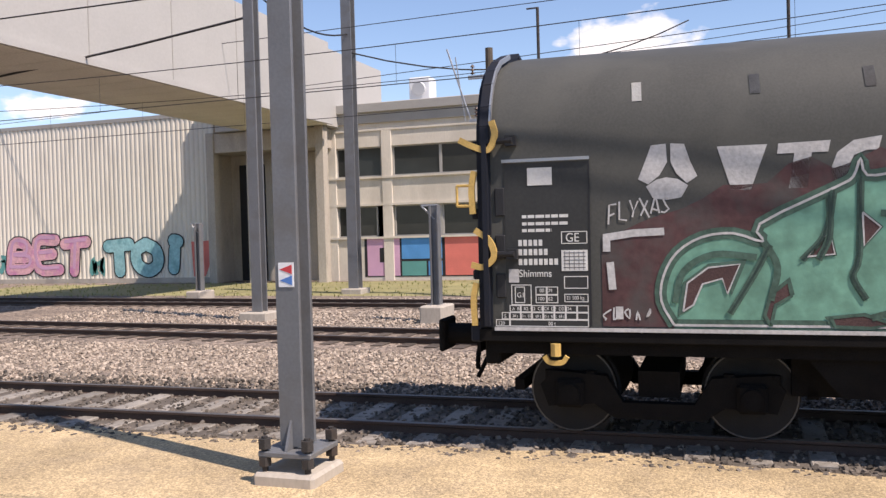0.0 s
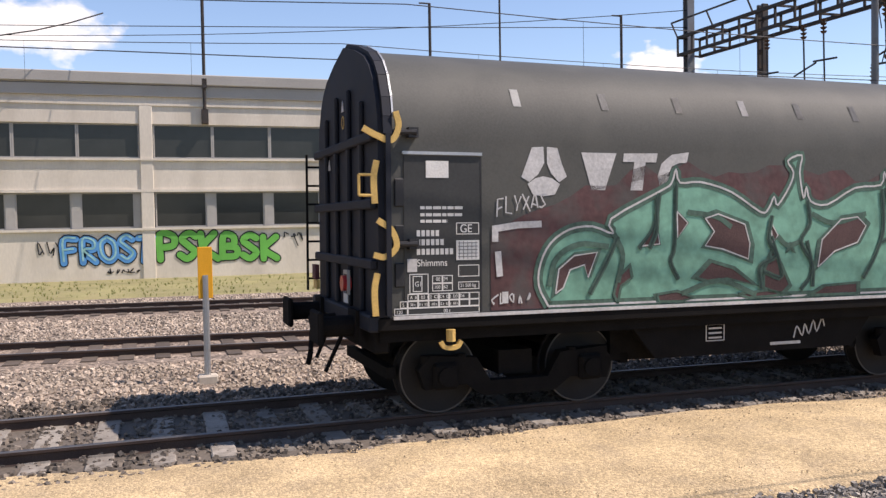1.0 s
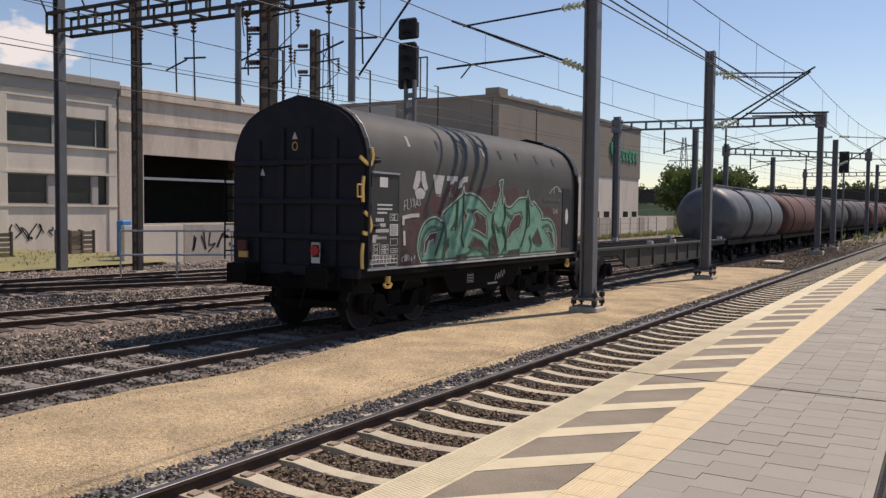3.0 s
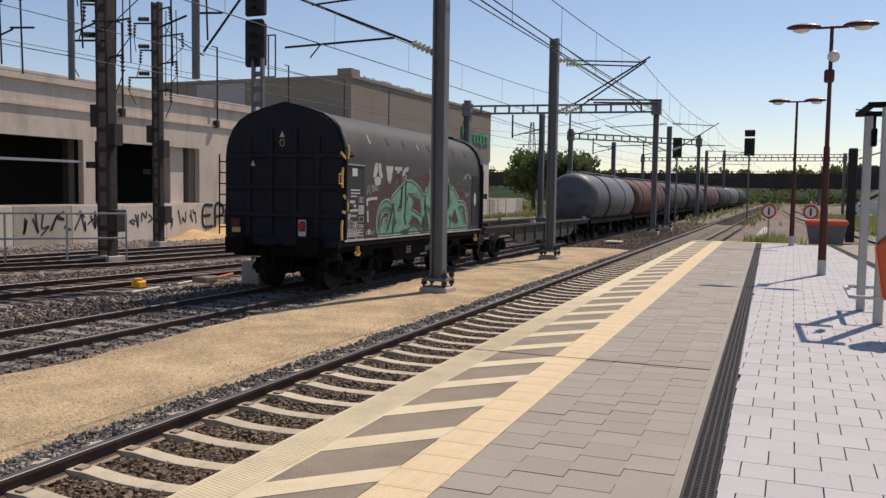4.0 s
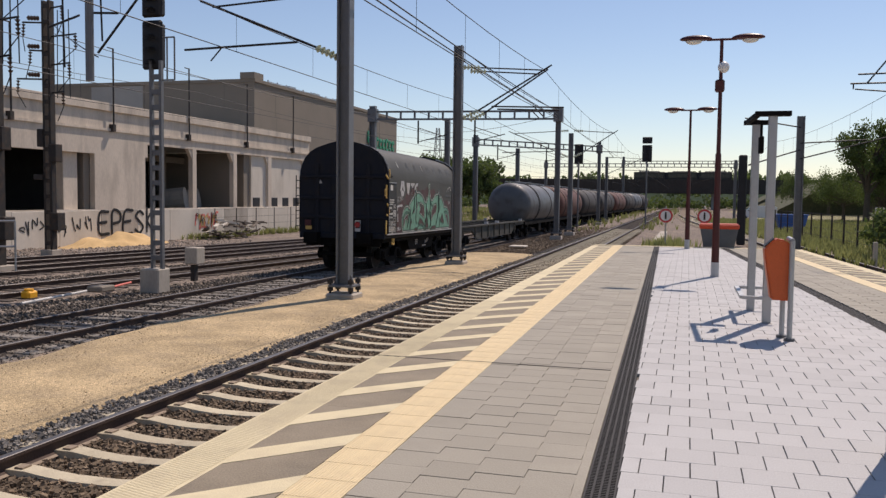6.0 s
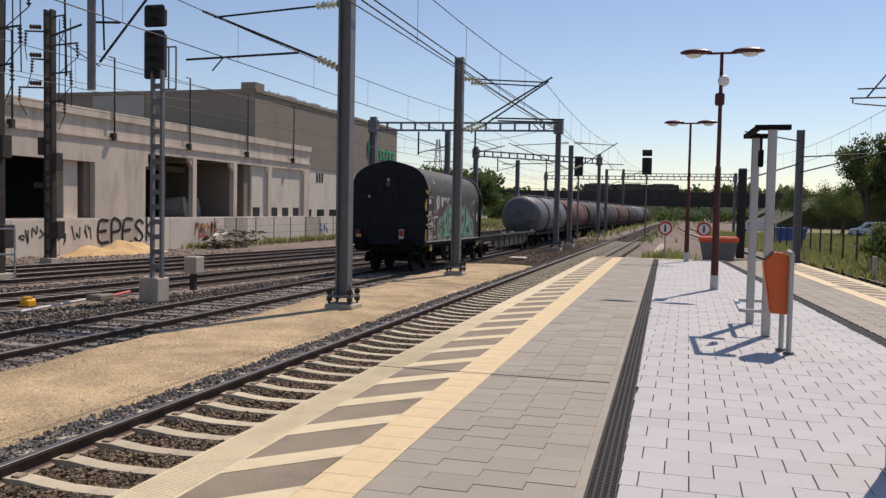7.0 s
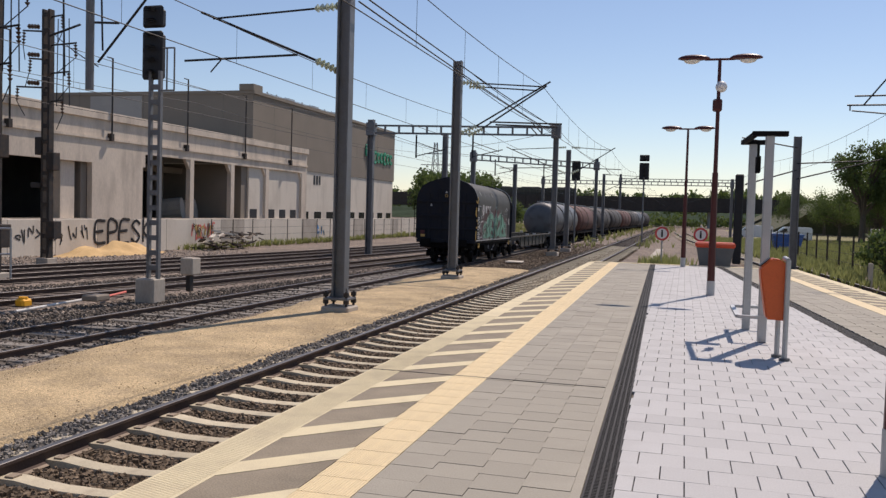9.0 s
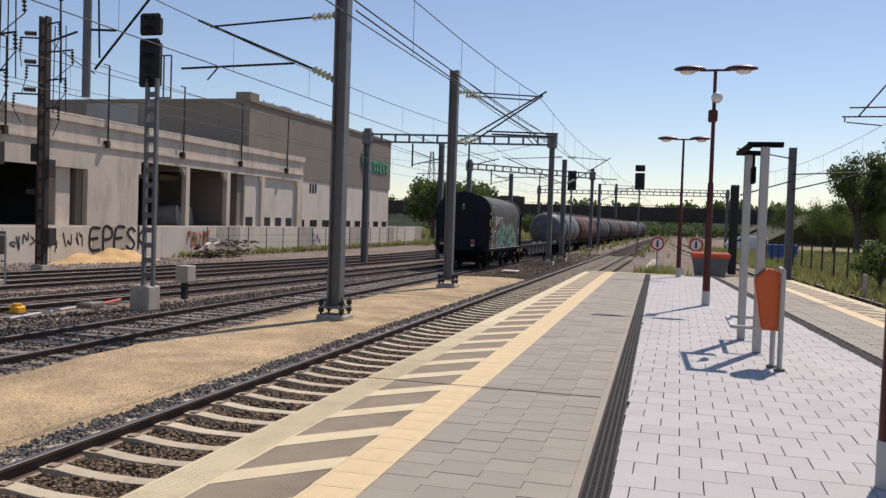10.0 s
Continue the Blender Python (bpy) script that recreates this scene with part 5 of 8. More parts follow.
box(bm, -0.06, 0.06, -0.75, 0.8, 7.5, 7.62), box(bm, -0.06, 0.06, -0.75, 0.8, 6.05, 6.15)
rod(bm, (0, -0.7, 6.1), (0, -1.5, 8.6), 0.03, 6), rod(bm, (0, -0.9, 6.1), (0, -1.2, 8.3), 0.02, 6), rod(bm, (0, 0.7, 6.1), (0, 0.3, 7.0), 0.03, 6)
part("crossarm", bm, "steel", wp)
for yy, zz in ((-0.6, 7.65), (0.6, 7.65), (-0.5, 6.2)):
    part("insulator", insulator(bmesh.new(), (0, yy, zz), (0, yy, zz + 0.35), 3, 0.08), "brown_insulator", wp)
sp = thing("short_post", (-20.5, -7.35, -0.6), "short grey steel post with a small bracket on a concrete block", "post")
bm = boxed(-0.5, 0.5, -0.3, 0.3, -0.2, 0.4, 0.04)
part("block", bm, "concrete", sp)
bm = bmesh.new()
for sy in (-0.1, 0.1):
    box(bm, -0.12, 0.12, sy - 0.015, sy + 0.015, 0.4, 2.9)
box(bm, -0.012, 0.012, -0.1, 0.1, 0.4, 2.9)
part("shaft", bm, "mast", sp)
bm = bmesh.new()
rod(bm, (0, 0, 2.55), (0, -0.35, 2.9), 0.025, 6), rod(bm, (0, -0.35, 2.9), (0, 0.1, 2.9), 0.025, 6)
part("bracket", bm, "steel", sp)
copy_thing(sp, pose(-27.5 * S, -19.2 * S, -0.7 * S))
ym = thing("marker_post", (-12.86, 0.62, -0.62), "yellow marker board on a thin grey post", "marker post")
part("post", rodded((0, 0, 0), (0, 0, 1.5), 0.045, 10), "steel", ym)
bm = boxed(-0.02, 0.02, -0.1, 0.1, 1.17, 1.9, 0.005)
part("board", bm, "marker", ym, "orange yellow board")
bm = boxed(-0.12, 0.12, -0.14, 0.14, -0.08, 0.08, 0.02)
part("foot", bm, "concrete", ym)


# ---------------------------------------------------------------- signals
def light_signal(x, y, base, z0, z1, label, lattice=True, heads=((0, 1.0),), w=0.5, r=0.3):
    t = thing("light_signal", (x, y, base), label, "signal", "light signals")
    bm = bmesh.new()
    h = z0 - base
    lean = 0.12
    if lattice:
        for sx in (-0.13, 0.13):
            box(bm, sx - 0.035 + lean, sx + 0.035 + lean, -0.05, 0.05, 0, h + 0.2)
        z = 0.7
        while z < h:
            box(bm, -0.13 + lean, 0.13 + lean, -0.04, 0.04, z, z + 0.12)
            z += 0.36
        part("mast", bm, "mast", t, "grey ladder mast")
        bm = boxed(-0.22, 0.3, -0.25, 0.25, -0.1, 0.5, 0.03)
        part("cabinet", bm, "concrete", t, "weathered grey box at the mast foot")
    else:
        rod(bm, (0, 0, 0), (0, 0, h + 0.2), 0.07, 10)
        part("mast", bm, "mast", t)
    for a, b in heads:
        za, zb = z0 + (z1 - z0) * a - base, z0 + (z1 - z0) * b - base
        bm = boxed(-w / 2, w / 2, -0.02, 0.1, za, zb, 0.05)
        box(bm, -w * 0.36, w * 0.36, 0.1, 0.3, za + 0.05, zb - 0.05, 0.04)
        hd = part("head", bm, "black", t, "matt black signal head")
        n = max(1, round((zb - za) / 0.3))
        for k in range(n):
            zz = za + (zb - za) * (k + 0.5) / n
            bm = bmesh.new()
            for a2 in np.linspace(0, math.pi, 7):
                bar(bm, (0.09 * math.cos(a2), -0.02, zz + 0.09 * math.sin(a2)), (0.09 * math.cos(a2), -0.2, zz + 0.09 * math.sin(a2) - 0.03), 0.05, 0.01)
            part("visor", bm, "black", hd)
    return t


sig = light_signal(-12.4, 18.0, -0.7, 4.56, 6.32, "black light signal on a grey ladder mast", heads=((0, 0.66), (0.7, 1.0)), w=0.55)
bm = bmesh.new()
for p, q in (((0.25, 0, 5.0), (0.62, 0, 5.0)), ((0.62, 0, 5.0), (0.62, 0, 6.0)), ((0.3, 0, 6.0), (0.62, 0, 6.0)), ((0.42, 0, 5.0), (0.42, 0, 6.0))):
    rod(bm, p, q, 0.02, 6)
part("ladder_cage", bm, "mast", sig)
light_signal(-8.6, 70, -1.0, 4.4, 6.0, "distant black light signal on a post", lattice=False, w=0.7)
light_signal(-3.6, 78, -0.8, 4.9, 7.1, "distant black light signal on a tall post", lattice=False, heads=((0, 0.68), (0.74, 1.0)), w=0.85)
bm = boxed(2.35, 2.75, 44.8, 45.2, -0.6, 3.85, 0.05)
solid("signal_case", bm, "black", "tall narrow black signal seen edge on", "signal")
cab = thing("relay_cabinet", (-12.35, 19.7, -0.66), "small grey relay cabinet on a short post", "cabinet")
bm = boxed(-0.16, 0.2, -0.2, 0.2, 0.45, 0.88, 0.02)
part("case", bm, "concrete", cab)
bm = boxed(-0.06, 0.06, -0.08, 0.08, 0, 0.42)
part("post", bm, "old_steel", cab)
bm = bmesh.new()
box(bm, -14.12, -13.88, 15.56, 15.86, -0.78, -0.58, 0.04)
rod(bm, (-14, 15.7, -0.6), (-14, 15.7, -0.54), 0.1, 12)
solid("yellow_box", bm, "marker", "small yellow rail box lying between tracks", "box")
bm = boxed(-12.9, -12.5, 16.2, 16.7, -0.62, -0.48, 0.03)
solid("brick_block", bm, "brown", "brown block lying on the ballast", "block")
bm = boxed(-7.6, -6.9, 37.4, 38.2, -0.58, -0.52, 0.01)
solid("cover_slab", bm, "facade", "pale concrete cable cover", "slab")


# ---------------------------------------------------------------- wires
def catenary(x0, y0, x1, y1, low, high, label, spans=6, lo=True):
    t = thing("catenary", (0, 0, 0), label, "overhead wire", "overhead wires")
    bm = bmesh.new()
    a, b = Vector((x0, y0, low)), Vector((x1, y1, low))
    rod(bm, a, b, 0.011, 4)
    part("contact_wire", bm, "wire", t)
    dr = bmesh.new()
    for k in range(spans):
        p, q = a.lerp(b, k / spans), a.lerp(b, (k + 1) / spans)
        up = Vector((0, 0, high - low))
        part("carrier_wire", cable(bmesh.new(), p + up, q + up, 0.011, 0.35, 10), "wire", t)
        for j in range(1, 8):
            c = p.lerp(q, j / 8)
            rod(dr, c, c + up - Vector((0, 0, 0.35 * 4 * (j / 8) * (1 - j / 8))), 0.005, 3)
    part("dropper", dr, "wire", t)["kind"] = "stuff"


catenary(-4.45, -51.4, -4.45, 209.6, 4.35, 5.62, "thin overhead wires above the platform track", 10)
catenary(-9.3, -60, -10.6, 200, 4.75, 5.85, "thin overhead wires above the freight track", 8)
catenary(-18.8, -60, -13.8, 200, 4.9, 6.1, "thin overhead wires above the yard track", 8)
catenary(-25.8, -60, -19.2, 200, 5.3, 6.6, "thin overhead wires above the siding", 8)
catenary(12.5, -60, 0.0, 200, 4.9, 6.1, "thin overhead wires above the side track", 8)
for k, (a, b, r, sag) in enumerate((((-6.86, 16.9, 6.22), (-6.95, 47.2, 6.3), 0.022, 0.1), ((-6.7, 16.9, 5.92), (-6.95, 47.2, 6.0), 0.022, 0.1), ((-7.2, 26.9, 6.4), (-6.95, 47.2, 6.4), 0.016, 0.2), ((-7.2, 26.9, 6.1), (-6.95, 47.2, 6.2), 0.016, 0.3),
                                    ((-6.95, 47.2, 6.4), (-7.6, 76.4, 6.3), 0.016, 0.3), ((-7.25, -4.0, 7.4), (-7.05, 16.9, 7.05), 0.018, 0.3), ((-7.25, -4.0, 7.0), (-7.05, 16.9, 6.9), 0.018, 0.4),
                                    ((-20.6, -12.5, 8.4), (-29.8, -13.9, 9.2), 0.03, 0.5), ((-29.8, -13.9, 8.5), (-39, -2.0, 10.5), 0.03, 1.3), ((-20.6, -12.5, 7.6), (-21.5, -50, 6.6), 0.035, 0.8),
                                    ((-24.4, 28.6, 8.4), (-13.9, 18.0, 4.9), 0.018, 0.1), ((-20.6, 21.2, 8.6), (-12.0, 17.9, 6.9), 0.014, 0.1), ((-24.4, 28.6, 7.9), (-17.3, 46, 6.2), 0.014, 0.3),
                                    ((-26.3, 17.8, 8.8), (-40, -6, 9.6), 0.014, 0.3), ((-26.3, 17.8, 8.2), (-40, -50, 8.6), 0.014, 0.3), ((-26.3, 17.8, 9.2), (-30, -60, 9.4), 0.014, 0.4),
                                    ((-17.3, 46.0, 6.3), (-16.2, 66, 6.1), 0.014, 0.3), ((-16.0, 57, 6.0), (-6.95, 47.2, 6.2), 0.012, 0.2))):
    solid("feeder_wire", cable(bmesh.new(), a, b, r, sag), "wire", "dark feeder wire between masts", "overhead wire", "feeder wires")
for y in (46.6, 71):
    t = thing("registration_arm", (0, 0, 0), "thin bracket arms hanging below the portal", "bracket arm", "bracket arms")
    for tx in (-14.0, -10.7):
        if y > 60:
            y = 66 + (tx - 0.8 + 16.2) / 8.6 * 10.4
        bm = bmesh.new()
        rod(bm, (tx - 0.8, y, 5.9), (tx - 0.8, y, 4.6), 0.05, 8)
        rod(bm, (tx - 0.8, y, 4.7), (tx + 0.9, y, 5.1), 0.025, 6), rod(bm, (tx - 0.8, y, 5.5), (tx + 0.7, y, 5.0), 0.02, 6)
        part("arm", bm, "wire", t)


# ---------------------------------------------------------------- freight train
# Each wagon: origin at rail level on the centre line, at the rear end of its body; it runs towards +y.
HALF = 1.40


def hood_profile(w=HALF, lift=0.0):
    """Half-round hood section above the rails: upright sides, then a polygonal vault to the ridge."""
    side = [(w, 1.1), (w, 2.88), (w * 0.99, 3.05), (w * 0.955, 3.24), (w * 0.875, 3.47), (w * 0.77, 3.63), (w * 0.63, 3.755), (w * 0.35, 3.89)]
    return [(x, z + lift) for x, z in side] + [(0, 4.01 + lift)] + [(-x, z + lift) for x, z in side[::-1]]


def wheelset(parent, y, r=0.44):
    ws = part("wheelset", rodded((-0.95, 0, 0), (0.95, 0, 0), 0.09, 12), "under", parent, "axle with two steel wheels", at=(0, y, r))
    for sx in (-1, 1):
        bm = bmesh.new()
        rod(bm, (sx * 0.69, 0, 0), (sx * 0.82, 0, 0), r, 40)
        rod(bm, (sx * 0.66, 0, 0), (sx * 0.69, 0, 0), r + 0.025, 40)
        rod(bm, (sx * 0.82, 0, 0), (sx * 0.90, 0, 0), 0.13, 16)
        w = part("wheel", bm, "wheel", ws, "dark steel disc wheel", smooth=True)
        bm = bmesh.new()
        c = [(math.cos(a), math.sin(a)) for a in np.linspace(0, 2 * math.pi, 40, endpoint=False)]
        for q0, q1 in zip(c, c[1:] + c[:1]):
            v = [bm.verts.new((sx * 0.823, q[0] * k, q[1] * k)) for k, q in ((r - 0.004, q0), (r - 0.004, q1), (r - 0.018, q1), (r - 0.018, q0))]
            u = [bm.verts.new((sx * 0.83, q.co.y, q.co.z)) for q in v]
            bm.faces.new(v), bm.faces.new(u)
        bmesh.ops.recalc_face_normals(bm, faces=bm.faces)
        if parent.get("detail"):
            part("rim", bm, "tread", ws, "worn bright wheel rim")
        else:
            bm.free()
    return ws


def bogie(wagon, y, spread=0.86):
    """A two-axle freight bogie: cast side frames, springs, axle boxes; its wheelsets roll on their own."""
    bm = bmesh.new()
    for sx in (-1, 1):
        pts = [(-spread - 0.3, 0.52), (-spread - 0.16, 0.66), (-0.5, 0.62), (-0.34, 0.36), (0.34, 0.36), (0.5, 0.62), (spread + 0.16, 0.66), (spread + 0.3, 0.52),
               (spread + 0.22, 0.3), (spread - 0.24, 0.34), (0.42, 0.2), (-0.42, 0.2), (-spread + 0.24, 0.34), (-spread - 0.22, 0.3)]
        prism(bm, [(y + a, b) for a, b in pts], "x", sx * 0.93, sx * 1.06)
        for e in (-spread, spread):
            box(bm, sx * 1.02, sx * 1.12, y + e - 0.14, y + e + 0.14, 0.3, 0.58, 0.03)
            rod(bm, (sx * 1.1, y + e, 0.44), (sx * 1.15, y + e, 0.44), 0.1, 12)
            for k in (-0.2, 0.2):
                rod(bm, (sx * 1.0, y + e + k, 0.42), (sx * 1.0, y + e + k, 0.66), 0.06, 8)
    box(bm, -0.95, 0.95, y - 0.2, y + 0.2, 0.4, 0.66)
    for e in (-spread - 0.55, spread + 0.55):
        box(bm, -0.9, 0.9, y + e - 0.05, y + e + 0.05, 0.42, 0.54)
    part("bogie_frame", bm, "under", wagon, "grimy cast bogie frame with springs")
    return [wheelset(wagon, y - spread), wheelset(wagon, y + spread)]


def buffers(wagon, y, s):
    for sx in (-0.875, 0.875):
        bm = bmesh.new()
        rod(bm, (sx, y, 1.0), (sx, y + s * 0.38, 1.0), 0.11, 14)
        box(bm, sx - 0.225, sx + 0.225, y + s * 0.36, y + s * 0.42, 0.83, 1.17, 0.02)
        box(bm, sx - 0.17, sx + 0.17, y - 0.02, y + 0.02, 0.83, 1.17)
        part("buffer", bm, "under", wagon, "black buffer with a broad rectangular plate")
    bm = bmesh.new()
    rod(bm, (0, y, 1.0), (0, y + s * 0.3, 0.98), 0.05, 8)
    for k in range(3):
        rod(bm, (0.03 * (-1) ** k, y + s * (0.25 + 0.02 * k), 0.95 - 0.16 * k), (-0.03 * (-1) ** k, y + s * (0.27 + 0.02 * k), 0.8 - 0.16 * k), 0.03, 6)
    rod(bm, (0.35, y, 0.85), (0.38, y + s * 0.2, 0.45), 0.025, 6)
    rod(bm, (-0.35, y, 0.85), (-0.3, y + s * 0.16, 0.5), 0.025, 6)
    part("coupling", bm, "under", wagon, "screw coupling with hanging brake hoses")


LH = 9.45
hood_wagon = thing("hood_wagon", (-9.85, -2.62, RAIL), "charcoal tarpaulin-hood freight wagon covered with green graffiti", "freight wagon")
hood_wagon["detail"] = 1
bm = bmesh.new()
prism(bm, hood_profile(), "y", 0.12, LH - 0.12)
for v in bm.verts:
    v.co.z = min(v.co.z, 4.01)
hood = part("hood", bm, "hood", hood_wagon, "dusty charcoal tarpaulin hood with stretched ribs", smooth=True)
for i, y in enumerate((1.5, 2.55, 3.5, 4.4, 5.2, 6.05, 7.1, 8.1)):
    bm = bmesh.new()
    for za, xa, zb, xb in ((3.27, HALF * 0.945 + 0.006, 3.46, HALF * 0.88 + 0.006),):
        v = [bm.verts.new(p) for p in ((xa, y, za), (xa, y + 0.09, za), (xb, y + 0.08, zb), (xb, y - 0.01, zb))]
        bm.faces.new(v)
        bmesh.ops.solidify(bm, geom=bm.faces[:], thickness=0.004)
    part("hood_patch", bm, "white" if i == 0 else ("chalk" if i == 3 else "tank_grey"), hood, "pale sewn patch")
for y, s, nm in ((0.0, 1, "rear"), (LH, -1, "front")):
    bm = bmesh.new()
    prism(bm, [(x, z) for x, z in hood_profile(HALF + 0.03, 0.03)], "y", y, y + s * 0.13)
    end = part("end_wall", bm, "endwall", hood_wagon, "navy blue steel end wall with pressed ribs")
    bm = bmesh.new()
    for x in (-0.85, -0.3, 0.3, 0.85):
        box(bm, x - 0.06, x + 0.06, y - s * 0.05, y, 1.15, 3.62 - abs(x) * 0.35, 0.015)
    for z in (1.65, 2.25, 2.92):
        box(bm, -HALF, HALF, y - s * 0.07, y, z - 0.05, z + 0.05, 0.015)
    box(bm, -HALF - 0.02, HALF + 0.02, y - s * 0.1, y + s * 0.02, 0.98, 1.15, 0.02)
    part("end_rib", bm, "endwall", end)
    bm = bmesh.new()
    pr = hood_profile(HALF + 0.055, 0.05)
    for (xa, za), (xb, zb) in zip(pr, pr[1:]):
        bar(bm, (xa, y + s * 0.09, za), (xb, y + s * 0.09, zb), 0.09, 0.05)
    part("end_rim", bm, "endwall", end, "rounded rim of the end wall")
    bm = bmesh.new()
    pr = hood_profile(HALF + 0.06, 0.06)
    for (xa, za), (xb, zb) in zip(pr[2:7], pr[3:8]):
        bar(bm, (xa, y + s * 0.145, za), (xb, y + s * 0.145, zb), 0.018, 0.05)
    part("seal_strip", bm, "steel", end, "bright metal edge strip")
    buffers(hood_wagon, y - s * 0.12, -s)
# rear end details
bm = bmesh.new()
rod(bm, (0.55, -0.17, 1.42), (0.55, -0.08, 1.42), 0.085, 18)
tl = part("tail_lamp", bm, "red", hood_wagon, "round red tail lamp")
bm = bmesh.new()
for z0, z1, x0, x1 in ((1.52, 1.56, 0.46, 0.64), (1.3, 1.54, 0.455, 0.475), (1.3, 1.54, 0.625, 0.645)):
    box(bm, x0, x1, -0.13, -0.1, z0, z1)
part("lamp_bracket", bm, "steel", tl)
bm = boxed(0.46, 0.64, -0.13, -0.12, 1.21, 1.31)
part("plate", bm, "white", hood_wagon, "small white plate")
bm = boxed(-1.2, -1.0, -0.13, -0.09, 1.25, 1.36)
part("reflector", bm, "amber", hood_wagon, "dull orange reflector")
bm = boxed(-1.22, -1.02, -0.14, -0.09, 1.37, 1.55)
part("lamp_box", bm, "gr_red", hood_wagon)
for x, z in ((-0.02, 3.32), (-0.75, 2.7)):
    bm = bmesh.new()
    prism(bm, [(x - 0.06, z), (x + 0.06, z), (x, z + 0.13)], "y", -0.012, -0.004)
    part("warning_triangle", bm, "chalk", hood_wagon, "small worn triangular label")
bm = bmesh.new()
ribbon(bm, [(-0.02 + 0.055 * math.cos(a), 3.2 + 0.07 * math.sin(a)) for a in np.linspace(0, 6.283, 14)], 0.018, -0.008, "xz", smooth=1)
part("ring_mark", bm, "amber", hood_wagon, "small orange ring label")
# lashings and yellow handles at the corner
for z, tilt in ((2.95, 0.1), (2.45, -0.25), (1.85, 0.15), (1.35, -0.3)):
    bm = bmesh.new()
    if z in (2.95, 1.85):
        ribbon(bm, [(-0.16, z + 0.03), (-0.02, z - 0.04), (0.13, z - 0.08), (0.2, z + 0.06), (0.17, z + 0.2)] if z > 2 else
               [(-0.02, z + 0.24), (0.12, z + 0.14), (0.17, z - 0.02), (0.06, z - 0.12), (-0.06, z - 0.1)], 0.06, HALF + 0.06, thick=0.03)
    else:
        ribbon(bm, [(-0.04, z - 0.2), (-0.05, z + 0.05), (-0.02, z + 0.22)], 0.06, HALF + 0.04, thick=0.03)
        if z > 2:
            for k in (-0.12, 0.08):
                rod(bm, (HALF + 0.06, -0.05, z + k), (HALF + 0.06, -0.2, z + k), 0.014, 6)
            rod(bm, (HALF + 0.06, -0.2, z - 0.12), (HALF + 0.06, -0.2, z + 0.08), 0.014, 6)
    part("locking_handle", bm, "amber", hood_wagon, "yellow locking handle")
for z in (2.95, 1.85):
    bm = rodded((HALF + 0.03, 0.1, z), (HALF + 0.1, 0.38, z), 0.03, 8)
    box(bm, HALF, HALF + 0.1, 0.3, 0.4, z - 0.05, z + 0.05)
    part("lock_bolt", bm, "black", hood_wagon)
bm = bmesh.new()
for z in np.arange(1.35, 2.9, 0.24):
    rod(bm, (-HALF - 0.12, -0.14, z), (-HALF - 0.12, 0.2, z), 0.014, 6)
for y in (-0.14, 0.2):
    rod(bm, (-HALF - 0.12, y, 1.2), (-HALF - 0.12, y, 2.95), 0.016, 6)
part("ladder", bm, "under", hood_wagon, "thin black side ladder")
# underframe
for sx in (-1, 1):
    part("sill", boxed(sx * 1.3, sx * 1.42, -0.02, LH + 0.02, 0.99, 1.12, 0.01), "under", hood_wagon, "black side sill")
    bm = prism(bmesh.new(), [(2.9, 0.99), (3.3, 0.5), (LH - 3.3, 0.5), (LH - 2.9, 0.99)], "x", sx * 1.15, sx * 1.22)
    part("belly_plate", bm, "under", hood_wagon, "black fish-bellied side plate")
part("floor_frame", boxed(-1.3, 1.3, 0.05, LH - 0.05, 0.86, 1.06), "under", hood_wagon)
part("belly_box", boxed(-0.9, 0.9, 2.9, LH - 2.9, 0.45, 0.86), "under", hood_wagon)
for y in (0.0, LH - 0.16):
    part("headstock", boxed(-1.25, 1.25, y, y + 0.16, 0.74, 1.1, 0.02), "under", hood_wagon, "black headstock beam")
bm = boxed(HALF + 0.024, HALF + 0.034, 0.15, LH - 0.1, 1.10, 1.135)
part("sill_line", bm, "chalk", hood_wagon, "worn white sill edge")
for y in (0.75, LH - 0.6):
    bm = bmesh.new()
    rod(bm, (HALF + 0.03, y, 0.98), (HALF + 0.03, y, 0.86), 0.05, 8)
    ribbon(bm, [(y - 0.11, 0.86), (y - 0.06, 0.8), (y + 0.06, 0.8), (y + 0.11, 0.86)], 0.045, HALF + 0.01, thick=0.04)
    part("rope_hook", bm, "amber", hood_wagon, "yellow shunting hook")
bm = bmesh.new()
for a, b, c, d in ((3.98, 4.24, 0.848, 0.86), (3.98, 4.24, 0.66, 0.672), (3.98, 3.992, 0.66, 0.86), (4.228, 4.24, 0.66, 0.86), (4.02, 4.2, 0.69, 0.71), (4.02, 4.2, 0.745, 0.765), (4.02, 4.2, 0.8, 0.82)):
    box(bm, 1.222, 1.228, a, b, c, d)
part("frame_marking", bm, "chalk", hood_wagon, "small faded white data frame")
for y0, y1, z in ((4.95, 5.4, 0.86), (4.9, 5.35, 0.57)):
    part("frame_bar", boxed(1.222, 1.228, y0, y1, z, z + 0.035), "chalk", hood_wagon, "faded white bar")
part("frame_scrawl", ribbon(bmesh.new(), [(5.25, 0.64), (5.3, 0.78), (5.38, 0.66), (5.42, 0.8), (5.48, 0.68), (5.55, 0.84), (5.6, 0.7), (5.68, 0.86), (5.72, 0.76)], 0.018, 1.222, thick=0.004, smooth=3), "chalk", hood_wagon, "chalky scrawl on the side plate")
hood_wheels = bogie(hood_wagon, 1.68) + bogie(hood_wagon, LH - 1.55)
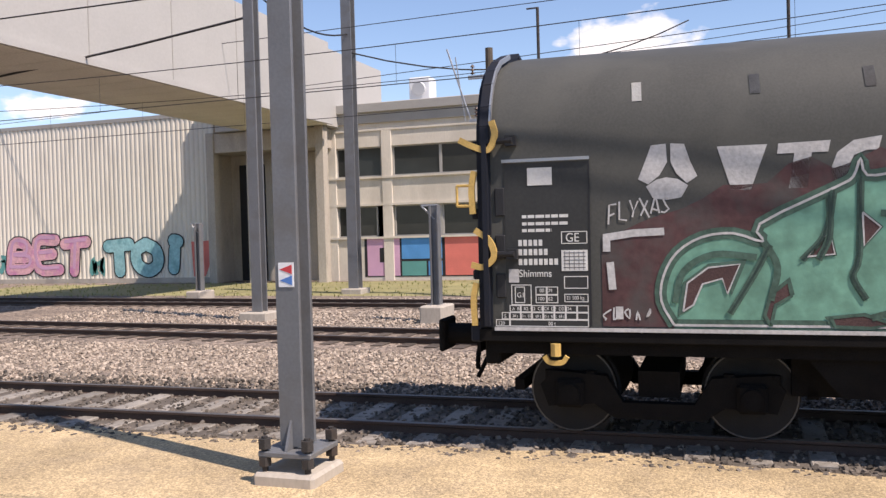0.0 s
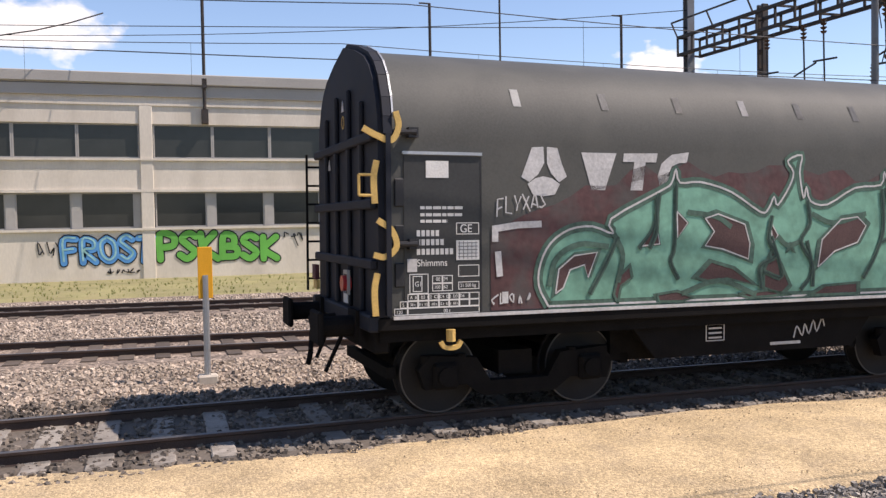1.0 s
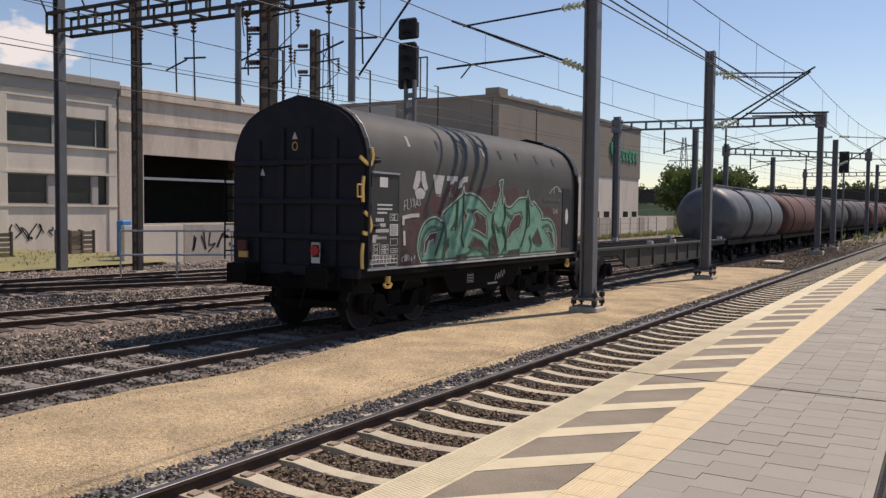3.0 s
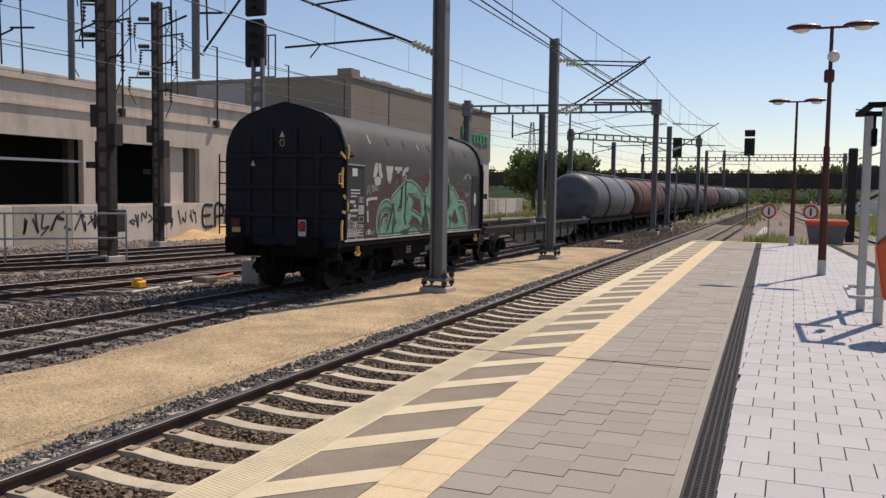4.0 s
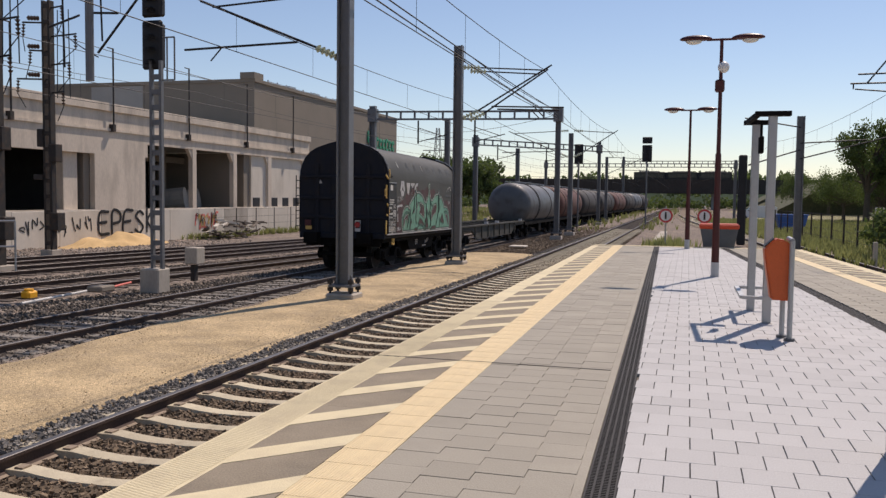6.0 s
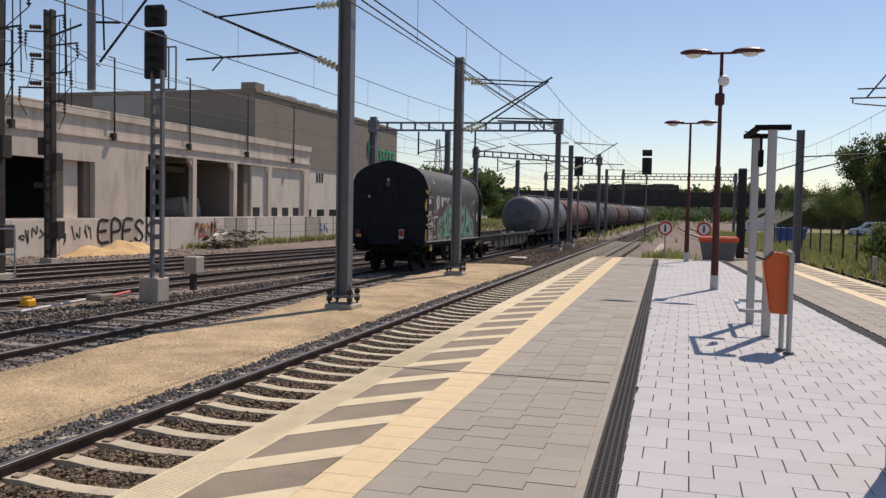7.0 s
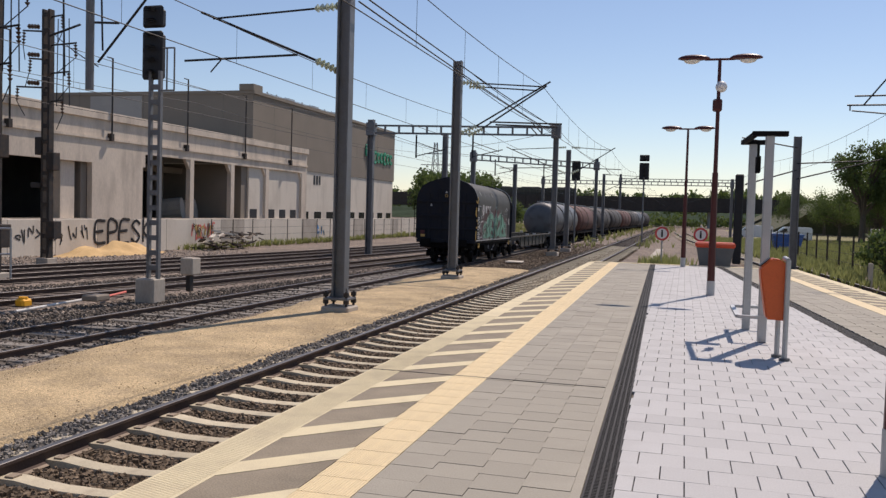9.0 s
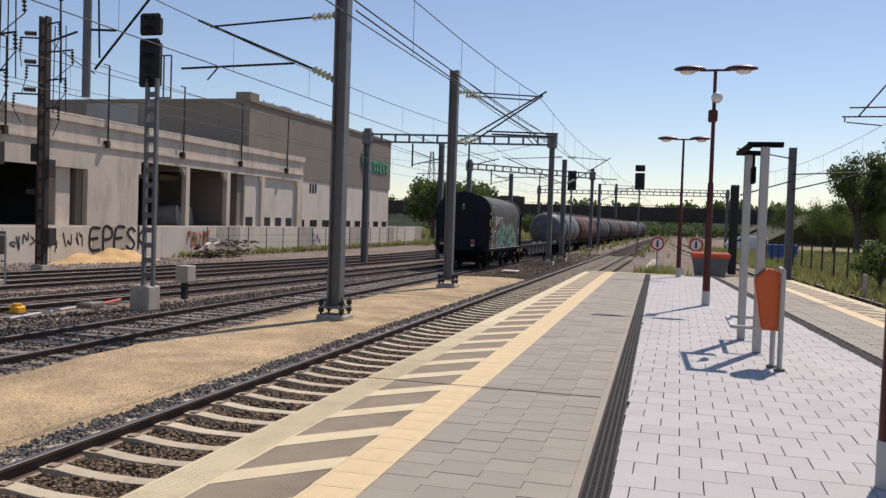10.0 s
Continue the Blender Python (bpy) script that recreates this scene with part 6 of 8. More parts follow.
# inspection panel with data
FX = HALF + 0.004
bm = bmesh.new()
box(bm, HALF - 0.01, HALF + 0.012, 0.27, 1.09, 1.16, 2.78)
panel = part("data_panel", bm, "panel_black", hood_wagon, "black data panel with white stencilled tables")
PX = HALF + 0.012
panel.location.z -= 0.05 * S
bm = bmesh.new()
box(bm, PX, PX + 0.02, 0.25, 1.1, 2.79, 2.82)
part("panel_hinge", bm, "steel", panel)
bm = boxed(PX, PX + 0.003, 1.085, 1.1, 1.2, 2.78)
part("panel_edge", bm, "black", panel)
bm = boxed(PX, PX + 0.005, 0.50, 0.74, 2.56, 2.73)
part("label_plate", bm, "white", panel, "cream paper label")
bm = bmesh.new()
box(bm, PX, PX + 0.006, 0.82, 1.07, 1.73, 1.93)
part("notice", bm, "white", panel, "white data sheet in a frame")
bm = bmesh.new()
for k in range(5):
    box(bm, PX + 0.006, PX + 0.008, 0.84, 1.05, 1.76 + k * 0.035, 1.767 + k * 0.035)
    box(bm, PX + 0.006, PX + 0.008, 0.85 + k * 0.045, 0.855 + k * 0.045, 1.74, 1.92)
part("notice_line", bm, "tank_grey", panel)
bm = boxed(PX, PX + 0.006, 0.30, 0.40, 1.62, 1.75)
part("grey_plate", bm, "chalk", panel, "small grey plate")
bm = bmesh.new()


def frame_lines(bm, y0, y1, z0, z1, w=0.008):
    for a, b, c, d in ((y0, y1, z0, z0 + w), (y0, y1, z1 - w, z1), (y0, y0 + w, z0, z1), (y1 - w, y1, z0, z1)):
        box(bm, PX, PX + 0.003, a, b, c, d)


frame_lines(bm, 0.82, 1.07, 1.99, 2.11)
frame_lines(bm, 0.84, 1.07, 1.56, 1.68)
frame_lines(bm, 0.32, 0.52, 1.4, 1.6)
frame_lines(bm, 0.355, 0.455, 1.42, 1.58)
frame_lines(bm, 0.56, 0.67, 1.42, 1.5), frame_lines(bm, 0.67, 0.78, 1.42, 1.5), frame_lines(bm, 0.56, 0.67, 1.5, 1.58), frame_lines(bm, 0.67, 0.78, 1.5, 1.58)
frame_lines(bm, 0.84, 1.07, 1.43, 1.51)
for k in range(7):
    frame_lines(bm, 0.30 + k * 0.11, 0.41 + k * 0.11, 1.33, 1.40), frame_lines(bm, 0.30 + k * 0.11, 0.41 + k * 0.11, 1.26, 1.33)
frame_lines(bm, 0.22, 0.30, 1.26, 1.33), frame_lines(bm, 0.16, 0.30, 1.19, 1.26), frame_lines(bm, 0.30, 1.07, 1.19, 1.26)
part("table_lines", bm, "white", panel, "thin white table lines")
side = (90, 0, 90)
# contact lines and running number: plain bars
bm = bmesh.new()
for y0, y1, z in ((0.44, 0.90, 2.245), (0.44, 0.885, 2.175), (0.44, 0.73, 2.11)):
    y = y0
    k = 0
    while y < y1:
        w = 0.045 + 0.02 * ((k * 7) % 3)
        box(bm, PX, PX + 0.003, y, min(y + w, y1), z, z + 0.03)
        y += w + 0.012
        k += 1
for y0, y1, z in ((0.40, 0.62, 1.975), (0.40, 0.70, 1.885), (0.40, 0.76, 1.79)):
    y = y0
    while y < y1:
        box(bm, PX, PX + 0.003, y, y + 0.035, z, z + 0.06)
        y += 0.05
part("text_bars", bm, "white", panel, "white stencilled lines")
for txt, size, y, z in (("Shimmns", 0.1, 0.40, 1.675), ("GE", 0.12, 0.86, 2.01), ("G1", 0.07, 0.375, 1.475), ("00 CM", 0.05, 0.6, 1.525), ("100 162", 0.05, 0.58, 1.445), ("21 500 kg", 0.048, 0.86, 1.455),
                        ("A  B1  B2  C2  C3 C4  D2  D3  D4", 0.045, 0.325, 1.35), ("38 t  50 t  55 t  60 t  55 t  65 t  68 t", 0.039, 0.325, 1.28), ("S", 0.05, 0.245, 1.275), ("120", 0.05, 0.18, 1.205), ("00 t", 0.05, 0.68, 1.205)):
    words("stencil", txt, size, panel, "white", (PX + 0.002, y, z), side, squeeze=0.9)
for z0, z1 in ((2.22, 2.5), (1.42, 1.66), (1.8, 2.04)):
    part("lock_recess", boxed(HALF, HALF + 0.02, 0.17, 0.27, z0, z1, 0.01), "black", hood_wagon, "black latch recess")
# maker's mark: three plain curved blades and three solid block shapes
def along(pts):
    """Marks drawn on the short plan of the side, spread over the full length of the hood."""
    return [(y * 1.022 + 0.14, z) for y, z in pts]


def painted(name, pts, depth, material, label="", parent=hood_wagon, rim=0.0):
    """A flat painted patch with a drawn outline on the wagon's side."""
    bm = bmesh.new()
    vs = [bm.verts.new((depth, *q)) for q in pts]
    bmesh.ops.triangle_fill(bm, use_beauty=True, use_dissolve=False, edges=[bm.edges.new((u, v)) for u, v in zip(vs, vs[1:] + vs[:1])], normal=(1, 0, 0))
    for f in bm.faces:
        if f.normal.x < 0:
            f.normal_flip()
    return part(name, bm, material, parent, label)


for blade in ([(1.38, 2.53), (1.44, 2.68), (1.5, 2.84), (1.63, 2.85), (1.64, 2.68), (1.57, 2.56), (1.47, 2.48)], [(1.67, 2.85), (1.79, 2.84), (1.84, 2.68), (1.9, 2.54), (1.81, 2.48), (1.72, 2.57), (1.67, 2.68)],
              [(1.45, 2.46), (1.54, 2.52), (1.63, 2.54), (1.73, 2.52), (1.82, 2.46), (1.76, 2.35), (1.63, 2.33), (1.51, 2.35)]):
    painted("emblem", along(blade), FX + 0.001, "chalk", "faded white blade of a three-part emblem")
for block in ([(2.07, 2.8), (2.49, 2.8), (2.35, 2.4), (2.19, 2.4)], [(2.58, 2.8), (3.0, 2.81), (2.98, 2.71), (2.85, 2.71), (2.81, 2.4), (2.66, 2.4), (2.71, 2.71), (2.57, 2.71)],
              [(3.4, 2.83), (3.18, 2.8), (3.05, 2.7), (3.0, 2.56), (3.03, 2.43), (3.16, 2.41), (3.18, 2.53), (3.14, 2.58), (3.18, 2.67), (3.28, 2.71), (3.37, 2.71)]):
    painted("block_mark", along(block), FX + 0.001, "chalk", "faded white block mark")
# far-end panel and pale roundel
bm = bmesh.new()
box(bm, HALF, HALF + 0.012, 8.53, 9.05, 1.3, 2.75)
part("end_panel", bm, "black", hood_wagon, "black recessed end panel")
bm = bmesh.new()
prism(bm, [(8.8 + 0.09 * math.cos(a), 2.05 + 0.2 * math.sin(a)) for a in np.linspace(0, 6.283, 20, endpoint=False)], "x", HALF + 0.012, HALF + 0.017)
part("roundel", bm, "white", hood_wagon, "white oval roundel")
# graffiti in layers: red haze, white outline, dark outline, green fill


def spray(name, strokes, width, depth, material, label, parent=hood_wagon, smooth=5):
    bm = bmesh.new()
    for k, s in enumerate(strokes):
        ribbon(bm, s, width, depth + 0.0004 * k, thick=0.002, smooth=smooth)
        part(name, bm, material, parent, label)
        bm = bmesh.new()
    bm.free()


# the big piece: a winged outline with spikes, cut open by dark red holes
PIECE = [(1.68, 1.17), (1.57, 1.39), (1.59, 1.62), (1.71, 1.84), (1.93, 1.98), (2.2, 2.01), (2.45, 1.93), (2.42, 2.09), (3.02, 2.39), (3.17, 2.48), (3.23, 2.64), (3.28, 2.49), (3.55, 2.5), (3.96, 2.39), (4.36, 2.16),
         (4.47, 2.2), (4.55, 2.34), (4.6, 2.24), (4.77, 2.47), (4.82, 2.63), (4.74, 2.76), (4.94, 2.83), (4.91, 2.63), (4.97, 2.32), (5.01, 2.46), (5.07, 2.29), (5.32, 2.25), (5.73, 2.45), (6.13, 2.49),
         (6.18, 2.65), (6.27, 2.46), (6.44, 2.31), (6.51, 2.4), (7.02, 2.1), (6.99, 2.0), (7.35, 2.0), (7.63, 1.9), (7.83, 1.65), (7.88, 1.38), (7.85, 1.17)]
HOLES = [[(1.76, 1.3), (1.8, 1.56), (1.98, 1.7), (2.25, 1.73), (2.14, 1.46), (2.1, 1.6), (1.93, 1.55), (1.85, 1.36)], [(2.8, 1.79), (2.98, 2.02), (3.02, 1.81)], [(3.24, 2.17), (3.38, 2.04), (3.25, 1.88)],
         [(3.61, 2.09), (3.78, 2.14), (4.14, 2.02), (4.21, 1.8), (4.19, 1.62), (3.84, 1.74), (3.61, 1.78), (3.73, 1.94)], [(3.49, 1.42), (3.69, 1.6), (3.98, 1.52), (4.26, 1.32), (3.9, 1.4), (3.68, 1.37)],
         [(2.5, 1.17), (2.54, 1.36), (2.67, 1.44), (2.64, 1.57), (2.5, 1.45), (2.45, 1.27)], [(4.49, 2.06), (4.6, 1.89), (4.53, 1.8)]]
HOLES += [[(5.18, 1.5), (5.24, 1.83), (5.52, 2.07), (5.77, 2.1), (5.9, 1.99), (5.77, 1.79), (5.43, 1.69)],
         [(4.53, 1.71), (4.41, 1.48), (4.41, 1.28), (4.65, 1.2), (4.77, 1.31), (4.65, 1.54)], [(6.5, 1.51), (6.75, 1.73), (7.0, 1.41), (6.89, 1.35), (6.61, 1.42)], [(7.22, 1.71), (7.57, 1.66), (7.73, 1.36), (7.61, 1.33), (7.46, 1.55)],
         [(2.98, 1.25), (3.24, 1.28), (3.45, 1.2), (3.3, 1.16), (3.02, 1.17)], [(4.06, 1.22), (4.45, 1.25), (4.8, 1.19), (4.2, 1.17)], [(5.07, 1.17), (5.29, 1.28), (5.76, 1.3), (5.76, 1.17)],
         [(4.78, 1.8), (4.72, 1.68), (4.78, 1.73), (4.84, 1.68)]]
SHADE = [[(3.02, 2.37), (2.95, 2.0), (2.76, 1.76)], [(3.23, 2.48), (3.21, 1.8), (3.16, 1.61), (3.26, 1.41)], [(4.51, 1.88), (4.66, 1.41), (4.4, 1.47)], [(5.02, 1.82), (5.09, 1.45), (4.93, 1.24)], [(6.2, 2.46), (6.3, 1.91), (6.12, 1.78)]]
SHADE += [[(3.38, 2.16), (3.75, 2.11), (3.96, 1.99)], [(5.09, 2.14), (5.41, 2.03), (5.9, 2.14)], [(4.6, 1.88), (4.74, 1.77), (4.95, 1.82)], [(7.02, 1.79), (7.36, 1.84), (7.6, 1.66)], [(1.69, 1.38), (1.77, 1.67), (2.03, 1.82), (2.39, 1.79)],
         [(2.45, 1.93), (2.56, 1.7), (2.5, 1.4)], [(3.3, 1.25), (3.8, 1.38), (4.3, 1.2)], [(6.3, 1.6), (6.42, 1.4), (6.3, 1.2)], [(2.98, 2.33), (2.98, 1.98), (2.89, 1.76)], [(5.02, 2.3), (5.06, 2.03), (4.93, 1.81), (5.1, 1.54), (5.1, 1.27)],
         [(4.52, 2.12), (4.47, 1.85), (4.57, 1.65), (4.35, 1.53), (4.37, 1.27)], [(2.5, 1.9), (2.37, 1.64), (2.16, 1.28)], [(6.14, 2.44), (6.17, 1.96), (6.04, 1.62), (5.86, 1.35)]]
PIECE, HOLES, SHADE = along(PIECE), [along(h) for h in HOLES], [along(h) for h in SHADE]


def haze(y, z):
    """The red cloud's upper edge over the wagon's side, ragged."""
    return z + 0.05 * math.sin(y * 9.1) + 0.03 * math.sin(y * 23)


top = [(y, haze(y, z)) for y, z in zip(np.linspace(1.2, 8.4, 40), np.interp(np.linspace(1.2, 8.4, 40), (1.2, 2.0, 3.0, 3.7, 4.3, 4.7, 5.2, 5.8, 6.6, 7.2, 8.1), (1.95, 2.3, 2.62, 2.66, 2.56, 2.72, 2.66, 2.62, 2.5, 2.3, 2.2)))]
painted("red_haze", top + [(8.4, 1.15), (1.2, 1.15)], FX + 0.001, "haze_red", "dull red sprayed cloud behind the letters")
ROUND = [(q.x, q.y) for q in line_of([(*q, 0) for q in PIECE], 3)]
painted("green_fill", ROUND, FX + 0.003, "gr_green", "mint green sprayed letters")
loop = ROUND + ROUND[:1]
spray("dark_edge", [loop], 0.11, FX + 0.004, "gr_shade", "soft dark sprayed edge", smooth=0)
spray("white_outline", [loop], 0.022, FX + 0.007, "chalk", "thin white sprayed outline", smooth=0)
for k, h in enumerate(HOLES):
    cy, cz = sum(q[0] for q in h) / len(h), sum(q[1] for q in h) / len(h)
    wide = [(cy + (a - cy) * 1.22, max(1.16, cz + (b - cz) * 1.22)) for a, b in h]
    painted("hole_shade", wide, FX + 0.0095, "gr_shade", "dark mint shade round the cut-out")
    hole = painted("red_hole", h, FX + 0.010, "gr_cut", "dark red cut-out between letters")
    spray("hole_edge", [h + h[:1]], 0.03 if k not in (0, 1, 2, 3, 6, 7, 10) else 0.016, FX + 0.011, "gr_shade" if k not in (0, 1, 2, 3, 6, 7, 10) else "chalk", "", hole, smooth=0)
spray("shade_line", SHADE, 0.06, FX + 0.008, "gr_shade", "dark sprayed line between letters", smooth=4)
spray("inner_line", SHADE[:5] + SHADE[-5:], 0.02, FX + 0.016, "gr_dark", "thin black letter edge", smooth=4)
def scrawl(y0, z0, n, w, h, seed):
    r = random.Random(seed)
    return [[(y0 + k * w + r.uniform(0, w), z0 + r.uniform(0, h)) for _ in range(4)] for k in range(n)]


wob = random.Random(12)
for n, c in enumerate("FLYXAS"):
    lean = wob.uniform(-0.15, 0.3)
    spray("tag_letter", [[(1.27 + (n + a * 0.8 + (b - 0.5) * lean) * 0.098, 2.13 + 0.016 * n + b * 0.17 + wob.uniform(-0.02, 0.02)) for a, b in g] for g in GLYPHS[c]], 0.016, FX + 0.004, "chalk", "thin white scrawled letter", smooth=0)
spray("tag", scrawl(1.2, 1.2, 5, 0.09, 0.14, 4), 0.016, FX + 0.006, "chalk", "small pale scrawl", smooth=2)
spray("tag", [[(7.72, 2.6), (7.95, 2.74), (8.2, 2.78), (8.42, 2.66)], [(8.0, 2.74), (7.98, 2.6)], [(8.2, 2.78), (8.28, 2.68), (8.42, 2.66)]] + scrawl(7.95, 2.1, 3, 0.1, 0.15, 8), 0.022, FX + 0.004, "chalk", "white scrawled tag", smooth=2)
spray("tag", [[(1.22, 1.99), (1.5, 2.03), (1.78, 2.04)], [(1.25, 2.0), (1.25, 1.86)], [(1.28, 1.76), (1.3, 1.5)], [(1.36, 1.34), (1.36, 1.22)]], 0.07, FX + 0.006, "chalk", "broad white sprayed bars", smooth=0)
bm = bmesh.new()
for k in range(9):
    box(bm, FX, FX + 0.003, 7.36 + k * 0.115, 7.45 + k * 0.115, 2.4, 2.48)
part("name_bars", bm, "tank_grey", hood_wagon, "faded small lettering")

# flat container wagon
FL = 17.4
flat_wagon = thing("flat_wagon", (-9.85, -2.62 + LH + 0.95, RAIL), "empty skeletal container flat wagon, green grey and rusty", "freight wagon")
bm = bmesh.new()
for sx in (-1, 1):
    prism(bm, [(0.0, 1.12), (0.0, 0.92), (3.0, 0.9), (4.2, 0.45), (FL - 4.2, 0.45), (FL - 3.0, 0.9), (FL, 0.92), (FL, 1.12)], "x", sx * 1.12, sx * 1.2)
    box(bm, sx * 1.1, sx * 1.28, 0, FL, 1.08, 1.15)
    for y in np.arange(3.6, FL - 3, 1.5):
        box(bm, sx * 1.19, sx * 1.25, y - 0.05, y + 0.05, 0.5, 1.08)
part("side_sill", bm, "flat", flat_wagon, "fish-bellied side sills with stiffeners")
for y in np.arange(0.15, FL, 1.55):
    bm = boxed(-1.15, 1.15, y - 0.08, y + 0.08, 0.98, 1.12)
    part("cross_member", bm, "flat", flat_wagon)
for y in (0.6, 6.6, 9.4, FL - 0.6):
    for sx in (-1, 1):
        bm = boxed(sx * 1.1 - 0.09, sx * 1.1 + 0.09, y - 0.09, y + 0.09, 1.12, 1.26)
        part("container_spigot", bm, "chalk" if y > 6 else "flat", flat_wagon, "folding container lock")
bm = boxed(-0.25, 0.25, 0.1, FL - 0.1, 0.75, 1.05)
part("centre_sill", bm, "under", flat_wagon)
buffers(flat_wagon, 0, -1), buffers(flat_wagon, FL, 1)
flat_wheels = bogie(flat_wagon, 1.8) + bogie(flat_wagon, FL - 1.8)


def tank_wagon(y, length, material, belts, label):
    w = thing("tank_wagon", (-9.85, y, RAIL), label, "freight wagon", "tank wagons of the train")
    bm = bmesh.new()
    n = 36
    prof = [(0.0, 0.0), (0.05, 0.55), (0.16, 0.95), (0.32, 1.24), (0.5, 1.38), (0.7, 1.43)]
    prof = prof + [(length - d, r) for d, r in prof[::-1]]
    rings = [[bm.verts.new((r * math.cos(a), yy, 2.1 + r * math.sin(a))) for a in np.linspace(0, 2 * math.pi, n, endpoint=False)] for yy, r in prof if r]
    for a, b in zip(rings, rings[1:]):
        for i in range(n):
            bm.faces.new((a[i], a[(i + 1) % n], b[(i + 1) % n], b[i]))
    bm.faces.new(rings[0]), bm.faces.new(rings[-1][::-1])
    bmesh.ops.recalc_face_normals(bm, faces=bm.faces)
    shell = part("tank_shell", bm, material, w, "round tank shell with dished ends", smooth=True)
    for by in belts:
        bm = bmesh.new()
        c = [(1.45 * math.cos(a), 2.1 + 1.45 * math.sin(a)) for a in np.linspace(0, 2 * math.pi, 30, endpoint=False)]
        for p, q in zip(c, c[1:] + c[:1]):
            bar(bm, (p[0], by, p[1]), (q[0], by, q[1]), 0.12, 0.03)
        part("tank_belt", bm, "tank_dark", shell, "dark ring band")
    bm = bmesh.new()
    rod(bm, (0, length / 2, 3.4), (0, length / 2, 3.75), 0.33, 18)
    part("dome", bm, "tank_dark", shell)
    bm = bmesh.new()
    for sx in (-0.35, 0.35):
        bar(bm, (sx, 0.8, 3.62), (sx, length - 0.8, 3.62), 0.03, 0.03)
    for k in range(8):
        yy = 0.8 + (length - 1.6) * k / 7
        bar(bm, (-0.35, yy, 3.6), (0.35, yy, 3.6), 0.04, 0.02)
        rod(bm, (0.35, yy, 3.45), (0.35, yy, 3.62), 0.015, 5), rod(bm, (-0.35, yy, 3.45), (-0.35, yy, 3.62), 0.015, 5)
    part("catwalk", bm, "steel", w, "narrow roof catwalk")
    bm = bmesh.new()
    for sx in (-1, 1):
        box(bm, sx * 1.05, sx * 1.2, -0.2, length + 0.2, 0.85, 1.08)
    box(bm, -1.1, 1.1, -0.25, 0.5, 0.85, 1.1), box(bm, -1.1, 1.1, length - 0.5, length + 0.25, 0.85, 1.1)
    for yy in (1.8, length - 1.8):
        box(bm, -1.0, 1.0, yy - 0.25, yy + 0.25, 0.66, 1.1)
    box(bm, 1.0, 1.15, length * 0.4, length * 0.47, 0.3, 0.85)
    part("underframe", bm, "under", w)
    buffers(w, -0.25, -1), buffers(w, length + 0.25, 1)
    return w, bogie(w, 1.8) + bogie(w, length - 1.8)


tanks = []
y = -2.62 + LH + 0.95 + FL + 1.0
for k, (length, material, belts, label) in enumerate((
        (13.2, "tank_grey", (3.6, 4.0, 9.0), "grey tank wagon with dark ring bands"),
        (13.2, "tank_rust", (2.0, 6.0, 11.0), "red brown tank wagon with dark bands"),
        (13.2, "tank_dark", (3.6, 9.0), "dark sooty tank wagon"),
        (13.2, "tank_dark", (3.6, 9.0), "dark sooty tank wagon"),
        (13.2, "tank_rust", (4.0, 8.5), "brown rusty tank wagon"),
        (13.2, "tank_dark", (3.6, 9.0), "dark sooty tank wagon"),
        (13.2, "tank_grey", (4.4, 8.8), "pale grey tank wagon"),
        (13.2, "tank_dark", (3.6, 9.0), "dark sooty tank wagon"))):
    tanks.append((*tank_wagon(y, length, material, belts, label), y, length))
    y += length + 1.35


# ---------------------------------------------------------------- platform furniture
def platform_lamp(x, y, h, lift=0.0):
    t = thing("platform_lamp", (x, y, 0), "dark red platform lamp post with two flat heads", "street lamp", "platform lamps")
    bm = bmesh.new()
    rod(bm, (0, 0, 0), (0, 0, 0.3), 0.085, 14)
    part("foot", bm, "paver_pale", t, "pale concrete sleeve")
    bm = bmesh.new()
    rod(bm, (0, 0, 0.3), (0, 0, h * 0.52), 0.08, 14, 0.06)
    rod(bm, (0, 0, h * 0.52), (0, 0, h), 0.045, 12, 0.035)
    part("post", bm, "lamp_red", t)
    bm = rodded((-0.3, 0, h - 0.02), (0.3, 0, h - 0.02), 0.025, 8)
    part("crossbar", bm, "lamp_red", t)
    for s in (-1, 1):
        bm = bmesh.new()
        g = bmesh.ops.create_uvsphere(bm, u_segments=20, v_segments=10, radius=1)
        for v in bm.verts:
            v.co = Vector((s * 0.52 + v.co.x * 0.33, v.co.y * 0.14, h + v.co.z * (0.085 if v.co.z > 0 else 0.04)))
        hd = part("lamp_head", bm, "lamp_red", t, "flat dark red lamp head", smooth=True)
        bm = bmesh.new()
        bmesh.ops.create_uvsphere(bm, u_segments=14, v_segments=8, radius=1)
        for v in bm.verts:
            v.co = Vector((s * 0.56 + v.co.x * 0.17, v.co.y * 0.1, h - 0.035 + min(v.co.z, 0) * 0.075))
        part("lamp_cover", bm, "lens", hd, "clear lamp bowl", smooth=True)
    return t


lamp = platform_lamp(0.58, 18.9, 4.95)
bm = bmesh.new()
bmesh.ops.create_uvsphere(bm, u_segments=14, v_segments=8, radius=0.12)
bmesh.ops.translate(bm, vec=(0.05, 0, 4.36), verts=bm.verts)
part("dome_camera", bm, "sign_white", lamp, "white dome camera", smooth=True)
bm = boxed(-0.11, 0.08, -0.1, 0.1, 3.85, 4.1, 0.03)
part("junction_box", bm, "lamp_red", lamp)
platform_lamp(0.0, 29.4, 4.55)

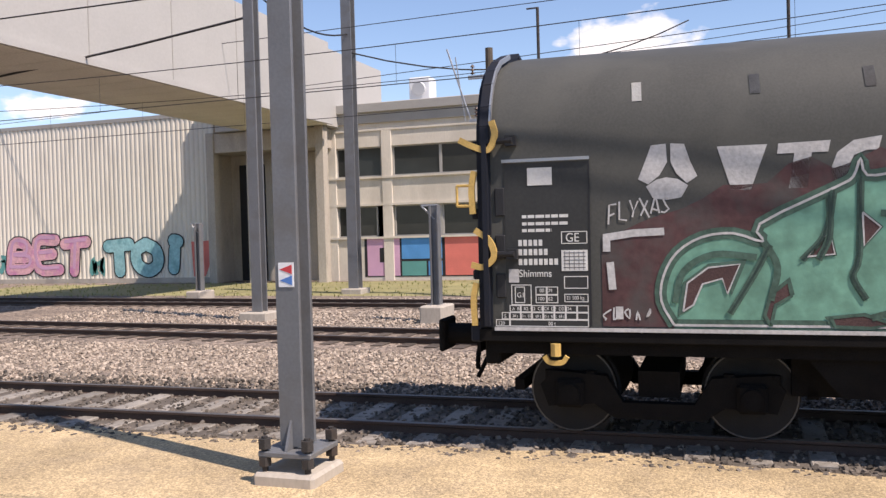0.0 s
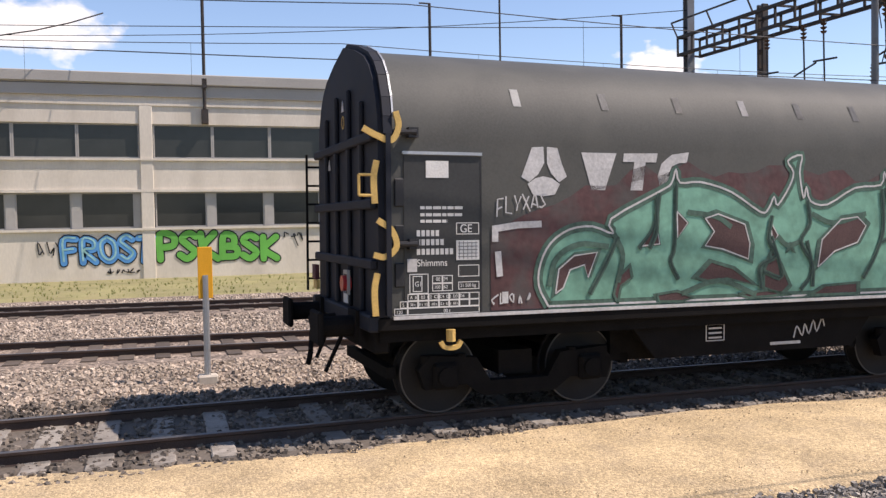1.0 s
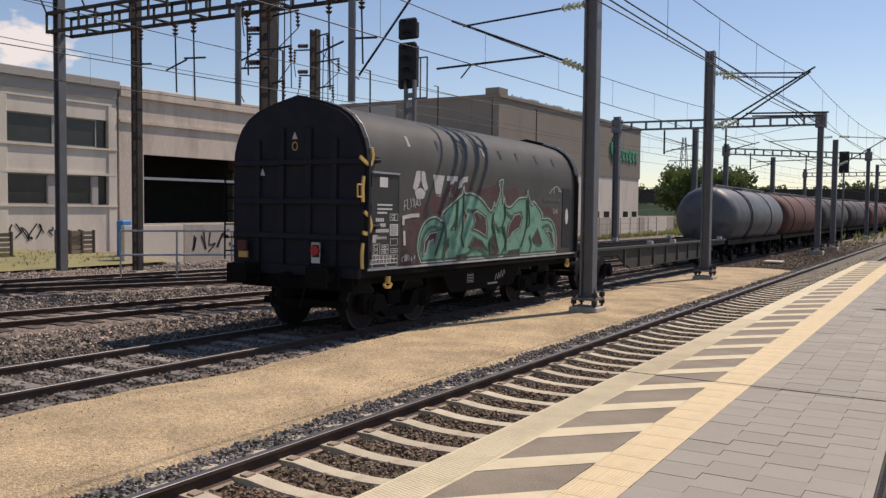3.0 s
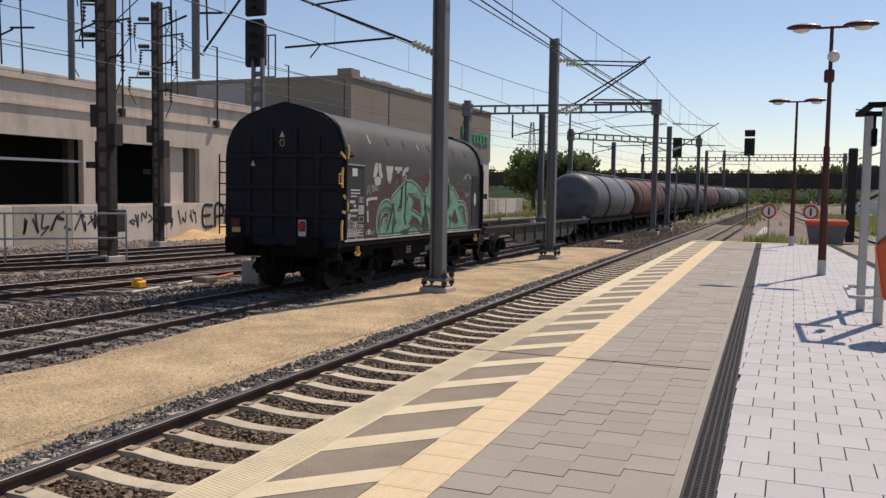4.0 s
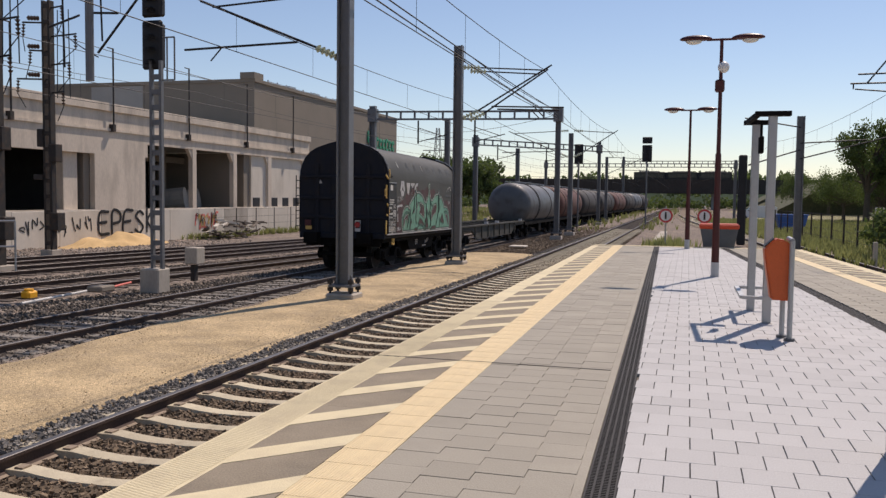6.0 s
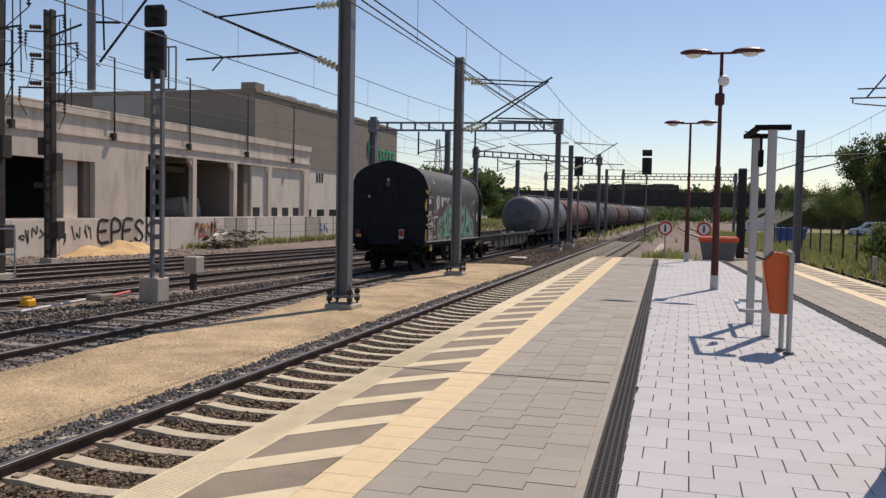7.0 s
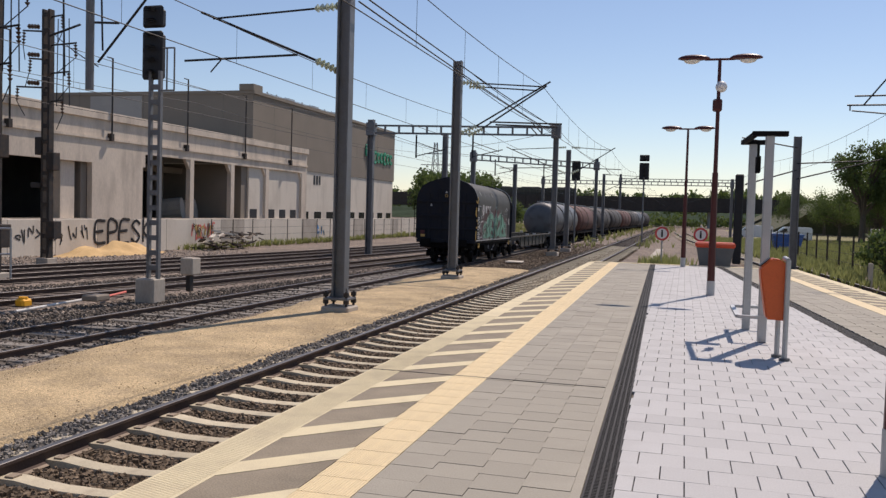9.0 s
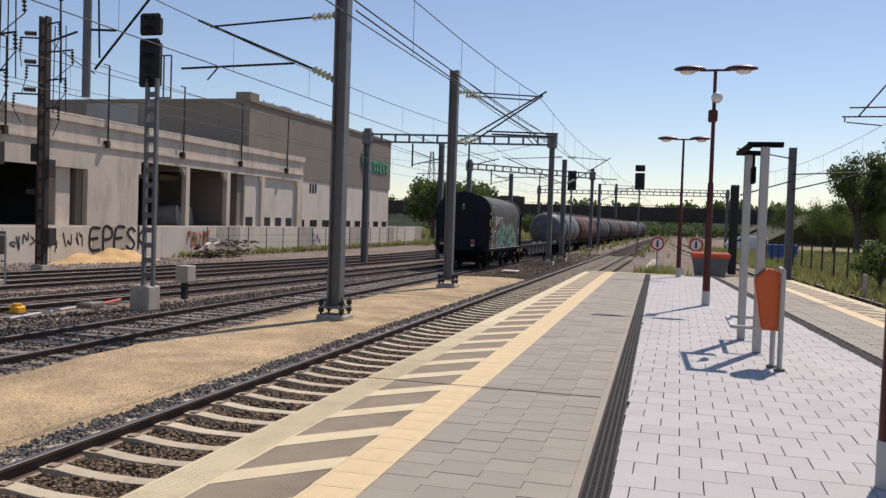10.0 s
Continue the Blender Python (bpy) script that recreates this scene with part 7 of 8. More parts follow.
stand = thing("steel_stand", (0.97, 12.62, 0), "empty galvanised steel information stand of two posts", "stand")
for y, x in ((-0.66, 0.06), (0.66, -0.05)):
    bm = boxed(x - 0.055, x + 0.055, y - 0.05, y + 0.05, 0, 2.74, 0.01)
    part("post", bm, "steel", stand)
# Caps and beam are near-black: their backlit shade is put into the colour.
bm = bmesh.new()
box(bm, -0.16, 0.28, -0.74, -0.58, 2.7, 2.76)
part("cap", bm, "under", stand, "steel cap plate with backlit dark in its colour")
part("cap", boxed(-0.22, 0.2, 0.58, 0.74, 2.7, 2.76), "under", stand, "steel cap plate with backlit dark in its colour")
bm = bmesh.new()
bar(bm, (-0.13, -0.62, 2.72), (-0.19, 0.62, 2.72), 0.06, 0.06)
part("crossbeam", bm, "under", stand)
bm = boxed(-0.06, 0.0, -0.16, 0.06, 2.25, 2.48, 0.01)
rod(bm, (-0.03, -0.05, 2.48), (-0.03, -0.05, 2.7), 0.02, 6)
part("loudspeaker", bm, "under", stand, "small dark box hanging from the beam")
bm = bmesh.new()
for p, q in (((-0.25, -0.7, 0.33), (-0.25, 0.7, 0.33)), ((-0.25, -0.7, 0.33), (0.2, -0.7, 0.33)), ((-0.25, 0.7, 0.33), (0.2, 0.7, 0.33))):
    bar(bm, p, q, 0.06, 0.04)
part("foot_rail", bm, "steel", stand)

bin_ = thing("litter_bin", (1.03, 10.5, 0), "orange plastic litter bin on two steel posts", "litter bin")
bm = bmesh.new()
prism(bm, [(-0.08, 0.46), (0.15, 0.45), (0.16, 1.06), (0.07, 1.15), (-0.05, 1.17), (-0.165, 1.06), (-0.16, 0.96)], "y", 0.04, 0.32)
bmesh.ops.bevel(bm, geom=bm.edges[:], offset=0.018, segments=2, affect="EDGES")
part("body", bm, "bin", bin_)
bm = prism(bmesh.new(), [(-0.166, 1.075), (-0.062, 1.172), (-0.052, 1.16), (-0.156, 1.063)], "y", 0.08, 0.28)
part("mouth", bm, "black", bin_)
for x, y, h in ((0.13, 0.0, 1.15), (0.07, 0.24, 0.5)):
    bm = bmesh.new()
    rod(bm, (x, y, 0), (x, y, h), 0.03, 10)
    if h > 1:
        rod(bm, (x, y, h), (x - 0.03, y + 0.12, h + 0.02), 0.03, 10)
    post = part("post", bm, "steel", bin_)
    part("base_plate", rodded((x, y, 0), (x, y, 0.03), 0.06, 12), "grit", post)

grit = thing("grit_bin", (1.05, 31.2, 0), "grey grit bin with an orange red lid", "grit bin")
bm = bmesh.new()
prism(bm, [(-0.5, 0.0), (0.5, 0.0), (0.62, 0.62), (-0.62, 0.62)], "y", -0.4, 0.4)
part("tub", bm, "grit", grit)
bm = boxed(-0.66, 0.66, -0.45, 0.45, 0.62, 0.8, 0.05)
part("lid", bm, "grit_lid", grit)
for x in (-0.8, 0.6):
    t = thing("round_sign", (x, 33.5, -0.6), "round red-rimmed prohibition sign on a thin post", "sign", "round signs")
    part("post", rodded((0, 0, 0), (0, 0, 1.95), 0.03, 8), "steel", t)
    bm = rodded((0, -0.05, 1.6), (0, -0.02, 1.6), 0.26, 28)
    part("rim", bm, "sign_red", t, "red rim")
    bm = rodded((0, -0.056, 1.6), (0, -0.05, 1.6), 0.19, 28)
    part("face", bm, "sign_white", t)
    bm = bmesh.new()
    box(bm, -0.035, 0.035, -0.062, -0.056, 1.47, 1.68), rod(bm, (0, -0.062, 1.715), (0, -0.056, 1.715), 0.035, 10)
    part("symbol", bm, "black", t)
h_mast(4.75, 41.5, 5.4, -0.6, 0.3, plinth=False, label="grey steel mast beside the side track")
bm = bmesh.new()
for z0, z1, d in ((4.9, 5.3, -2.4), (4.2, 4.3, 2.6), (3.5, 4.4, 3.4), (3.9, 3.2, -2.2)):
    rod(bm, (4.75, 41.5, z0), (4.75 + d, 41.0, z1), 0.03, 6)
solid("bracket_arm", bm, "wire", "dark bracket arms on the side mast", "bracket arm", "bracket arms")
bm = bmesh.new()
rod(bm, (3.88, 24, 4.6), (8.2, 24, 4.62), 0.022, 6), rod(bm, (4.05, 24, 4.83), (8.2, 24, 4.9), 0.022, 6), rod(bm, (4.27, 24, 4.61), (5.3, 24, 5.95), 0.02, 6), rod(bm, (5.3, 24, 5.95), (8.2, 24, 5.8), 0.02, 6), rod(bm, (3.99, 24, 4.46), (4.8, 24, 4.38), 0.018, 6), rod(bm, (3.95, 24, 4.46), (3.95, 24, 4.6), 0.018, 6)
solid("bracket_arm", bm, "wire", "dark bracket arms over the side track", "bracket arm", "bracket arms")
solid("marker_post", boxed(6.08, 6.22, 31.9, 32.05, -0.7, 0.25, 0.02), "concrete", "short grey concrete marker post beside the side track", "post")
h_mast(8.3, 24.0, 6.2, -0.7, 0.28, plinth=False, label="grey steel mast at the far side track")

platform_lamp(1.345, 5.97, 4.95)


# ---------------------------------------------------------------- greenery and distance
def tree(x, y, h, r, seed, base=-0.7, label="leafy green broadleaf tree with uneven crown", leaves=2600, size=(0.1, 0.24)):
    rg = random.Random(seed)
    t = thing("tree", (x, y, base), label, "tree", "trees")
    bm = bmesh.new()
    rod(bm, (0, 0, 0), (0.1, 0, h * 0.5), 0.035 * h, 10, 0.02 * h)
    tips = []
    for k in range(30):
        a, z = rg.uniform(0, 6.28), h * rg.uniform(0.25, 0.6)
        tip = Vector((math.cos(a) * r * rg.uniform(0.4, 0.95), math.sin(a) * r * rg.uniform(0.4, 0.95), h * rg.uniform(0.45, 0.97)))
        tip.x *= 1.15 - tip.z / h * 0.55
        tip.y *= 1.15 - tip.z / h * 0.55
        rod(bm, (0, 0, z), tip, 0.012 * h, 6, 0.003 * h)
        tips.append(tip)
    part("trunk", bm, "bark", t, "forked trunk and limbs")
    verts, faces = [], []
    for _ in range(leaves):
        c = rg.choice(tips)
        u = rg.random() ** 0.7 * r * 0.33
        d = Vector((rg.gauss(0, 1), rg.gauss(0, 1), rg.gauss(0, 0.75))).normalized()
        p = c + d * u
        if p.z < 0.5:
            continue
        s = rg.uniform(*size) * h / 7
        e = Euler((rg.uniform(0, 6.3), rg.uniform(0, 6.3), rg.uniform(0, 6.3))).to_matrix()
        k = len(verts)
        for q in ((-s, 0, 0), (0, -s * 0.6, s * 0.15), (s, 0, 0), (0, s * 0.6, s * 0.15)):
            verts.append(tuple((p + e @ Vector(q)) * S))
        faces.append((k, k + 1, k + 2, k + 3))
    me = bpy.data.meshes.new("crown")
    me.from_pydata(verts, [], faces)
    me.materials.append(M["leaf"])
    ob = new("crown", me)
    ob.parent = t
    ob["kind"] = "stuff"
    return t


for k, (x, y, h, r) in enumerate(((18.2, 100, 10.6, 3.6), (23.0, 97, 12.0, 4.4), (21.5, 112, 10.0, 4.4), (29, 101, 12.0, 5.0), (26.5, 122, 11.0, 5.0), (17, 148, 6.5, 4.0), (22, 152, 7.5, 4.5), (28, 150, 8.5, 5.0), (20.5, 103, 5.0, 3.2), (25, 102, 6.0, 3.6), (28.5, 106, 7.0, 4.0), (18.5, 116, 5.5, 3.4), (33, 100, 9.0, 4.5))):
    tree(x, y, h, r, 50 + k, leaves=8500, size=(0.06, 0.13))
for k, (x, y, h, r) in enumerate(((-35, 121, 7.5, 4.6), (-31, 127, 7.4, 4.4), (-27.5, 133, 4.6, 3.4), (-38, 131, 8.5, 5.0), (-23.5, 140, 3.6, 3.0), (-33.5, 138, 8.5, 5.2))):
    tree(x, y, h, r, 80 + k, base=-1.0, leaves=5200, size=(0.14, 0.3))


def tufts(name, n, where, size, label, seed):
    rg = random.Random(seed)
    verts, faces = [], []
    for _ in range(n):
        x, y, z = where(rg)
        h = rg.uniform(*size)
        for _ in range(5):
            a = rg.uniform(0, 6.28)
            dx, dy = math.cos(a) * h * 0.12, math.sin(a) * h * 0.12
            lx, ly = rg.uniform(-0.4, 0.4) * h, rg.uniform(-0.4, 0.4) * h
            k = len(verts)
            verts += [((x - dx) * S, (y - dy) * S, z * S), ((x + dx) * S, (y + dy) * S, z * S), ((x + lx) * S, (y + ly) * S, (z + h) * S)]
            faces.append((k, k + 1, k + 2))
    me = bpy.data.meshes.new(name)
    me.from_pydata(verts, [], faces)
    me.materials.append(M["blade"])
    return tagged(new(name, me), label, "grass", kind="stuff")


tufts("verge_grass", 2600, lambda r: (r.uniform(-37, -28.5), r.uniform(-40, 24), -0.64), (0.05, 0.16), "thin dry grass along the buildings", 1)
tufts("wall_weeds", 900, lambda r: (-28.3 - r.uniform(-0.9, 0.2), r.uniform(44, 100), -1.1), (0.15, 0.5), "weeds at the foot of the boundary wall", 2)
tufts("side_weeds", 15000, lambda r: (lambda y: (r.uniform(7.6 - 0.07 * y + 0.3, 22), y, -0.66))(r.uniform(20, 100)), (0.12, 0.5), "tall weeds beside the side track", 3)
tufts("far_scrub", 5000, lambda r: (r.uniform(-60, -13), r.uniform(86, 212), -1.15), (0.25, 0.8), "rough scrub beyond the tracks", 6)


def woods(name, n, where, radius, size, label, seed, leaves=220):
    """Many leafy crowns run together, too far off to be told apart: clumps of small leaves."""
    rg = random.Random(seed)
    verts, faces = [], []
    for _ in range(n):
        c, r = Vector(where(rg)), rg.uniform(*radius)
        for _ in range(leaves):
            d = Vector((rg.gauss(0, 1), rg.gauss(0, 1), rg.gauss(0, 1))).normalized()
            p = c + Vector((d.x, d.y, d.z * 0.8)) * r * rg.random() ** 0.35 * (0.8 + 0.35 * noise.noise(d * 2 + c))
            q = rg.uniform(*size)
            e = Euler((rg.uniform(0, 6.3), rg.uniform(0, 6.3), rg.uniform(0, 6.3))).to_matrix()
            k = len(verts)
            verts += [tuple((p + e @ Vector(v)) * S) for v in ((-q, 0, 0), (0, -q * 0.6, q * 0.2), (q, 0, 0), (0, q * 0.6, q * 0.2))]
            faces.append((k, k + 1, k + 2, k + 3))
    me = bpy.data.meshes.new(name)
    me.from_pydata(verts, [], faces)
    me.materials.append(M["leaf"])
    return tagged(new(name, me), label, "woods", kind="stuff")


woods("far_woods", 110, lambda r: (lambda x: (x, r.uniform(300, 345), 7.0 + 2.0 * noise.noise(Vector((x * 0.03, 1, 0)))))(r.uniform(-270, 150)), (4.5, 7.0), (0.5, 1.1), "dark green woods behind the road bridge", 7)
woods("bridge_bushes", 60, lambda r: (r.uniform(-75, 16), r.uniform(233, 262), r.uniform(-0.5, 1.2)), (2.0, 3.6), (0.3, 0.7), "bushes in the shade of the road bridge", 8, 110)
tufts("track_weeds", 700, lambda r: (r.choice((-7.4, -2.6, 2.8)) + r.gauss(0, 0.7), r.uniform(60, 200), -0.7), (0.15, 0.6), "low weeds between the far tracks", 8)
tufts("end_weeds", 260, lambda r: (r.gauss(-0.75, 0.35), 32.6 + abs(r.gauss(0, 2.5)), -0.66), (0.3, 0.85), "weeds behind the platform end", 4)
for (x0, y0), (x1, y1), m, lb in (((-12.98, 14.35), (-13.31, 16.85), "white", "white pole lying beside the track"), ((-13.24, 17.42), (-13.58, 18.74), "gr_coral", "faded red barrier bar lying beside the track")):
    solid("fallen_pole", rodded((x0, y0, -0.66), (x1, y1, -0.66), 0.028, 8), m, lb, "pole")
bm = bmesh.new()
box(bm, -1.6, -1.2, 31, 55, -0.7, -0.35)
solid("end_kerb_wall", bm, "concrete", "low concrete kerb beyond the platform", "kerb")
bm = bmesh.new()
prism(bm, [(7.4, GROUND - 0.1), (8.5, -0.62), (60, -0.6), (62, GROUND - 0.1)], "y", 10, 190)
solid("side_meadow", bm, "grass", "overgrown grassy ground beside the tracks", kind="structure")
for x, y, h in ((7.3, 35.5, 1.9), (9.5, 44, 1.6)):
    tree(x, y, h, h * 0.62, int(y), leaves=900, size=(0.28, 0.5), label="small light green bush among the weeds")
fence = thing("wire_fence", (0, 0, 0), "rusty wire fence on thin posts", "fence")
FP = [(8.4 - 0.055 * (y - 20), y) for y in np.arange(18, 68, 2.6)]
for x, y in FP:
    bm = boxed(x - 0.035, x + 0.035, y - 0.035, y + 0.035, -0.7, 1.0)
    part("post", bm, "old_steel", fence)
for (xa, ya), (xb, yb) in zip(FP, FP[1:]):
    bm = bmesh.new()
    for z in (-0.2, 0.2, 0.6, 0.95):
        rod(bm, (xa, ya, z), (xb, yb, z), 0.008, 4)
    for k in range(10):
        x, y = xa + (xb - xa) * k / 10, ya + (yb - ya) * k / 10
        rod(bm, (x, y, -0.6), (x, y, 0.95), 0.005, 3)
    part("mesh_panel", bm, "old_steel", fence)
def small_van(x, y, label):
    """A compact panel van that points towards -x."""
    t = thing("van", (x, y, -0.66), label, "van", "vans on the far road")
    bm = prism(bmesh.new(), [(-2.1, 0.35), (2.1, 0.35), (2.1, 1.55), (1.9, 1.68), (-0.55, 1.68), (-1.2, 1.12), (-1.95, 0.98), (-2.1, 0.8)], "y", -0.82, 0.82)
    bmesh.ops.bevel(bm, geom=bm.edges[:], offset=0.07, segments=2, affect="EDGES")
    part("body", bm, "van", t, "plain white van body", smooth=True)
    for sy in (-0.83, 0.83):
        part("side_window", prism(bmesh.new(), [(-1.05, 1.12), (-0.3, 1.12), (-0.3, 1.5), (-0.6, 1.5)], "y", sy - 0.012, sy + 0.012), "glass", t, "dark side window")
        for x in (-1.35, 1.3):
            part("wheel", rodded((x, sy * 0.98 - 0.09, 0.3), (x, sy * 0.98 + 0.09, 0.3), 0.3, 18), "black", t)
    part("windscreen", prism(bmesh.new(), [(-1.2, 1.14), (-0.6, 1.66), (-0.58, 1.63), (-1.17, 1.11)], "y", -0.68, 0.68), "glass", t)
    part("bumper", boxed(-2.16, -2.0, -0.78, 0.78, 0.36, 0.6, 0.03), "grit", t)
    for sy in (-0.6, 0.6):
        part("headlight", boxed(-2.13, -2.02, sy - 0.14, sy + 0.14, 0.72, 0.88, 0.02), "lens", t)
    return t


driving_van = small_van(20.6, 95, "white van driving along the road behind the fence")
small_van(7.55, 104, "white van parked on the road by the bridge")
solid("cream_cabinet", boxed(11.45, 11.95, 59.8, 60.2, -0.7, 1.25, 0.03), "facade", "cream metal cabinet among the weeds", "cabinet")
t = thing("blue_skip", (7.55, 70, -0.66), "blue steel skip behind the fence", "skip")
bm = bmesh.new()
prism(bm, [(-0.85, 0.1), (0.85, 0.1), (1.1, 1.25), (-1.1, 1.25)], "y", -0.9, 0.9)
part("tub", bm, "blue_box", t)
bm = boxed(-1.14, 1.14, -0.95, 0.95, 1.2, 1.28)
part("rim", bm, "blue_box", t)

rb = thing("road_bridge", (0, 0, 0), "dark road bridge crossing the tracks in the distance", "bridge")
BY = 215
bm = boxed(-110, 140, BY, BY + 12, 4.0, 5.6)
part("deck", bm, "under", rb, "dark steel deck girder")
for y in (BY - 0.4, BY + 11.6):
    part("parapet", boxed(-110, 140, y, y + 0.4, 3.2, 6.55), "old_steel", rb, "dark plate parapet")
bm = bmesh.new()
for x in np.arange(-90, 45, 3.0):
    rod(bm, (x, BY - 0.3, 6.5), (x, BY - 0.3, 6.95), 0.06, 5)
bar(bm, (-90, BY - 0.3, 6.95), (45, BY - 0.3, 6.95), 0.08, 0.08)
part("railing", bm, "old_steel", rb)
stiff = mesh_of("stiffener", boxed(-0.12, 0.12, BY - 0.55, BY - 0.4, 3.2, 6.5), "old_steel")
for x in np.arange(-60, 30, 3.0):
    piece("stiffener", stiff, rb, (x, 0, 0))
for x in (-62, -44, -27, 6, 22):
    for y in (BY + 2.5, BY + 9):
        part("pier", boxed(x - 0.6, x + 0.6, y - 0.6, y + 0.6, -1.5, 4.3, 0.05), "roof_edge", rb, "square concrete bridge pier")
bm = bmesh.new()
prism(bm, [(12.5, -1), (24.5, 5.4), (140, 5.4), (140, -1)], "y", BY - 60, BY + 40)
solid("embankment", bm, "slope", "grassy bridge embankment", kind="structure")

# long articulated bus on the bridge, its front towards -x
bus = thing("articulated_bus", (-13, BY + 3.5, 5.6), "long dark articulated bus driving over the road bridge", "bus")
for x0, x1 in ((-11.5, -4.1), (-3.5, 3.5), (4.1, 11.5)):
    body = part("body_section", boxed(x0, x1, -1.2, 1.2, 0.35, 2.8, 0.12), "flat", bus, "dark green grey body section")
    part("roof_unit", boxed(x0 + 1.2, x1 - 1.2, -0.9, 0.9, 2.8, 3.0, 0.05), "grit", body)
    for k in range(4):
        w = (x1 - x0 - 0.6) / 4
        part("window", boxed(x0 + 0.35 + k * w, x0 + 0.2 + (k + 1) * w, -1.225, -1.19, 1.35, 2.35), "glass", body, "dark bus window")
    for x in (x0 + 1.5, x1 - 1.5):
        part("wheel", rodded((x, -1.15, 0.45), (x, -0.85, 0.45), 0.45, 16), "black", bus)
for x in (-3.8, 3.8):
    part("bellows", boxed(x - 0.32, x + 0.32, -1.1, 1.1, 0.5, 2.7), "black", bus, "black folding bellows")
bm = bmesh.new()
bmesh.ops.create_grid(bm, x_segments=160, y_segments=6, size=1)
for v in bm.verts:
    u, w = v.co.x, v.co.y
    x = u * 900
    v.co = Vector((x, 430 + w * 120, -3 + (w + 1) * 7.5 * (1 + 0.3 * noise.noise(Vector((x * 0.006, 3, 0)))) + 2.5 * noise.noise(Vector((x * 0.05, w * 3, 0))) + 1.3 * noise.noise(Vector((x * 0.2, w * 3, 5)))))
solid("backdrop_hills", bm, "hill", "low wooded hills on the horizon", kind="structure", smooth=True)


def pylon(x, y, h):
    t = thing("power_pylon", (x, y, 0), "distant lattice power pylon", "pylon")
    bm = bmesh.new()
    for sx in (-1, 1):
        for sy in (-1, 1):
            rod(bm, (sx * 2, sy * 2, 0), (sx * 0.4, sy * 0.4, h), 0.14, 4)
    for k in range(10):
        z, w = h * k / 10, 2 - 1.6 * k / 10
        bar(bm, (-w, -w, z), (w, -w, z + h / 10), 0.1, 0.1), bar(bm, (w, -w, z), (-w, -w, z + h / 10), 0.1, 0.1)
    for z, w in ((h * 0.7, 5), (h * 0.85, 4)):
        bar(bm, (-w, 0, z), (w, 0, z), 0.25, 0.25)
    part("lattice", bm, "mast", t)


pylon(-79, 270, 24)


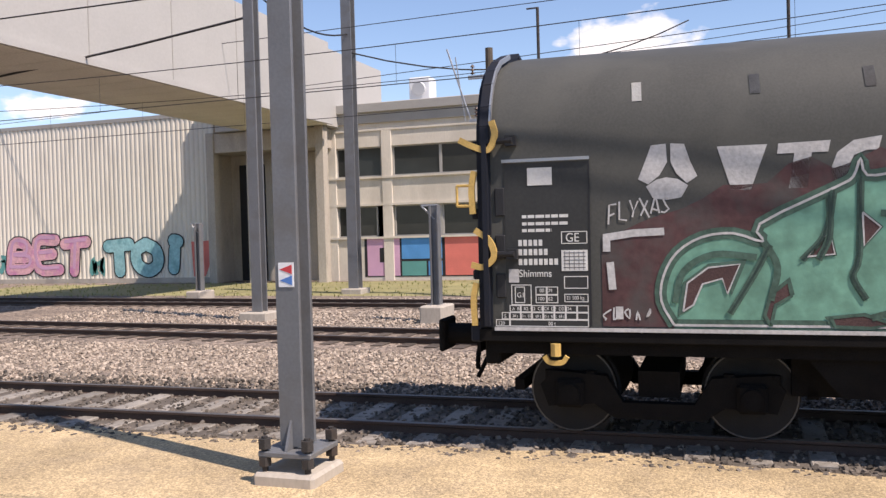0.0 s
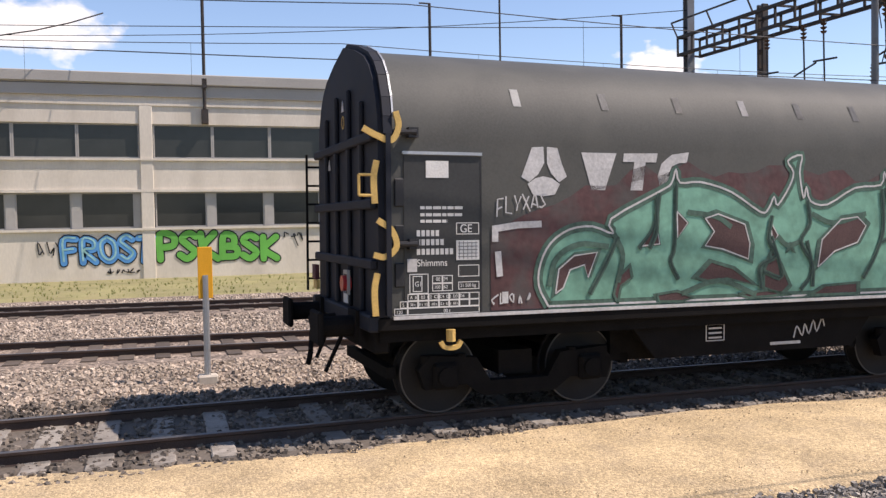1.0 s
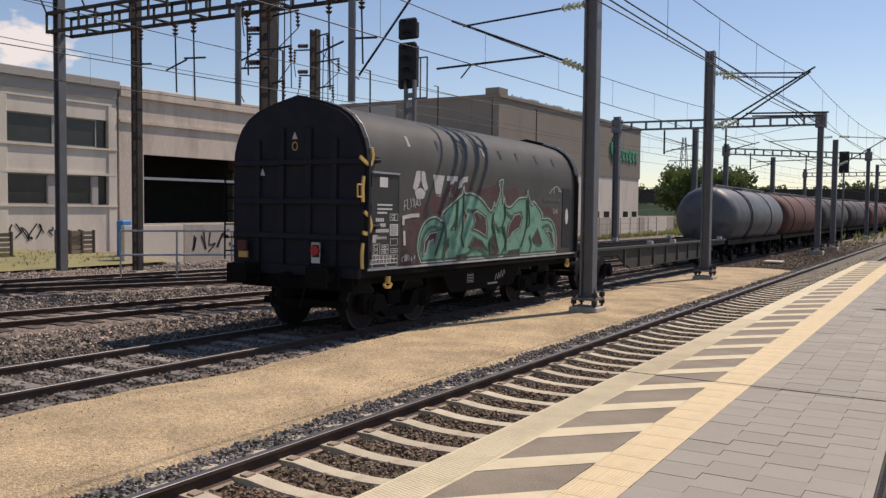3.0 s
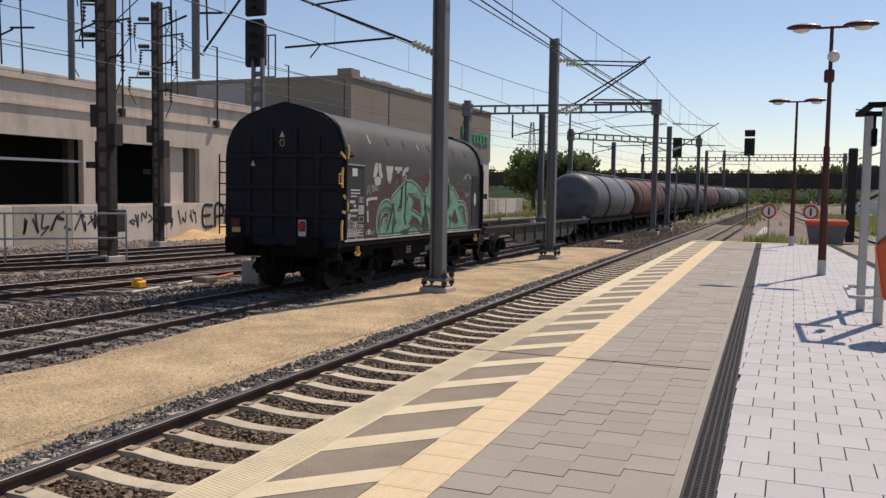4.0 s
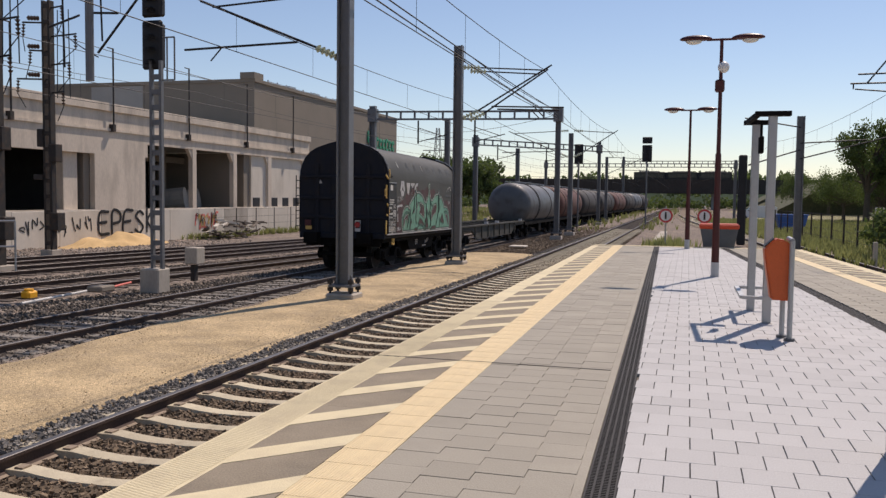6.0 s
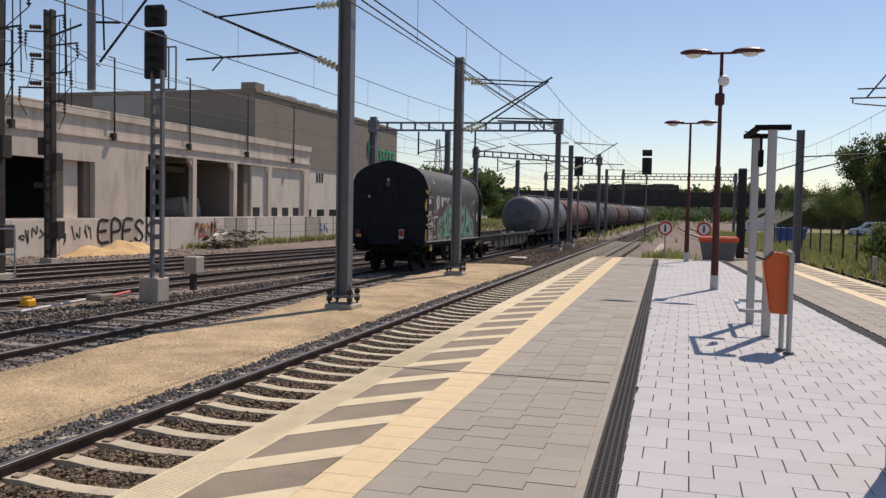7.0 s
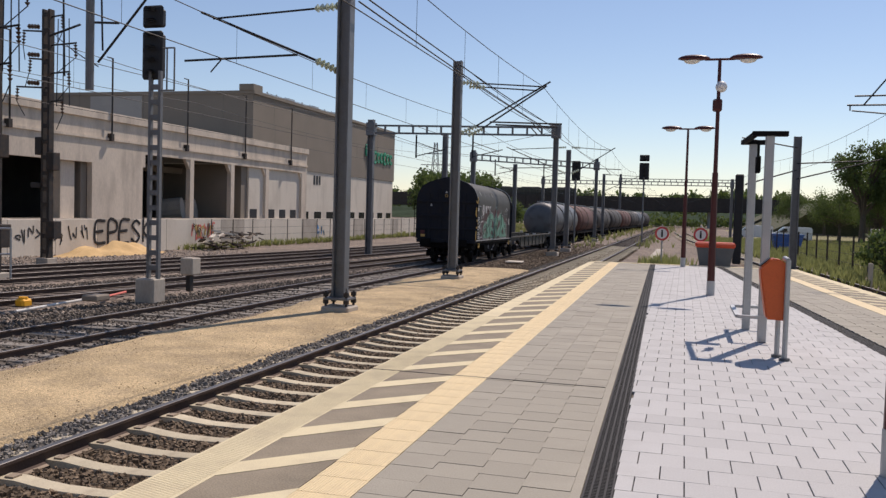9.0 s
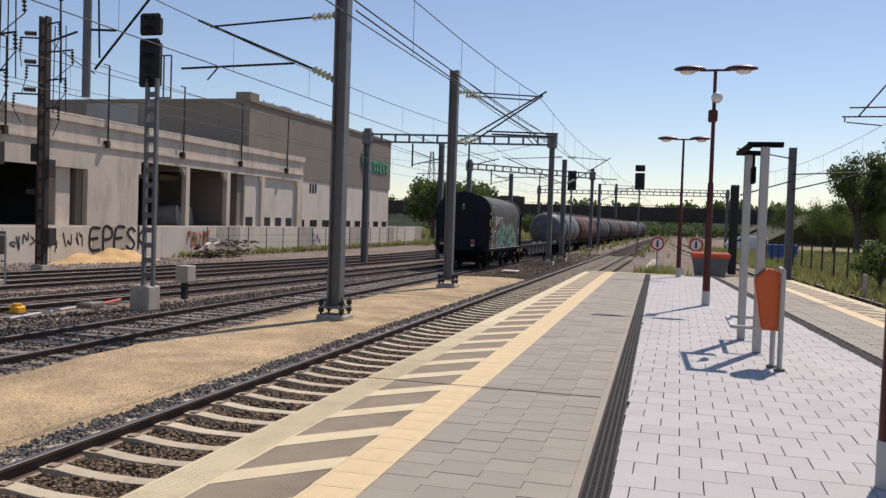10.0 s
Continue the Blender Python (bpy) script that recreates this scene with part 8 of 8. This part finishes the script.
def cloud(at, w, h, seed):
    """A soft far cloud: a pale card beyond everything, its shape a noise that thins out to the rim."""
    m = bpy.data.materials.new("cloud vapour")
    m.use_nodes = True
    n, l = m.node_tree.nodes, m.node_tree.links
    n.clear()
    out, mix, clear, em = (n.new("ShaderNode" + k) for k in ("OutputMaterial", "MixShader", "BsdfTransparent", "Emission"))
    em.inputs[0].default_value, em.inputs[1].default_value = (1.0, 1.0, 1.0, 1), 0.8
    tc, nz, gr = n.new("ShaderNodeTexCoord"), n.new("ShaderNodeTexNoise"), n.new("ShaderNodeTexGradient")
    mp = n.new("ShaderNodeMapping")
    mp.inputs["Scale"].default_value, mp.inputs["Location"].default_value = (1.6, 1.6 * h / w * 1.6, 1), (seed, seed * 0.7, 0)
    nz.inputs["Scale"].default_value, nz.inputs["Detail"].default_value = 1.6, 8
    gr.gradient_type = "SPHERICAL"
    ob = new("cloud", bpy.data.meshes.new("cloud"))
    ob.data.from_pydata([(-1, -1, 0), (1, -1, 0), (1, 1, 0), (-1, 1, 0)], [], [(0, 1, 2, 3)])
    ob.data.materials.append(m)
    eye = Vector((0, 0, 1.7))
    ob.matrix_world = look(at, eye) @ Matrix.Diagonal((w, h, 1, 1))
    l.new(tc.outputs["Object"], gr.inputs[0]), l.new(tc.outputs["Object"], mp.inputs[0]), l.new(mp.outputs[0], nz.inputs[0])
    mul = n.new("ShaderNodeMath")
    mul.operation = "MULTIPLY_ADD"
    mul.inputs[1].default_value, mul.inputs[2].default_value = 1.5, -0.75
    l.new(nz.outputs[0], mul.inputs[0])
    add = n.new("ShaderNodeMath")
    add.operation = "ADD"
    l.new(mul.outputs[0], add.inputs[0]), l.new(gr.outputs[0], add.inputs[1])
    rg = n.new("ShaderNodeMapRange")
    rg.inputs[1].default_value, rg.inputs[2].default_value = 0.2, 0.55
    l.new(add.outputs[0], rg.inputs[0])
    l.new(rg.outputs[0], mix.inputs[0]), l.new(clear.outputs[0], mix.inputs[1]), l.new(em.outputs[0], mix.inputs[2])
    l.new(mix.outputs[0], out.inputs[0])
    return tagged(ob, "soft white cumulus cloud in the sky", kind="structure")


cloud((-1500, -170, 318), 150, 62, 1.3)
cloud((-1500, -1430, 300), 120, 40, 4.3)
cloud((-1500, 940, 290), 115, 62, 7.1)
cloud((-1500, 520, 262), 90, 36, 2.2)


# ---------------------------------------------------------------- movement
def run(t):
    """How far the train has rolled since the start."""
    return 4.62 * t


def on_track(y, length):
    """The pose of a wagon whose rear end is at y: both its bogies on the falling, slightly bent track."""
    a, b = [Vector((freight_x(q), q, RAIL + fall(q))) for q in (y + 1.7, y + length - 1.7)]
    d = b - a
    yaw, pitch = math.atan2(-d.x, d.y), math.atan2(d.z, math.hypot(d.x, d.y))
    o = a - d.normalized() * 1.7
    return pose(o.x * S, o.y * S, o.z * S, math.degrees(pitch), 0, math.degrees(yaw))


BUS_AT, BUS_SPEED = -13.8, 12.2


def motions():
    coarse = [i * 0.5 for i in range(21)]
    walk(driving_van, [(t, pose((20.6 - 3.75 * (t - 6.3)) * S, 95 * S, -0.66 * S)) for t in coarse])
    walk(bus, [(t, pose((BUS_AT - BUS_SPEED * (t - 7.0)) * S, (BY + 3.5) * S, 5.6 * S)) for t in coarse])
    for w, wheels, y, length in [(hood_wagon, hood_wheels, -2.62, LH), (flat_wagon, flat_wheels, -2.62 + LH + 0.95, FL)] + tanks:
        walk(w, [(t, on_track(y + run(t), length)) for t in coarse])
        if w in (hood_wagon, flat_wagon):
            for ws in wheels:
                at = ws.location.copy()
                walk(ws, [(i / 10, Matrix.Translation(at) @ Matrix.Rotation(-run(i / 10) / 0.44, 4, "X")) for i in range(101)])


motions()
